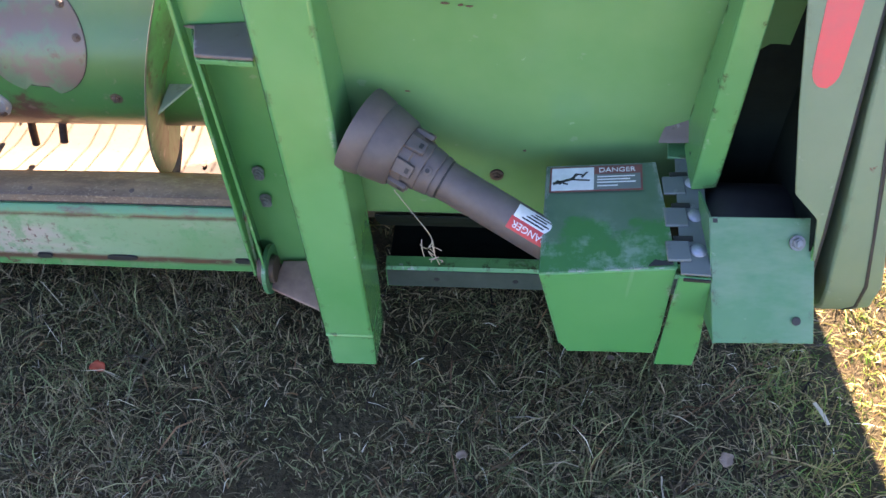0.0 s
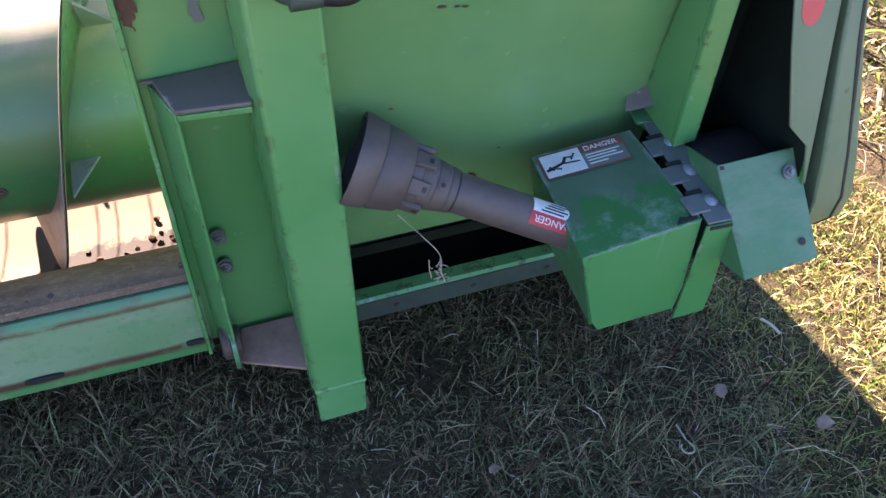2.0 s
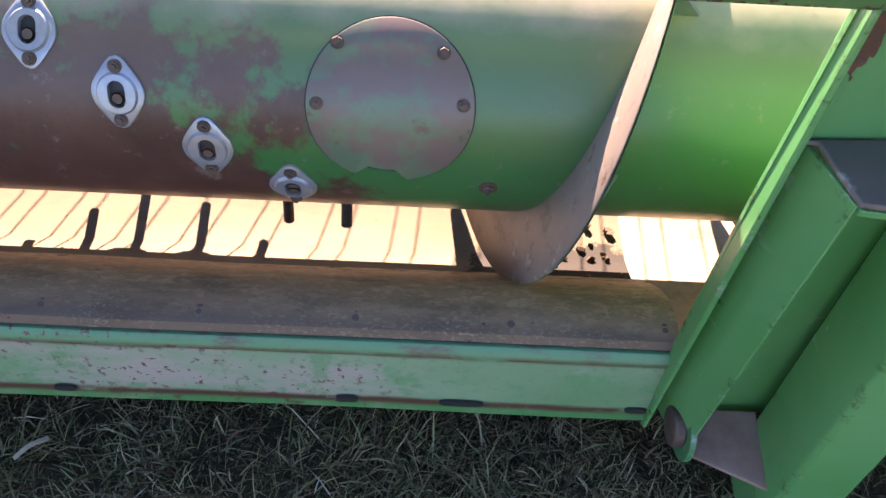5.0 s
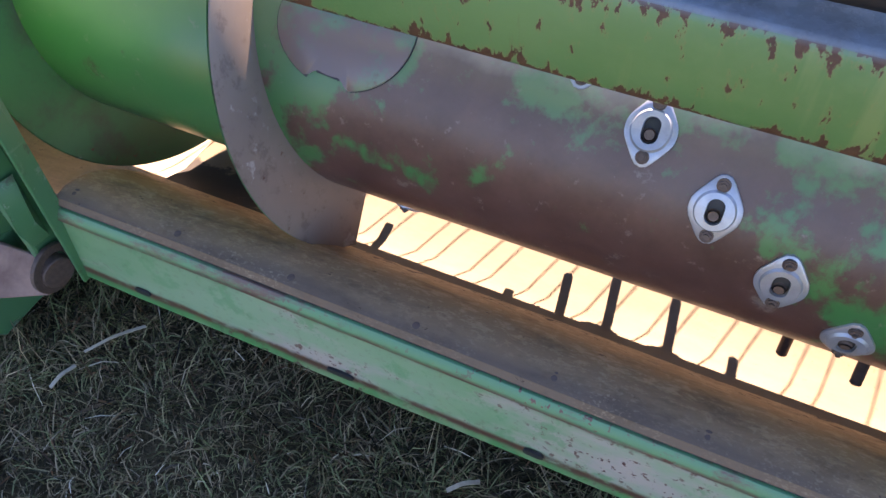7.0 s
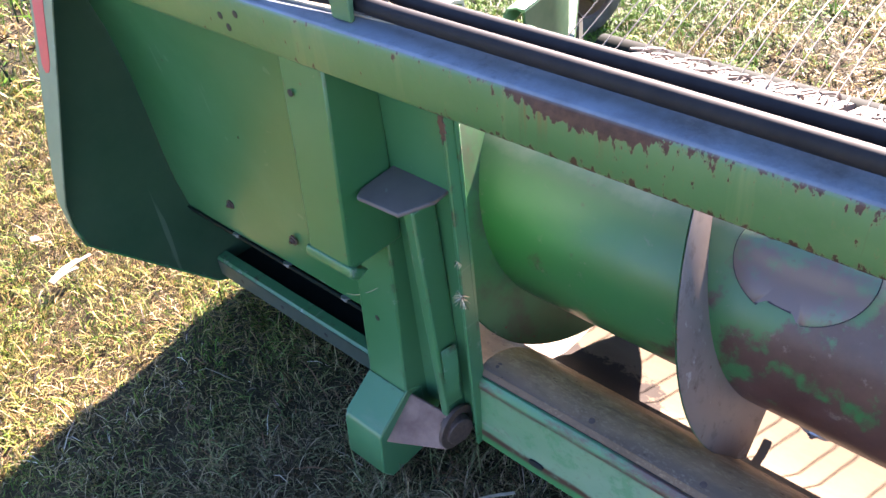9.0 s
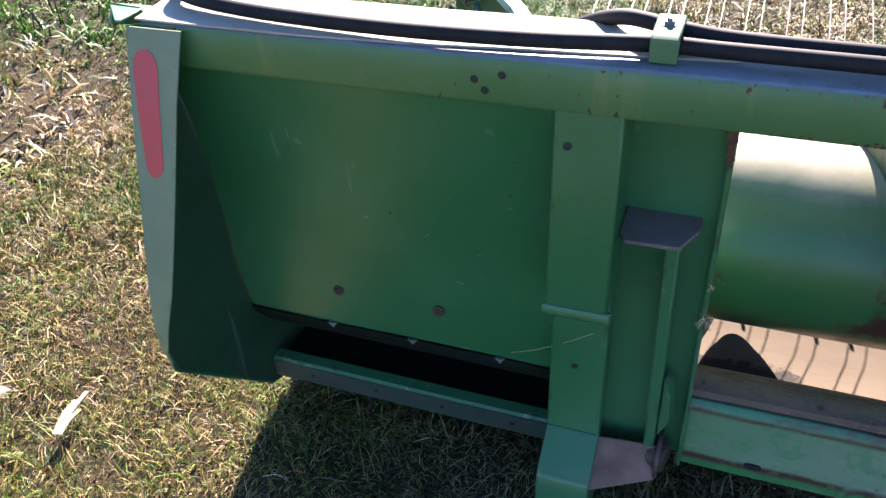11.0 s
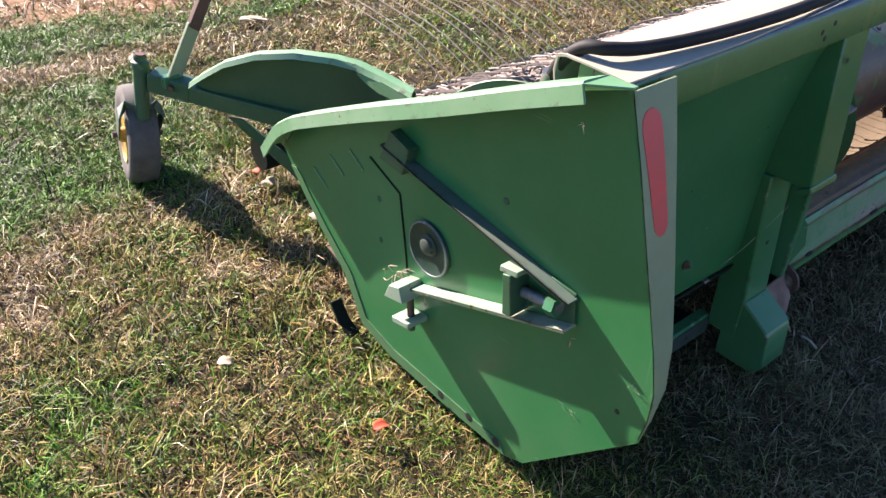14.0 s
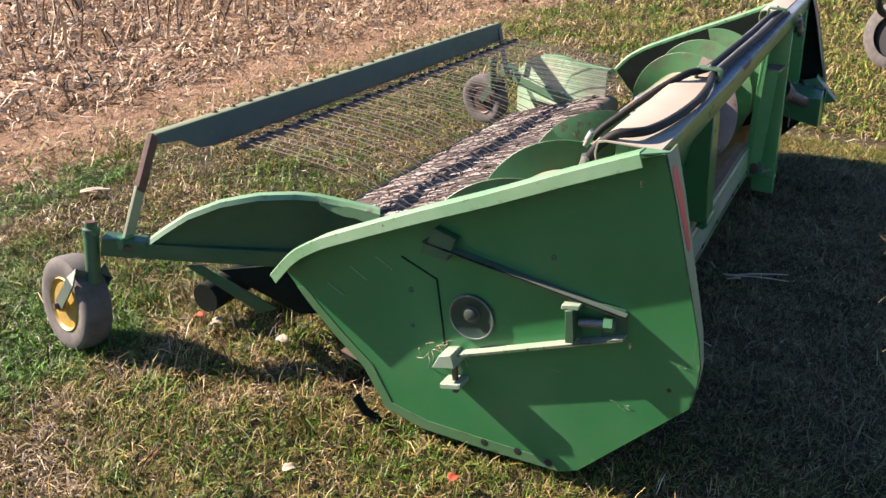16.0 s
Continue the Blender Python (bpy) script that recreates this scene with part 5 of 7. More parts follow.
def cover(xc, dc, spin, high):
    """A round access cover lying on the tube, with a notch in its lower edge."""
    bm = B()
    R, n = 0.096, 112
    rings = []
    for rr, h in ((1.0, -0.001), (1.0, 0.0022), (0.985, 0.0030), (0.6, 0.0030), (0.25, 0.0030)):
        row = []
        for k in range(n):
            a = 2 * math.pi * k / n
            dev = (math.degrees(a - spin) + 180) % 360 - 180
            r = R * rr
            if abs(dev) < 19 and rr > 0.5:
                r = min(r, R * (0.81 + 0.19 * max(abs(dev) - 13, 0) / 6))
            u, v = r * math.cos(a), r * math.sin(a)
            row.append(bm.verts.new(on_tube(xc + u, dc - math.degrees(v * high / AUG_R), AUG_R + h)))
        rings.append(row)
    for a, b in zip(rings, rings[1:]):
        for k in range(n):
            bm.faces.new((a[k], a[(k + 1) % n], b[(k + 1) % n], b[k]))
    bm.faces.new(rings[-1])
    ring = B()
    rim = [[ring.verts.new(on_tube(xc + R * q * math.cos(2 * math.pi * k / n), dc - math.degrees(R * q * math.sin(2 * math.pi * k / n) * high / AUG_R), AUG_R + 0.0006)) for k in range(n)] for q in (0.97, 1.018)]
    for k in range(n):
        if abs((math.degrees(2 * math.pi * k / n - spin) + 180) % 360 - 180) < 20:
            continue
        ring.faces.new((rim[0][k], rim[0][(k + 1) % n], rim[1][(k + 1) % n], rim[1][k]))
    part("cover_seam", ring, m_black, auger, "dark seam round the cover")
    # the dark gap that shows in the notch
    gap = B()
    q = []
    for dev, rr in ((-13, 0.80), (-12, 0.855), (12, 0.855), (13, 0.80)):
        a = spin + radians(dev)
        q.append(on_tube(xc + R * rr * math.cos(a), dc - math.degrees(R * rr * math.sin(a) * high / AUG_R), AUG_R + 0.0012))
    prism(gap, q, (0, -0.0005, 0.0005))
    part("notch", gap, m_black, auger, "dark notch at the cover's edge")
    return part("access_cover", bm, m_cover, auger, "round bolted access cover, worn brown with patches of green")


def cover_paint():
    k = Mat("cover_paint")
    c = k.mix(k.ramp(k.noise(9, 7, 0.7), 0.46, 0.56), (0.135, 0.098, 0.086), (0.085, 0.145, 0.088))
    c = k.mix(k.ramp(k.noise(18, 6, 0.7), 0.6, 0.68), c, (0.11, 0.068, 0.052))
    return k.color(c).rough(0.34).bump(k.noise(50, 4), 0.2, 0.001).m


m_cover = cover_paint()
cover(2.087, 154.5, radians(-97), 1.06)
cover(1.288, 127, radians(-95), 0.86)
for x, d in ((2.026, 133.0), (2.145, 135.0), (2.170, 152), (2.003, 153.5), (1.232, 120)):
    place("bolt", guide_bolt, facing(on_tube(x, d, AUG_R + 0.002), on_tube(x, d, 1) - on_tube(x, d, 0)), auger)
place("bolt", hex_bolt, facing(on_tube(2.208, 188, AUG_R), on_tube(0, 188, 1) - on_tube(0, 188, 0)), auger, "rusty bolt head")

# clods of dirt on the floor
bm = B()
for k in range(22):
    x, y = random.uniform(2.26, 2.44), random.uniform(0.37, 0.50)
    r = random.uniform(0.003, 0.009)
    z = 0.150 + (0.43 - y) * 0.4 if y < 0.43 else 0.147
    v = bmesh.ops.create_icosphere(bm, subdivisions=1, radius=r)["verts"]
    for w in v:
        w.co = Vector((x, y, z + r * 0.5)) + w.co * random.uniform(0.6, 1.2)
tagged(part("dirt_clods", bm, simple("dirt", (0.09, 0.055, 0.03), (0.06, 0.035, 0.02), 60, 0.9), None), "small brown clods of dirt on the steel floor", "dirt", kind="stuff")

# ---- drive shaft and its guards ----
shaft = thing("drive_shaft", (2.84, 0.04, 0.5), "grey plastic-shielded drive shaft resting inside its guard", "drive shaft")
A0, A1 = Vector((2.701, 0.105, 0.561)), Vector((2.9285, 0.0143, 0.4695))
AX = (A1 - A0).normalized()


def along(s):
    return A0 + AX * s


part("cone", lathe(B(), along(0), along(0.078), [(0, 0.060), (0, 0.0668), (0.10, 0.0668), (0.40, 0.0620), (0.44, 0.0590), (0.48, 0.0605), (0.95, 0.0535), (1.0, 0.050), (1.0, 0.042), (0.05, 0.058)], 40, False), m_shaft, shaft, "flared dusty plastic cone")
part("cone_bottom", lathe(B(), along(0.045), along(0.049), [(0, 0.055), (1, 0.055)], 30), m_black, shaft)
col = part("collar", lathe(B(), along(0.074), along(0.148), [(0, 0.030), (0, 0.044), (0.26, 0.0425), (0.30, 0.0395), (0.56, 0.0380), (0.58, 0.0358), (0.62, 0.0372), (0.84, 0.0345), (0.86, 0.0322), (0.90, 0.0338), (1, 0.0328)], 40), m_shaft, shaft, "ribbed plastic collar")
part("collar_groove", lathe(B(), along(0.1475), along(0.1515), [(0, 0.0312), (1, 0.0312)], 36), m_black, col, "dark groove behind the collar")
u, v = frame_at(AX)
for k in range(7):
    a = 2 * math.pi * k / 7 + 0.4
    t = (v * math.cos(a) - u * math.sin(a))
    o = (u * math.cos(a) + v * math.sin(a))
    c = along(0.094) + o * 0.040
    q = [c - AX * 0.016 - t * 0.012, c + AX * 0.014 - t * 0.010, c + AX * 0.014 + t * 0.010, c - AX * 0.016 + t * 0.012]
    clip = part("clip_block", prism(B(), q, o * 0.008), m_shaft, col, "", 0.0015)
    c = c + o * 0.0083 + AX * 0.006
    part("clip_slot", prism(B(), [c - AX * 0.003 - t * 0.004, c + AX * 0.003 - t * 0.004, c + AX * 0.003 + t * 0.004, c - AX * 0.003 + t * 0.004], o * 0.0005), m_black, clip)
facing_out = (Vector((-0.25, -0.6, 0.75)) - AX * AX.dot(Vector((-0.25, -0.6, 0.75)))).normalized()
boss = part("grease_boss", lathe(B(), along(0.125) + facing_out * 0.034, along(0.125) + facing_out * 0.0395, [(0, 0.0075), (0.8, 0.0075), (1, 0.006)], 16), m_shaft, col, "small round grease boss")
part("boss_hole", lathe(B(), along(0.125) + facing_out * 0.0393, along(0.125) + facing_out * 0.0400, [(0, 0.0035), (1, 0.0035)], 12), m_black, boss)
tube = part("tube", lathe(B(), along(0.146), along(0.370), [(0, 0.0300), (1, 0.0300)], 36), m_shaft, shaft, "smooth plastic shaft tube")


def wrap(name, s0, s1, a0, a1, r, material, parent, label=""):
    """A label bent round the shaft."""
    bm = B()
    rows = []
    for i in range(13):
        a = radians(a0 + (a1 - a0) * i / 12)
        o = u * math.cos(a) + v * math.sin(a)
        rows.append((bm.verts.new(along(s0) + o * r), bm.verts.new(along(s1) + o * r)))
    for p, q in zip(rows, rows[1:]):
        bm.faces.new((p[0], p[1], q[1], q[0]))
    return part(name, bm, material, parent, label)


def shaft_angle(direction):
    d = Vector(direction)
    return math.degrees(math.atan2(d.dot(v), d.dot(u)))


eye_side = shaft_angle((0, -0.55, 0.83))
sgn = 1 if ((shaft_angle((0, -0.95, 0.3)) - eye_side + 540) % 360 - 180) > 0 else -1
wrap("label_white", 0.264, 0.330, eye_side - sgn * 52, eye_side - sgn * 4, 0.0305, m_white, tube, "white half of a warning label")
wrap("label_red", 0.262, 0.331, eye_side - sgn * 4, eye_side + sgn * 34, 0.0306, m_red, tube, "red half of a warning label")
oo = radians(eye_side + sgn * 14)
o = u * math.cos(oo) + v * math.sin(oo)
side = AX.cross(o).normalized()
base = along(0.297) + o * 0.0331
if side.z < 0:
    side = -side
tm = Matrix((-AX, -side, (-AX).cross(-side))).transposed().to_4x4()
tm.translation = along(0.297) + ((-AX).cross(-side)) * 0.0315 if ((-AX).cross(-side)).dot(o) > 0 else along(0.297) + o * 0.0315
letters("word", "DANGER", 0.0145, tm, m_white, tube, "white warning word on red")
for k in range(4):
    aa = eye_side - sgn * (12 + 10 * k)
    wrap("bar", 0.276 + 0.005 * k, 0.312 + 0.006 * (k % 2), aa - 2.5, aa + 2.5, 0.0308, m_ink, tube)

# guard box over the shaft end
top = [(2.972, -0.093, 0.470), (3.158, -0.092, 0.490), (3.146, 0.108, 0.498), (2.984, 0.118, 0.475)]
lid = part("guard_lid", prism(B(), top, (0, 0, 0.004)), m_lidtop, header, "dark green guard lid with a worn edge", 0.0015)
apron = part("guard_apron", prism(B(), [(2.971, -0.0945, 0.472), (3.156, -0.0935, 0.492), (3.152, -0.108, 0.360), (3.149, -0.108, 0.312), (3.022, -0.104, 0.303), (3.008, -0.102, 0.325)], (0, 0.005, 0)), m_guard, header, "bright green guard apron", 0.0015)
part("guard_cheek", prism(B(), [(2.971, -0.092, 0.472), (2.984, 0.115, 0.473), (3.0, 0.10, 0.36), (3.008, -0.098, 0.315)], (0.005, 0, 0)), m_teal, header)
part("guard_cheek", prism(B(), [(3.150, -0.090, 0.490), (3.128, 0.106, 0.495), (3.13, 0.10, 0.36), (3.138, -0.094, 0.340)], (-0.005, 0, 0)), m_hood, header)
place("hole", small_hole, facing((3.086, -0.1195, 0.312), (0, -1, 0.1)), apron)
# warning label on the lid
lx = (Vector(top[2]) - Vector(top[3])).normalized()
ly = (Vector(top[3]) - Vector(top[0])).normalized()
lz = lx.cross(ly).normalized()
ly = lz.cross(lx)
L0 = Vector((2.990, 0.112, 0.4805))


def on_lid(a, b, h=0.0):
    return L0 + lx * a - ly * b + lz * h


def lid_patch(name, a0, a1, b0, b1, h, material, label=""):
    return part(name, prism(B(), [on_lid(a0, b0, h), on_lid(a1, b0, h), on_lid(a1, b1, h), on_lid(a0, b1, h)], lz * 0.0004), material, lid, label)


LH = 0.0010
lid_patch("label_border", 0.0, 0.137, 0.0, 0.053, LH - 0.0006, m_maroon, "faded red label border")
lid_patch("label_white", 0.003, 0.066, 0.003, 0.050, LH, m_white, "white warning picture field")
lid_patch("label_red", 0.066, 0.134, 0.003, 0.018, LH, m_maroon, "faded red label heading")
lid_patch("label_dark", 0.066, 0.134, 0.018, 0.050, LH, m_hinge, "weathered label text field")
lm = Matrix((lx, ly, lz)).transposed().to_4x4()
lm.translation = on_lid(0.100, 0.0105, LH + 0.0008)
letters("word", "DANGER", 0.0135, lm, m_white, lid, "white warning word")
for k, (w, b) in enumerate(((0.055, 0.023), (0.048, 0.029), (0.056, 0.035), (0.030, 0.042))):
    lid_patch("bar", 0.071, 0.071 + w, b, b + 0.0022, LH + 0.0008, m_white)
for a0, b0, a1, b1, w in ((0.005, 0.036, 0.034, 0.027, 0.005), (0.032, 0.028, 0.060, 0.031, 0.003), (0.034, 0.027, 0.041, 0.016, 0.005), (0.040, 0.017, 0.050, 0.019, 0.003), (0.048, 0.024, 0.056, 0.013, 0.003), (0.010, 0.030, 0.018, 0.036, 0.006), (0.020, 0.035, 0.028, 0.038, 0.003)):
    d = Vector((a1 - a0, b1 - b0)).normalized() * w / 2
    q = [(a0 - d.y, b0 + d.x), (a1 - d.y, b1 + d.x), (a1 + d.y, b1 - d.x), (a0 + d.y, b0 - d.x)]
    part("bar", prism(B(), [on_lid(p, r, LH + 0.0008) for p, r in q], lz * 0.0003), m_ink, lid)
part("torn_gap", prism(B(), [(3.118, -0.0890, 0.4905), (3.152, -0.0885, 0.4945), (3.150, -0.0800, 0.4950), (3.138, -0.0815, 0.4935), (3.128, -0.0780, 0.4920)], (0, 0, 0.0012)), m_black, lid, "dark tear at the lid's corner")
part("end_gap", prism(B(), [(3.164, -0.1075, 0.4885), (3.200, -0.1085, 0.4868), (3.200, -0.1085, 0.4815), (3.164, -0.1075, 0.4832)], (0, 0.002, 0)), m_black, header, "dark open end of the hinge")
# hinge strip with three rivets
hs = [(3.160, -0.103, 0.491), (3.200, -0.104, 0.489), (3.214, 0.118, 0.503), (3.176, 0.132, 0.497)]
hinge = part("hinge_strip", prism(B(), hs, (0, 0, 0.004)), m_hinge, header, "grey-green hinge strip", 0.001)
for y in (0.066, 0.002, -0.062):
    x = 3.186 + (y + 0.06) * 0.06
    place("rivet", zinc_dome, facing((x + 0.002, y, 0.4965 + y * 0.03), (0, 0, 1)), hinge)
    part("knuckle", prism(B(), [(x - 0.042, y - 0.022, 0.4945), (x - 0.010, y - 0.022, 0.4955), (x - 0.010, y + 0.014, 0.4955), (x - 0.042, y + 0.014, 0.4945)], (0, 0, 0.005)), m_hinge, hinge, "", 0.002)
    part("gap", prism(B(), [(x - 0.030, y + 0.014, 0.4975), (x - 0.004, y + 0.014, 0.4985), (x - 0.004, y + 0.022, 0.4985), (x - 0.030, y + 0.022, 0.4975)], (0, 0, 0.0025)), m_black, hinge)
part("guard_leg", prism(B(), [(3.158, -0.1055, 0.489), (3.201, -0.106, 0.487), (3.213, -0.108, 0.330), (3.211, -0.110, 0.286), (3.154, -0.1115, 0.288)], (0, 0.004, 0)), m_guard, header, "bright green guard leg", 0.001)
part("guard_leg_side", prism(B(), [(3.199, -0.105, 0.487), (3.211, -0.106, 0.330), (3.214, 0.02, 0.36), (3.206, 0.11, 0.49)], (0.003, 0, 0)), m_hood, header)
part("guard_arm", prism(B(), [(3.165, 0.12, 0.497), (3.215, 0.11, 0.500), (3.250, 0.175, 0.505), (3.170, 0.175, 0.500)], (0, 0, 0.005)), m_teal, header, "", 0.001)
part("corner_gusset", prism(B(), [(3.150, 0.135, 0.515), (3.215, 0.12, 0.53), (3.225, 0.16, 0.56), (3.165, 0.165, 0.53)], (0, 0.003, 0.003)), m_shelf, header, "small bent grey gusset", 0.001)
# tilted cover plate
cp = [(3.197, -0.042, 0.542), (3.335, -0.038, 0.540), (3.344, -0.154, 0.415), (3.209, -0.162, 0.420)]
plate = part("cover_plate", prism(B(), cp, (0, 0.003, -0.003)), m_teal, header, "tilted teal-green cover plate", 0.001)
place("bolt", grey_bolt, facing((3.313, -0.0635, 0.5175), (0, -0.72, 0.69)), plate)
place("hole", small_hole, facing((3.318, -0.136, 0.4405), (0, -0.72, 0.69)), plate)
part("plate_fold", prism(B(), [(3.199, -0.042, 0.541), (3.211, -0.162, 0.419), (3.208, -0.09, 0.40), (3.198, 0.03, 0.52)], (-0.003, 0, 0)), m_teal, plate, "folded side of the cover plate")
part("plate_slot", prism(B(), [(3.2005, -0.0435, 0.5405), (3.2065, -0.0435, 0.5405), (3.2068, -0.0475, 0.5365), (3.2008, -0.0475, 0.5365)], (0, -0.0008, 0.0008)), m_black, plate)
part("gear_case", lathe(B(), (3.20, 0.03, 0.42), (3.355, 0.03, 0.42), [(0, 0.06), (0.2, 0.085), (0.8, 0.085), (1, 0.07)], 20), m_black, header, "dark gear case behind the guard")
# cobweb with straw under the shaft
bm = B()
pipe(bm, [(2.752, 0.06, 0.478), (2.785, 0.04, 0.440), (2.808, 0.03, 0.405), (2.812, 0.03, 0.36)], 0.0008, 5, 6)
part("thread", bm, m_cob, shaft, "dusty thread hanging from the shaft")
bm = B()
for k in range(12):
    c = Vector((2.808 + random.gauss(0, 0.006), 0.03, 0.372 + random.gauss(0, 0.016)))
    d = Vector((random.gauss(0, 0.006), random.gauss(0, 0.004), random.gauss(0, 0.012)))
    pipe(bm, [c - d, c + Vector((random.gauss(0, 0.003), 0, 0)), c + d], 0.0008, 4, 2)
part("cobweb", bm, m_cob, shaft, "straw hanging in a cobweb")

# ---- hydraulic hoses along the beam ----
hose1 = thing("hydraulic_hose", (1.5, 0.11, 0.97), "dusty black hydraulic hose lying along the beam", "hose", "hoses on the beam")
part("hose", pipe(B(), [(2.46, 0.10, 0.965), (2.2, 0.105, 0.984), (1.7, 0.103, 0.984), (1.2, 0.112, 0.984), (0.86, 0.115, 0.985), (0.76, 0.118, 0.985), (0.60, 0.100, 0.984), (0.40, 0.092, 0.984), (0.20, 0.104, 0.984), (0.06, 0.126, 0.986), (0.0, 0.150, 0.990), (-0.018, 0.185, 0.985), (-0.02, 0.225, 0.95), (-0.018, 0.250, 0.905)], 0.0112, 14, 8), m_rubber, hose1, "long black rubber hose")
part("hose_end", lathe(B(), (-0.018, 0.246, 0.925), (-0.016, 0.258, 0.870), [(0, 0.0145), (0.5, 0.0145), (0.5, 0.011), (1, 0.010)], 16), m_fitting, hose1, "crimped steel hose end")
hose2 = thing("hydraulic_hose", (1.5, 0.15, 0.97), "dusty black hydraulic hose beside the first", "hose", "hoses on the beam")
part("hose", pipe(B(), [(2.50, 0.135, 0.968), (2.2, 0.142, 0.984), (1.7, 0.142, 0.984), (1.2, 0.148, 0.984), (0.88, 0.150, 0.986), (0.78, 0.156, 0.992), (0.70, 0.188, 0.990), (0.625, 0.255, 0.945), (0.57, 0.33, 0.88), (0.545, 0.38, 0.835), (0.54, 0.405, 0.80)], 0.0112, 14, 8), m_rubber, hose2, "black rubber hose bent down to the front")
part("hose_end", lathe(B(), (0.541, 0.405, 0.82), (0.535, 0.425, 0.775), [(0, 0.0145), (0.6, 0.0145), (0.6, 0.010), (1, 0.009)], 16), m_fitting, hose2)
for x in (0.767, 2.30):
    clamp = part("hose_clamp", prism_x(B(), [(0.095, 0.968), (0.094, 1.000), (0.105, 1.006), (0.165, 1.008), (0.172, 1.0), (0.172, 0.968), (0.165, 0.968), (0.165, 0.999), (0.105, 0.998), (0.102, 0.968)], x - 0.018, x + 0.018), m_dusty, header, "dusty green hose clamp on the beam", 0.002)
    place("bolt", grey_bolt, facing((x, 0.132, 1.006), (0, 0, 1)), clamp)

# couplings on the right post
coup = thing("hydraulic_coupling", (2.62, 0.05, 0.86), "bolted hose bracket with plated couplings on the post", "coupling")
hexes = [(0, 0.009), (0.10, 0.009), (0.10, 0.0125), (0.36, 0.0125), (0.37, 0.0105), (0.44, 0.0105), (0.45, 0.0135), (0.66, 0.0135), (0.67, 0.0105), (0.70, 0.0150), (0.97, 0.0150), (1, 0.0115)]
part("coupling", lathe(B(), (2.530, 0.047, 0.938), (2.608, 0.043, 0.871), hexes, 8), m_fitting, coup, "plated hexagon coupling nuts")
part("elbow", pipe(B(), [(2.602, 0.043, 0.876), (2.622, 0.043, 0.857), (2.640, 0.045, 0.848), (2.662, 0.046, 0.846)], 0.0085, 12, 6), m_grime, coup, "rusty green steel elbow pipe")
part("upper_pipe", pipe(B(), [(2.560, 0.052, 0.948), (2.600, 0.050, 0.915), (2.630, 0.048, 0.897), (2.665, 0.046, 0.893), (2.690, 0.046, 0.896)], 0.0080, 12, 6), m_grime, coup, "grimy green upper pipe")
part("bracket", prism(B(), [(2.632, 0.0745, 0.884), (2.663, 0.0745, 0.884), (2.663, 0.0740, 0.856), (2.632, 0.0740, 0.856)], (0, -0.036, 0)), m_rustbar, coup, "rust-brown clamp plate", 0.002)
for z in (0.895, 0.847):
    part("saddle", lathe(B(), (2.630, 0.0465, z), (2.665, 0.0465, z), [(0, 0.0095), (0, 0.0125), (1, 0.0125), (1, 0.0095)], 18), m_grime, coup, "worn green pipe saddle", 0.0005)
place("bolt", bolt_mesh("bolt", 0.0065, 0.005, m_fitting, 0.0080), facing((2.647, 0.0380, 0.870), (0, -1, 0.1)), coup)
part("return_hose", pipe(B(), [(2.660, 0.046, 0.846), (2.690, 0.043, 0.843), (2.707, 0.043, 0.851), (2.714, 0.044, 0.870), (2.711, 0.045, 0.890), (2.698, 0.046, 0.898), (2.685, 0.046, 0.896)], 0.0095, 14, 8), m_rubber, coup, "bent black hose")

# ---- windrow pickup in front ----
pickup = thing("windrow_pickup", (1.55, 1.4, 0.0), "belt pickup with rubber tines, wind guard and gauge wheels", "pickup unit")
belt_yz = []
R1, R2, P1, P2 = 0.065, 0.055, Vector((1.03, 0.315)), Vector((1.60, 0.13))
bd = (P2 - P1).normalized()
bn = Vector((-bd.y, bd.x)) if -bd.y < 0 or bd.x > 0 else Vector((bd.y, -bd.x))
if bn.y < 0:
    bn = -bn
ang0 = math.atan2(bn.y, bn.x)
for k in range(9):
    a = ang0 + math.pi * k / 8
    belt_yz.append((P1.x + R1 * math.cos(a), P1.y + R1 * math.sin(a)))
for k in range(9):
    a = ang0 + math.pi + math.pi * k / 8
    belt_yz.append((P2.x + R2 * math.cos(a), P2.y + R2 * math.sin(a)))
NB, BX0, BX1 = 8, 0.36, 2.86


def tine_shape(bm, p0):
    """One bent rubber tine."""
    tip = Vector((random.uniform(-0.045, 0.045), -0.085 + random.uniform(-0.03, 0.03), 0.030 + random.uniform(-0.014, 0.018)))
    pipe(bm, [p0, p0 + Vector((tip.x * 0.3, tip.y * 0.2, tip.z * 0.6)), p0 + tip * 1.3], 0.0046, 5, 2)


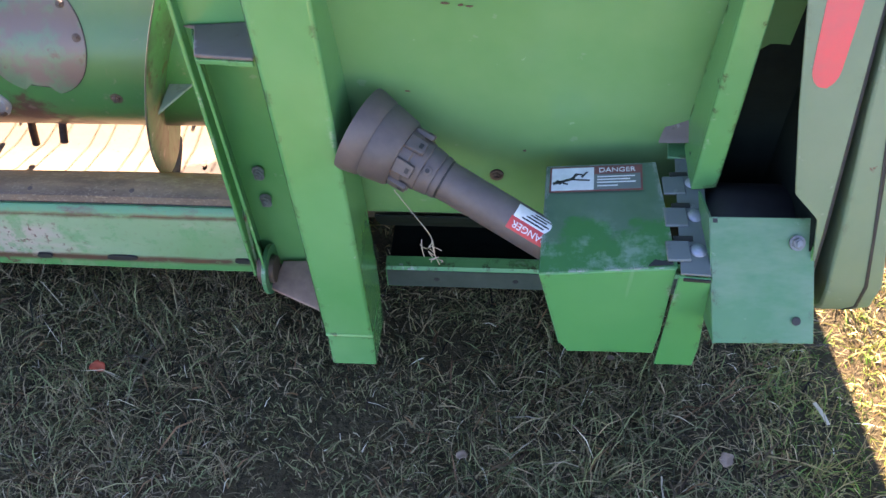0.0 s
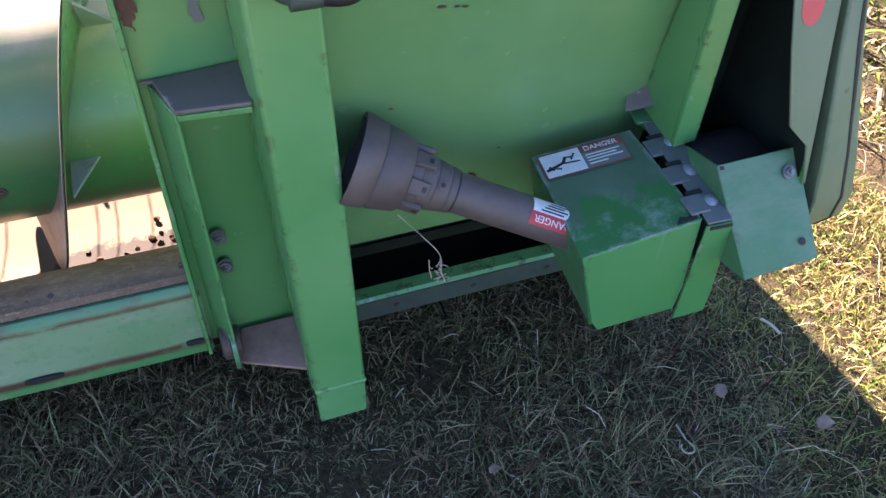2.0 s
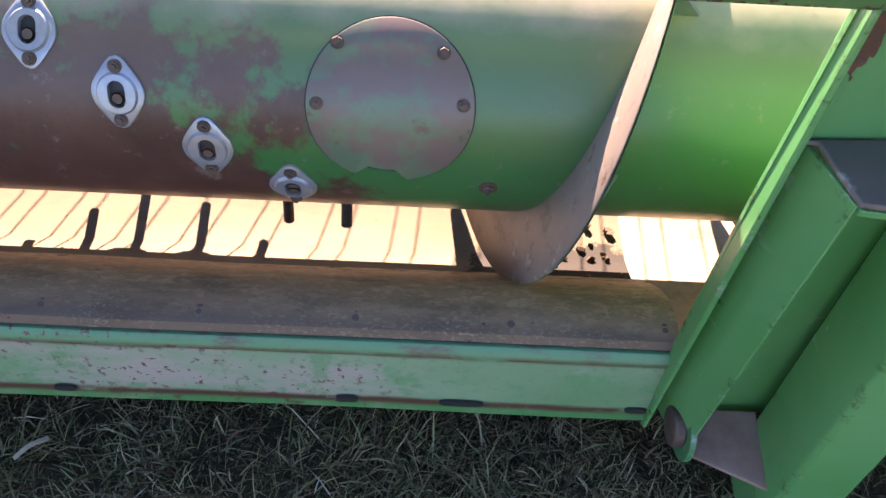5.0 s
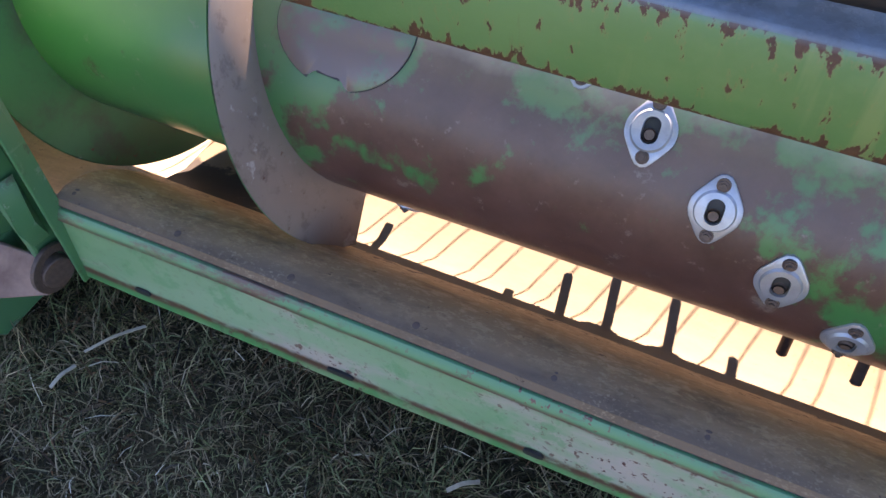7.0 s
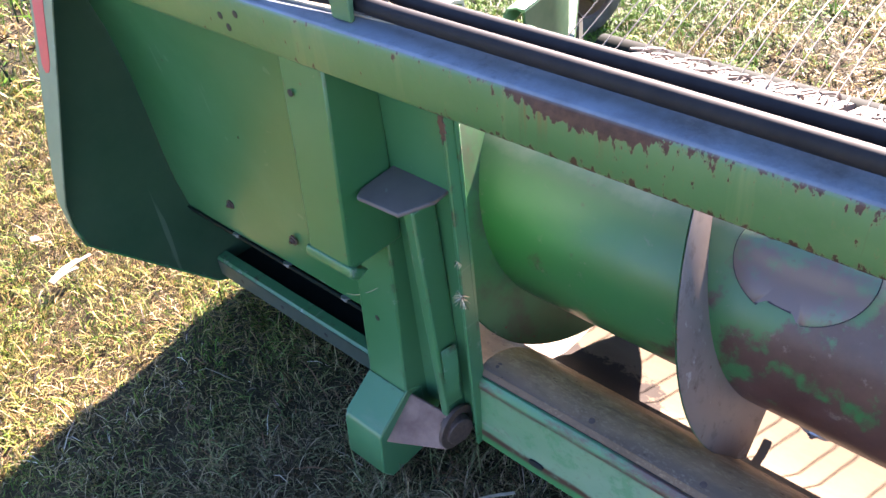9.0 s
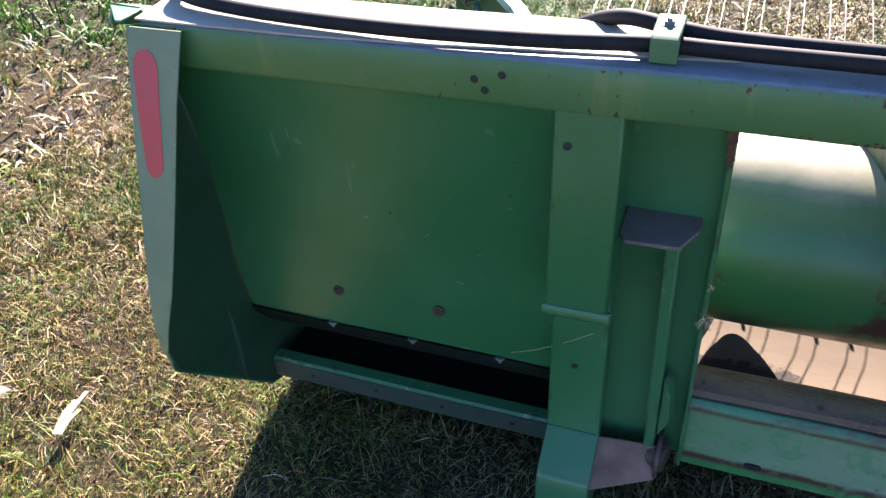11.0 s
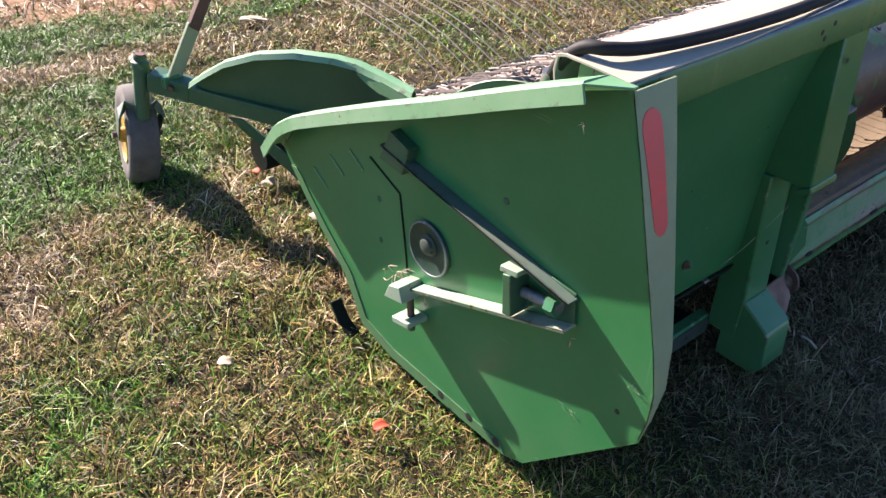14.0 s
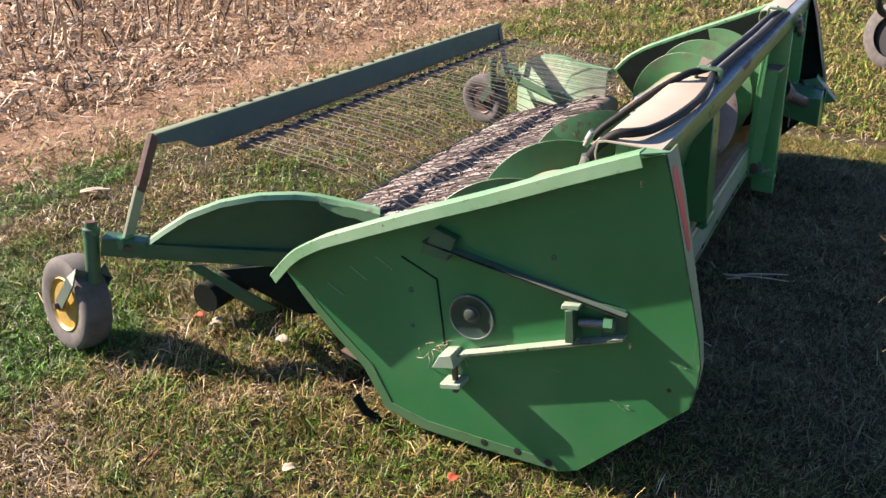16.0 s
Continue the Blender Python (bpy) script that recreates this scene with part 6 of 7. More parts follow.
tine_kinds = []
for k in range(6):
    tb = B()
    tine_shape(tb, Vector((0, 0, 0)))
    me = bpy.data.meshes.new("tine")
    bmesh.ops.recalc_face_normals(tb, faces=tb.faces)
    tb.to_mesh(me)
    tb.free()
    me.materials.append(m_tine)
    tine_kinds.append(me)
bw = (BX1 - BX0) / NB
for b in range(NB):
    x0 = BX0 + bw * b
    belt = part("belt", prism_x(B(), belt_yz, x0 + 0.012, x0 + bw - 0.012), m_belt, pickup, "dusty tan pickup belt")
    rest = B()
    for r in range(8):
        s = 0.13 + 0.86 * r / 7
        c0 = Vector((0, P1.x + (P2.x - P1.x) * s + bn.x * (R1 + (R2 - R1) * s), P1.y + (P2.y - P1.y) * s + bn.y * (R1 + (R2 - R1) * s)))
        for k in range(4):
            x = x0 + 0.03 + (bw - 0.06) * (k + 0.5 * (r % 2)) / 3.6
            for e in (-0.010, 0.010):
                p0 = c0 + Vector((x + e, 0, -0.003))
                if b < 3:
                    place("tine", random.choice(tine_kinds), Matrix.Translation(p0), belt)
                else:
                    tine_shape(rest, p0)
    if b < 3:
        rest.free()
    else:
        tagged(part("tine", rest, m_tine, belt, "dark rubber tines"), kind="stuff")
part("rear_roller", rod(B(), (0.33, P1.x, P1.y), (2.90, P1.x, P1.y), R1 - 0.012, 20), m_steel, pickup, "steel roller")
part("front_roller", rod(B(), (0.14, P2.x + 0.06, P2.y - 0.015), (2.90, P2.x + 0.06, P2.y - 0.015), 0.055, 20), m_under, pickup, "dark front roller")
part("transfer_sheet", sheet_x(B(), [(0.93, 0.205), (0.97, 0.22), (1.02, 0.25)], 0.0, 3.30, 0.003, 1), m_floor, pickup)


def side_hood(s, ox, low):
    """The shield at a pickup's end: an upright sheet with a rolled top edge; s = 1 keeps it, -1 mirrors it about ox."""
    f = lambda x, y, z: (ox + s * x, y, z)
    plan = [(-0.02, 1.71, 0.402, 0.335), (0.005, 1.66, 0.442, 0.325), (0.05, 1.60, 0.488, 0.315), (0.11, 1.51, 0.528, 0.300), (0.18, 1.41, 0.548, 0.285), (0.25, 1.31, 0.548, 0.27), (0.288, 1.25, 0.540, 0.26), (0.306, 1.14, 0.532, 0.24), (0.314, 1.03, 0.526, 0.24)]
    def skin(section):
        bm = B()
        rows = [[bm.verts.new(f(x + dx, y + dy, z)) for dx, dy, z in section(zt, zb - low)] for x, y, zt, zb in plan]
        m = len(rows[0])
        for a, b in zip(rows, rows[1:]):
            for i in range(m):
                bm.faces.new((a[i], a[(i + 1) % m], b[(i + 1) % m], b[i]))
        bm.faces.new(rows[0])
        bm.faces.new(rows[-1][::-1])
        return bm
    # Same green, painted dark on the shaded shield and pale on the sunlit one.
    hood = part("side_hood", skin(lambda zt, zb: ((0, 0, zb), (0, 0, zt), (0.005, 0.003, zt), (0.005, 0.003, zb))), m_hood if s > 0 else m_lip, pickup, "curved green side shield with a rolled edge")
    # Sunlight on the rolled edge is put into its pale paint.
    part("rolled_edge", skin(lambda zt, zb: ((0.005, 0.003, zt - 0.004), (0.003, 0.002, zt + 0.006), (-0.012, -0.012, zt + 0.013), (-0.032, -0.026, zt + 0.011), (-0.040, -0.031, zt - 0.004), (-0.034, -0.027, zt - 0.003), (-0.030, -0.025, zt + 0.006), (-0.012, -0.010, zt + 0.007), (-0.001, 0, zt - 0.004))), m_rim2, hood, "rolled top edge, painted pale for the sun on it")
    part("arm", pipe(B(), [f(-0.03, 1.745, 0.362), f(0.06, 1.60, 0.345), f(0.30, 1.22, 0.31)], 0, 4, 0, [(-0.028, -0.028), (0.028, -0.028), (0.028, 0.028), (-0.028, 0.028)]), m_hood, pickup, "square tube wheel arm", 0.004)
    part("arm_sleeve", pipe(B(), [f(-0.105, 1.845, 0.385), f(-0.02, 1.735, 0.362)], 0, 4, 0, [(-0.034, -0.031), (0.034, -0.031), (0.034, 0.031), (-0.034, 0.031)]), m_hood, pickup, "larger sleeve at the arm's end", 0.004)
    part("hood_stay", prism(B(), [f(0.034, 1.628, 0.296), f(0.062, 1.588, 0.296), f(0.205, 1.385, 0.115), f(0.168, 1.437, 0.100)], (0.007 * s, 0.005, 0)), m_hood, pickup, "slanted green stay under the side shield", 0.002)
    # Added dark plate where the ground lies in shadow under the shield.
    part("belly", prism(B(), [f(0.12, 1.56, 0.26), f(0.34, 1.24, 0.28), f(0.35, 1.14, 0.10), f(0.27, 1.34, 0.075)], (0.01 * s, 0.006, 0)), m_under, pickup, "added near-black plate for the shade under the side shield")
    lip = [f(0.252, 1.225, 0.540), f(0.266, 1.12, 0.533), f(0.274, 1.00, 0.526), f(0.272, 1.00, 0.494), f(0.270, 1.035, 0.486), f(0.266, 1.09, 0.497), f(0.262, 1.13, 0.496), f(0.257, 1.18, 0.508), f(0.252, 1.215, 0.522)]
    part("rolled_end", prism(B(), lip, (0.003 * s, 0, 0)), m_rim2, hood, "wider bent end of the rolled edge")
    part("pivot_bolt", rod(B(), f(-0.062, 1.775, 0.378), f(-0.090, 1.752, 0.378), 0.011, 8), m_bolt, pickup, "rusty bolt through the sleeve")
    return hood


side_hood(1, 0.0, 0.0)
side_hood(-1, 3.12, 0.19)


def gauge_wheel(centre, post, s):
    """A small rubber caster wheel with its fork; it is turned a little off the line of travel."""
    c = Vector(centre)
    up = Vector((0.13 * s, 0, 1)).normalized()
    ax = Vector((0.974, -0.225, 0))
    ax = (ax - up * ax.dot(up)).normalized()
    prof = [(q * 1.04, r * 1.06) for q, r in ((-0.036, 0.080), (-0.043, 0.098), (-0.048, 0.122), (-0.047, 0.144), (-0.040, 0.154), (-0.018, 0.158), (0.018, 0.158), (0.040, 0.154), (0.047, 0.144), (0.048, 0.122), (0.043, 0.098), (0.036, 0.080))]
    wheel = part("wheel", lathe(B(), c - ax * 0.5, c + ax * 0.5, [(0.5 + o, r) for o, r in prof], 40, False), m_tyre, pickup, "dusty smooth rubber gauge wheel")
    part("rim", lathe(B(), c - ax * 0.5 * s, c + ax * 0.5 * s, [(0.46, 0.098), (0.452, 0.093), (0.47, 0.072), (0.485, 0.060), (0.475, 0.028), (0.44, 0.024), (0.495, 0.024), (0.495, 0.096)], 32), m_rim, wheel, "yellow painted steel rim")
    part("inner_rim", lathe(B(), c - ax * 0.5 * s, c + ax * 0.5 * s, [(0.497, 0.088), (0.497, 0.024), (0.56, 0.024), (0.525, 0.028), (0.515, 0.060), (0.53, 0.072), (0.548, 0.088), (0.54, 0.092)], 32), m_bolt, wheel, "grimy inner side of the rim")
    p = Vector(post)
    part("pivot_post", lathe(B(), p - up * 0.03, p + up * 0.178, [(0, 0.024), (0.80, 0.024), (0.80, 0.028), (0.9, 0.028), (0.92, 0.020), (1, 0.020)], 20), m_hood, wheel, "upright pivot post with a bolt head")
    part("post_cap", lathe(B(), p + up * 0.176, p + up * 0.182, [(0, 0.017), (1, 0.017)], 16), m_rustbar, wheel, "rusty top of the pivot")
    along_f = up.cross(ax)
    for q in (-1, 1):
        hub = c + ax * 0.062 * q
        k = c + ax * 0.068 * q - along_f * 0.105 + up * 0.118
        root = p - up * 0.012 + ax * 0.004 * q
        crown = k + up * 0.026 - ax * 0.022 * q + along_f * 0.004
        path = [root, crown, k, k + (hub - k) * 0.5, hub]
        bm = B()
        rows = []
        for n, pt in enumerate(path):
            d = (path[min(n + 1, 4)] - path[max(n - 1, 0)]).normalized()
            side = (along_f * 0.6 - up * 0.8) if n < 2 else ax.cross(d) * -q
            side = (side - d * side.dot(d)).normalized() * 0.022
            thick = d.cross(side).normalized() * 0.003
            rows.append([bm.verts.new(pt + v) for v in (side + thick, side - thick, -side - thick, -side + thick)])
        for a, b in zip(rows, rows[1:]):
            for n in range(4):
                bm.faces.new((a[n], a[(n + 1) % 4], b[(n + 1) % 4], b[n]))
        bm.faces.new(rows[0])
        bm.faces.new(rows[-1][::-1])
        part("fork", bm, m_slate, wheel, "flat bar fork bent over the tyre", 0.002)
        part("axle_bolt", rod(B(), hub + ax * 0.018 * q, c, 0.011, 10), m_bolt, wheel)
    return wheel


gauge_wheel((-0.140, 1.985, 0.147), (-0.146, 1.866, 0.285), 1)
gauge_wheel((3.235, 1.985, 0.158), (3.14, 1.89, 0.285), -1)
# wind guard
# Face painted dark for its shade, lip pale for the sun on it.
wind = part("wind_guard", sheet_x(B(), [(1.811, 0.7005), (1.811, 0.592), (1.822, 0.584)], 0.42, 3.02, 0.004, 1), m_wind, pickup, "slate-green wind guard beam")
part("guard_end", prism(B(), [(0.152, 1.811, 0.7005), (0.42, 1.811, 0.7005), (0.42, 1.811, 0.592), (0.35, 1.811, 0.600), (0.26, 1.811, 0.650), (0.152, 1.811, 0.665)], (0, 0.004, 0)), m_wind, wind, "tapered end of the beam")
part("guard_lip", sheet_x(B(), [(1.850, 0.700), (1.813, 0.7035), (1.809, 0.7015)], 0.152, 3.02, 0.003, 1), m_pale, wind, "upper lip, in pale paint for the sun on it")
part("lift_arm", pipe(B(), [(-0.065, 1.775, 0.395), (0.038, 1.797, 0.545)], 0, 4, 0, [(-0.006, -0.024), (0.006, -0.024), (0.006, 0.024), (-0.006, 0.024)]), m_pale, wind, "faded green lower half of the lift arm", 0.002)
part("lift_arm", pipe(B(), [(0.030, 1.795, 0.535), (0.145, 1.820, 0.697)], 0, 4, 0, [(-0.010, -0.021), (0.010, -0.021), (0.010, 0.021), (-0.010, 0.021)]), m_rustbar, wind, "rust-brown upper half of the lift arm", 0.002)
part("lift_arm", pipe(B(), [(3.08, 1.775, 0.395), (3.02, 1.820, 0.697)], 0, 4, 0, [(-0.008, -0.022), (0.008, -0.022), (0.008, 0.022), (-0.008, 0.022)]), m_wind, wind, "", 0.002)
part("arm_foot", box(B(), -0.100, -0.045, 1.765, 1.80, 0.375, 0.412), m_green, wind, "", 0.004)
RODS = 26
for i in range(RODS):
    for e in (-0.018, 0.018):
        x = 0.47 + i * 0.1 + e
        # the rods over the first half of the belts have sagged, those beyond still stand straight
        bent = 1.0 - min(1.0, max(0.0, (x - 1.78) / 0.24))
        sag = 0.06 + 0.26 * bent
        tip = 0.80 + 0.20 * min(1.0, max(0.0, (x - 2.3) / 0.4))
        at = lambda y: (x, y, 0.606 - sag * max(0.0, 1.32 - y) - 0.15 * sag * (1.70 - max(y, 1.32)))
        bm = B()
        pipe(bm, [(x, 1.824, 0.590), (x, 1.78, 0.604), (x, 1.70, 0.612), at(1.45), at(1.25), at(1.05), at(tip)], 0.0017, 6, 4)
        part("rod", bm, m_palerod, wind, "thin curved steel wind guard rod" if i == 0 and e < 0 else "")
    place("stud", hex_bolt, facing((0.47 + i * 0.1, 1.835, 0.702), (0, 0, 1)), wind)
part("rod_bar", box(B(), 0.43, 3.02, 1.674, 1.702, 0.590, 0.608), m_shaft, wind, "dull brown bar tying the rods together", 0.002)
clip_me = bpy.data.meshes.new("rod_clip")
cb = B()
box(cb, -0.006, 0.006, -0.014, 0.013, -0.006, 0.004)
cb.to_mesh(clip_me)
cb.free()
clip_me.materials.append(m_black)
for i in range(RODS):
    place("rod_clip", clip_me, Matrix.Translation((0.50 + i * 0.1, 1.688, 0.614)), wind, "dark clip on the bar")

STALKS = [((1.489, 0.063), (1.62, -0.167), 0.005), ((1.489, 0.060), (1.551, -0.175), 0.005), ((0.868, 0.083), (0.934, 0.170), 0.0042), ((1.483, 0.005), (1.448, 0.053), 0.0048),
          ((1.490, 0.004), (1.490, 0.076), 0.0052), ((1.546, 0.118), (1.587, 0.151), 0.005), ((-0.449, -0.079), (-0.471, 0.05), 0.008),
          ((3.491, -0.005), (3.505, -0.05), 0.005), ((0.862, 0.003), (0.874, 0.054), 0.005), ((0.85, 3.15), (0.95, 3.05), 0.014), ((0.135, 1.64), (0.15, 1.60), 0.016)]
LEAVES = [(-0.213, 0.476, 0.045, 1), (2.135, 0.002, 0.032, 1), (3.317, -0.135, 0.030, 2), (3.458, -0.252, 0.034, 2), (2.857, -0.148, 0.022, 2),
          (-0.666, -0.02, 0.035, 2), (-0.34, -0.30, 0.05, 1), (0.157, 1.335, 0.05, 0), (0.22, 2.92, 0.06, 0), (0.137, 1.70, 0.05, 1), (-0.393, 0.892, 0.04, 0)]


# ---- what grows and lies on the ground ----
rng = np.random.default_rng(7)


def heights(x, y):
    return np.array([ground_height(a, b) for a, b in zip(x.tolist(), y.tolist())])


def blades(name, zones, material, label, category, each=1, far=False):
    """Thousands of bent blades as one mesh. Zones: x0, x1, y0, y1, count, length, width, lean."""
    cs, fs, total = [], [], 0
    for x0, x1, y0, y1, count, length, width, lean in zones:
        tufts = count // each
        cx, cy = rng.uniform(x0, x1, tufts), rng.uniform(y0, y1, tufts)
        pairs = list(zip(cx.tolist(), cy.tolist()))
        keep = np.array([noise.noise((a * 6, b * 6, 1)) + 0.6 * noise.noise((a * 19, b * 19, 5)) for a, b in pairs]) + rng.uniform(-0.5, 0.7, tufts) > -0.35
        cx, cy = cx[keep], cy[keep]
        pairs = list(zip(cx.tolist(), cy.tolist()))
        tufts = len(cx)
        flow = np.array([noise.noise((a * 1.5, b * 1.5, 9)) for a, b in pairs]) * 3.0 + rng.normal(0, 1.5, tufts)
        size = (1 + 0.6 * np.array([noise.noise((a * 2.1, b * 2.1, 4)) for a, b in pairs])) * rng.gamma(9.0, 1 / 9.0, tufts)
        tip = lean + rng.normal(0, 16, tufts)
        own = lambda v: np.repeat(v, each)
        n = tufts * each
        spread = (0.004 + 0.35 * length) * (0.8 if each > 1 else 0)
        x, y = own(cx) + rng.normal(0, spread, n), own(cy) + rng.normal(0, spread, n)
        z = heights(x, y) if not far else np.full(n, -0.012)
        h = own(flow) + rng.normal(0, 1.3, n)
        L = length * own(size) * rng.gamma(7.0, 1 / 7.0, n).clip(0.35, 2.0)
        W = width * rng.uniform(0.6, 1.4, n)
        e = np.radians((own(tip) + rng.normal(0, 20, n)).clip(2, 85))
        dx, dy = np.cos(h), np.sin(h)
        mx, mz = L * 0.55 * np.cos(e), L * 0.55 * np.sin(e)
        e2 = e - np.radians(rng.uniform(15, 65, n))
        tx, tz = mx + L * 0.45 * np.cos(e2), mz + L * 0.45 * np.sin(e2)
        roll = rng.uniform(-0.7, 0.7, n)
        wx, wy, wz = -dy * np.cos(roll) * W / 2, dx * np.cos(roll) * W / 2, np.sin(roll) * W / 2
        v = np.empty((n, 5, 3))
        low = z - 0.004
        v[:, 0] = np.c_[x - wx, y - wy, low - wz]
        v[:, 1] = np.c_[x + wx, y + wy, low + wz]
        v[:, 2] = np.c_[x + dx * mx - wx * 0.8, y + dy * mx - wy * 0.8, low + mz - wz * 0.8]
        v[:, 3] = np.c_[x + dx * mx + wx * 0.8, y + dy * mx + wy * 0.8, low + mz + wz * 0.8]
        v[:, 4] = np.c_[x + dx * tx, y + dy * tx, np.maximum(low + tz, z + 0.001)]
        cs.append(v.reshape(-1, 3))
        i = np.arange(n)[:, None] * 5 + total
        fs.append((i + np.array([0, 1, 3]), i + np.array([0, 3, 2]), i + np.array([2, 3, 4])))
        total += n * 5
    co = np.concatenate(cs)
    tri = np.concatenate([np.stack(f, 1).reshape(-1, 3) for f in fs])
    me = bpy.data.meshes.new(name)
    me.vertices.add(len(co))
    me.vertices.foreach_set("co", co.ravel())
    me.loops.add(tri.size)
    me.loops.foreach_set("vertex_index", tri.ravel().astype(np.int32))
    me.polygons.add(len(tri))
    me.polygons.foreach_set("loop_start", np.arange(0, tri.size, 3, dtype=np.int32))
    me.update(calc_edges=True)
    me.materials.append(material)
    return tagged(new(name, me), label, category, kind="stuff")


blades("grass", [
    (-1.0, 4.0, -0.7, 0.42, 275000, 0.037, 0.0022, 26),
    (-1.45, 0.5, 0.42, 3.75, 340000, 0.043, 0.0029, 20),
    (-2.3, -1.0, -0.8, 0.45, 36000, 0.045, 0.0032, 34),
], m_grass, "matted autumn grass, part green and part dry", "grass", 10)
blades("grass", [
    (0.5, 4.2, 0.42, 3.6, 150000, 0.040, 0.0042, 20),
    (4.2, 9.5, -2.2, 3.6, 95000, 0.065, 0.0085, 30),
    (-1.5, 9.0, 3.5, 4.1, 12000, 0.06, 0.0065, 20),
    (9.5, 16.0, -2.6, 3.8, 26000, 0.10, 0.017, 30),
    (-4.5, -1.4, -1.2, 3.5, 30000, 0.08, 0.010, 30),
    (-4.0, 6.0, -3.6, -0.6, 46000, 0.08, 0.012, 28),
    (-14.0, -4.0, -5.0, 3.6, 26000, 0.14, 0.030, 25),
    (-14.0, 16.0, -14.0, -3.4, 60000, 0.16, 0.040, 25),
    (6.0, 16.0, -3.6, -2.0, 12000, 0.12, 0.022, 25),
], m_grass, "shorter worn grass farther from the machine", "grass", 3)
blades("thatch", [
    (-1.0, 4.0, -0.7, 0.42, 26000, 0.045, 0.0034, 6),
    (-1.45, 0.5, 0.42, 3.5, 52000, 0.048, 0.0038, 9),
    (0.5, 4.2, 0.42, 3.6, 16000, 0.05, 0.005, 6),
], m_thatch, "flattened brown dead grass between the tufts", "grass")
blades("dry_straw_litter", [
    (-1.7, 4.3, -1.0, 0.6, 14000, 0.045, 0.0020, 18),
    (-2.8, 0.6, 0.5, 3.4, 6000, 0.050, 0.0028, 16),
    (0.5, 9.0, 0.5, 3.8, 6000, 0.07, 0.006, 6),
    (4.0, 9.0, -2.4, 0.6, 2600, 0.07, 0.006, 6),
], m_straw, "pale bits of straw scattered over the grass", "straw")
blades("corn_residue", [
    (-2.0, 9.0, 3.6, 5.2, 24000, 0.10, 0.007, 5),
    (-1.0, 14.0, 4.5, 9.0, 62000, 0.12, 0.018, 8),
    (3.0, 22.0, 9.0, 16.0, 15000, 0.26, 0.045, 12),
    (9.0, 22.0, 3.6, 9.0, 14000, 0.22, 0.032, 10),
], m_husk, "pale corn husks and leaves covering the harvested field", "crop residue")

bm = B()
for k in range(420):
    row = k % 7
    x, y = random.uniform(2.0, 13.0), 6.3 + 0.75 * row + random.uniform(-0.12, 0.12)
    z, hgt = -0.02, random.uniform(0.12, 0.42)
    lean = Vector((random.uniform(-0.35, 0.35), random.uniform(-0.35, 0.35), 1)) * hgt
    p0 = Vector((x, y, z))
    pipe(bm, [p0, p0 + lean * 0.5, p0 + lean + Vector((random.uniform(-0.03, 0.03), 0, 0))], random.uniform(0.008, 0.013), 6, 2)
tagged(part("corn_stubble", bm, m_husk, None), "dry broken corn stalks still standing in rows", "corn stubble", kind="stuff")


def stalk(p0, p1, r, name="corn_stalk", label="pale split piece of corn stalk on the grass"):
    """A split dry stalk: a bent strip with frayed ends."""
    p0, p1 = Vector(p0), Vector(p1)
    d = (p1 - p0)
    s = Vector((-d.y, d.x, 0)).normalized()
    bm = B()
    for o, q in (((0.0, 1.0),) if r < 0.0055 else ((0.0, 1.0), (0.9, 0.75), (-0.8, 0.6))):
        a = p0 + s * r * o
        b = p0 + d * q + s * r * o * 1.4 + Vector((0, 0, 0.004 * o))
        mid = (a + b) / 2 + Vector((0, 0, 0.006)) + s * random.uniform(-0.0025, 0.0025)
        pipe(bm, [a, mid, b], 0, 4, 5, [(-r * 0.7, -r * 0.25), (r * 0.7, -r * 0.25), (r * 0.6, r * 0.25), (-r * 0.6, r * 0.25)])
    return tagged(part(name, bm, m_stalk, None), label, "corn stalk", "loose stalk pieces")


for a, b, r in STALKS:
    stalk((*a, 0.022), (*b, 0.024), r)


def leaf(x, y, size, turn, material, label):
    bm = B()
    rows = []
    for i in range(7):
        t = i / 6
        w = size * 0.42 * math.sin(math.pi * min(t * 0.95 + 0.03, 1)) ** 0.8 * (1 + 0.25 * math.sin(9 * t))
        z = 0.016 + size * 0.18 * math.sin(2.5 * t)
        rows.append([bm.verts.new((size * (t - 0.5), k * w, z + abs(k) * w * 0.35)) for k in (-1, -0.5, 0, 0.5, 1)])
    for a, b in zip(rows, rows[1:]):
        for k in range(4):
            bm.faces.new((a[k], a[k + 1], b[k + 1], b[k]))
    ob = part("leaf", bm, material, None)
    ob.matrix_basis = pose(x, y, 0.012, random.uniform(-12, 12), random.uniform(-12, 12), turn)
    sol = ob.modifiers.new("thick", "SOLIDIFY")
    sol.thickness = 0.0008
    return tagged(ob, label, "leaf", "fallen leaves")


bm = B()
pipe(bm, [(3.188, -0.207, 0.032), (3.179, -0.215, 0.040), (3.181, -0.228, 0.042), (3.195, -0.230, 0.042), (3.201, -0.220, 0.040), (3.198, -0.202, 0.036), (3.201, -0.167, 0.028)], 0.0017, 6, 5)
tagged(part("husk_curl", bm, m_stalk, None), "white curled strip of dry husk on the shaded grass", "husk")

for x, y, s, tint in LEAVES:
    leaf(x, y, s, random.uniform(0, 360), (m_stalk, m_leaf, m_brownleaf)[tint], ("dry pale leaf curled on the grass", "fallen orange-red leaf on the grass", "dull brown leaf curled in the shaded grass")[tint])

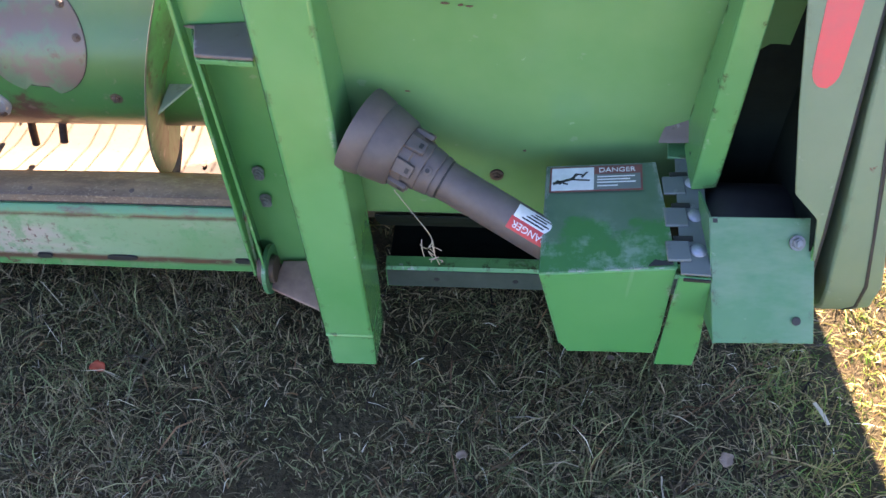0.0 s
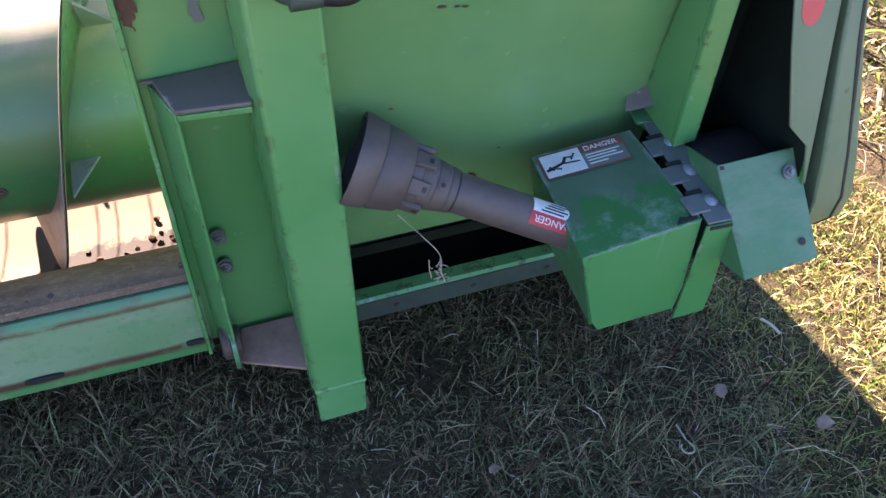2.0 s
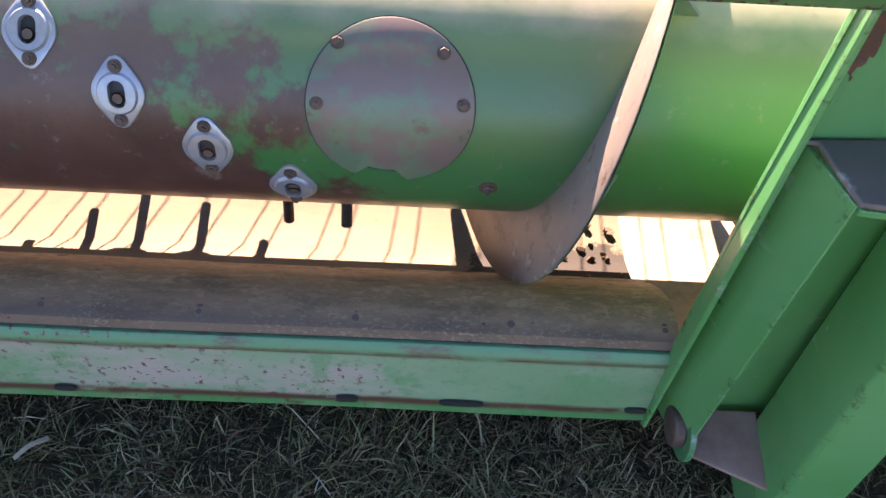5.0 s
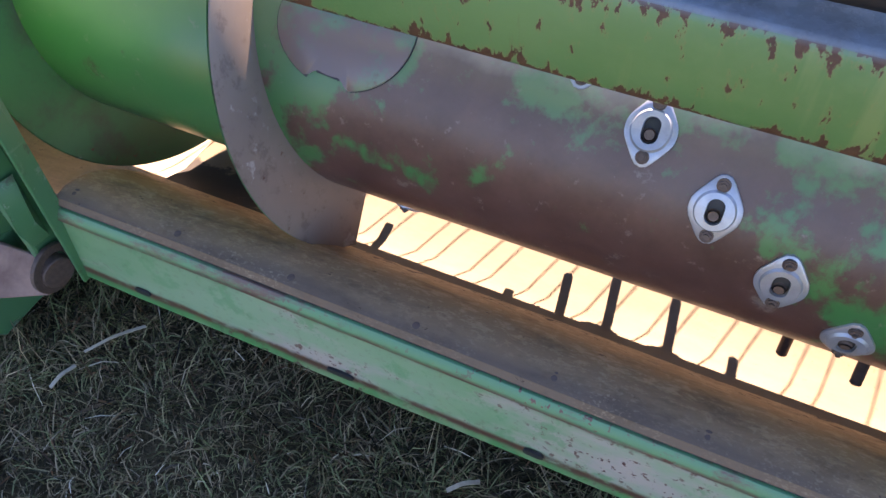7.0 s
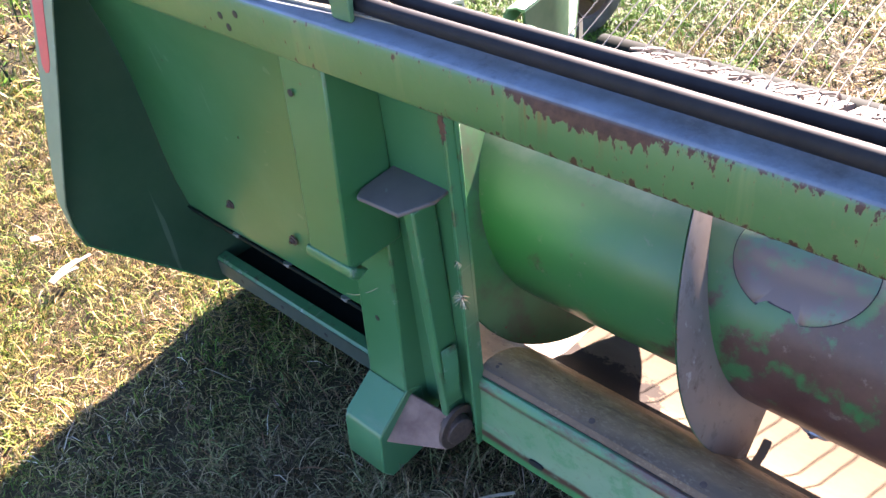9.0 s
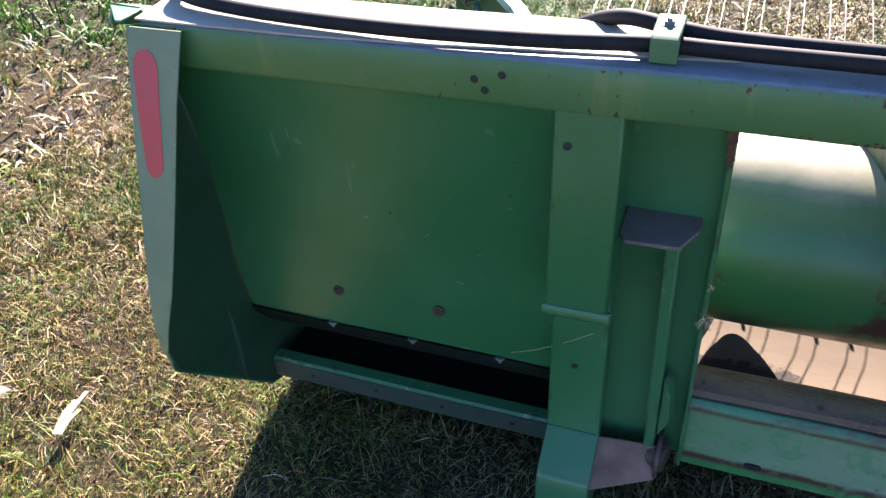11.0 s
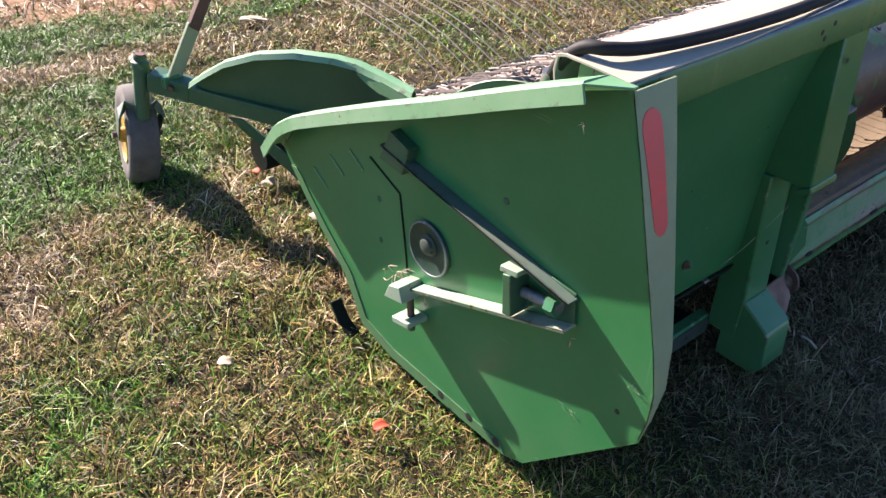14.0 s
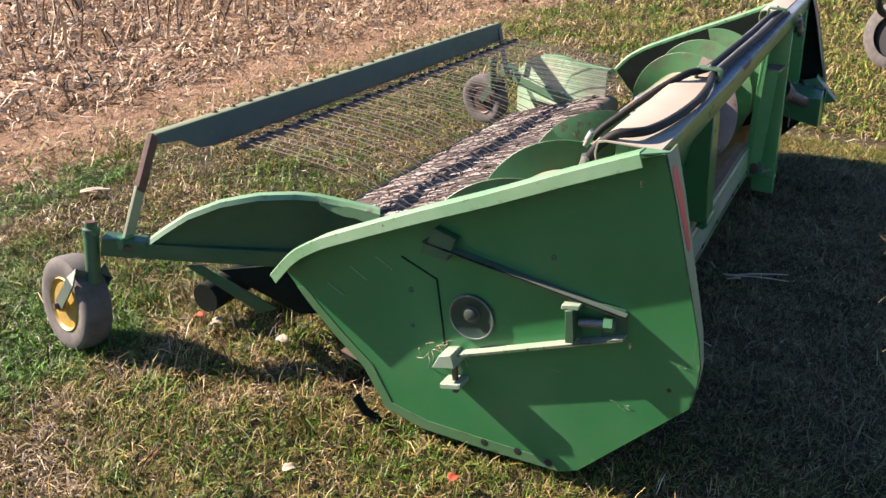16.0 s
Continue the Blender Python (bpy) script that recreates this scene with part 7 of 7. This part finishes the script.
# a parked implement's wheel beyond the header
impl = thing("implement_wheel", (6.55, 0.0, 0.0), "black implement wheel on a tube frame, parked on the grass", "wheel")
IX, IY = -0.36, 0.20
part("tyre", lathe(B(), (7.02 + IX, -0.62 + IY, 0.31), (7.20 + IX, -0.72 + IY, 0.31), [(0, 0.19), (0.0, 0.265), (0.12, 0.300), (0.27, 0.308), (0.29, 0.298), (0.33, 0.298), (0.35, 0.31), (0.48, 0.311), (0.50, 0.300), (0.54, 0.300), (0.56, 0.31), (0.70, 0.308), (0.72, 0.298), (0.76, 0.298), (0.78, 0.306), (0.9, 0.30), (1, 0.265), (1, 0.19)], 40, False), m_tyre, impl, "dusty black ribbed tyre")
part("rim", lathe(B(), (7.05 + IX, -0.635 + IY, 0.31), (7.17 + IX, -0.705 + IY, 0.31), [(0, 0.195), (0.3, 0.17), (0.3, 0.06), (0.7, 0.06), (0.7, 0.17), (1, 0.195)], 32), m_black, impl, "dark steel rim")
part("frame_tube", pipe(B(), [(6.68 + IX, -0.42 + IY, 0.80), (6.70 + IX, -0.44 + IY, 0.62), (6.82 + IX, -0.50 + IY, 0.52), (7.08 + IX, -0.62 + IY, 0.47), (7.11 + IX, -0.67 + IY, 0.33)], 0.03, 12, 6), m_black, impl, "bent black frame tube")
part("frame_bar", box(B(), 6.52 + IX, 7.7 + IX, -0.48 + IY, -0.38 + IY, 0.76, 0.84), m_black, impl, "black frame bar", 0.006)


def straw_tuft(p, size, count, seed):
    """Wisps of straw caught on a metal edge: thin bent strips that start together."""
    rnd = random.Random(seed)
    bm = B()
    p = Vector(p)
    for _ in range(count):
        a = p + Vector((rnd.uniform(-0.3, 0.3), rnd.uniform(-0.2, 0.1), rnd.uniform(-0.6, 0.6))) * size * 0.5
        way = Vector((rnd.uniform(-1, 1), rnd.uniform(-0.7, 0.1), rnd.uniform(-1, 1))).normalized()
        sag = Vector((rnd.uniform(-0.3, 0.3), -0.1, -0.5)) * size * 0.5
        wide = way.cross(Vector((0.3, 1, 0.2))).normalized() * 0.0008
        rows = []
        for u in (0, 0.35, 0.7, 1.0):
            q = a + way * size * u + sag * u * u
            w = wide * (1.1 - 0.7 * u)
            rows.append([bm.verts.new(q - w), bm.verts.new(q + w), bm.verts.new(q + way.cross(wide) * 0.8)])
        for r, s in zip(rows, rows[1:]):
            for k in range(3):
                bm.faces.new((r[k], r[(k + 1) % 3], s[(k + 1) % 3], s[k]))
    me = bpy.data.meshes.new("straw_tuft")
    bmesh.ops.recalc_face_normals(bm, faces=bm.faces)
    bm.to_mesh(me)
    bm.free()
    me.materials.append(m_straw)
    return tagged(new("straw_tuft", me), "wisps of pale dry straw caught on the green steel edge", "straw", "caught straw")


straw_tuft((0.874, 0.147, 0.515), 0.015, 40, 3)
straw_tuft((0.874, 0.147, 0.585), 0.008, 14, 4)
straw_tuft((-0.103, 0.096, 0.913), 0.010, 5, 6)
straw_tuft((-0.072, 0.084, 0.492), 0.012, 5, 7)
straw_tuft((-0.052, 0.675, 0.296), 0.012, 6, 9)


def web_on_panel(y, z, size, seed):
    """Dusty strands of an old web lying against the end panel."""
    rnd = random.Random(seed)
    bm = B()
    for _ in range(6):
        a = rnd.uniform(0, 6.28)
        p = Vector((-0.0435, y + rnd.uniform(-0.4, 0.4) * size, z + rnd.uniform(-0.3, 0.3) * size))
        d = Vector((0, math.cos(a), math.sin(a) * 0.6)) * size * rnd.uniform(0.4, 1.0)
        pipe(bm, [p, p + d * 0.5 + Vector((-0.002, 0, 0.006 * rnd.uniform(-1, 1))), p + d], 0.0002, 4, 3)
    return part("cobweb", bm, m_cob, pan_l, "dusty strands of an old cobweb")


web_on_panel(0.085, 0.290, 0.030, 11)
web_on_panel(-0.045, 0.450, 0.022, 13)
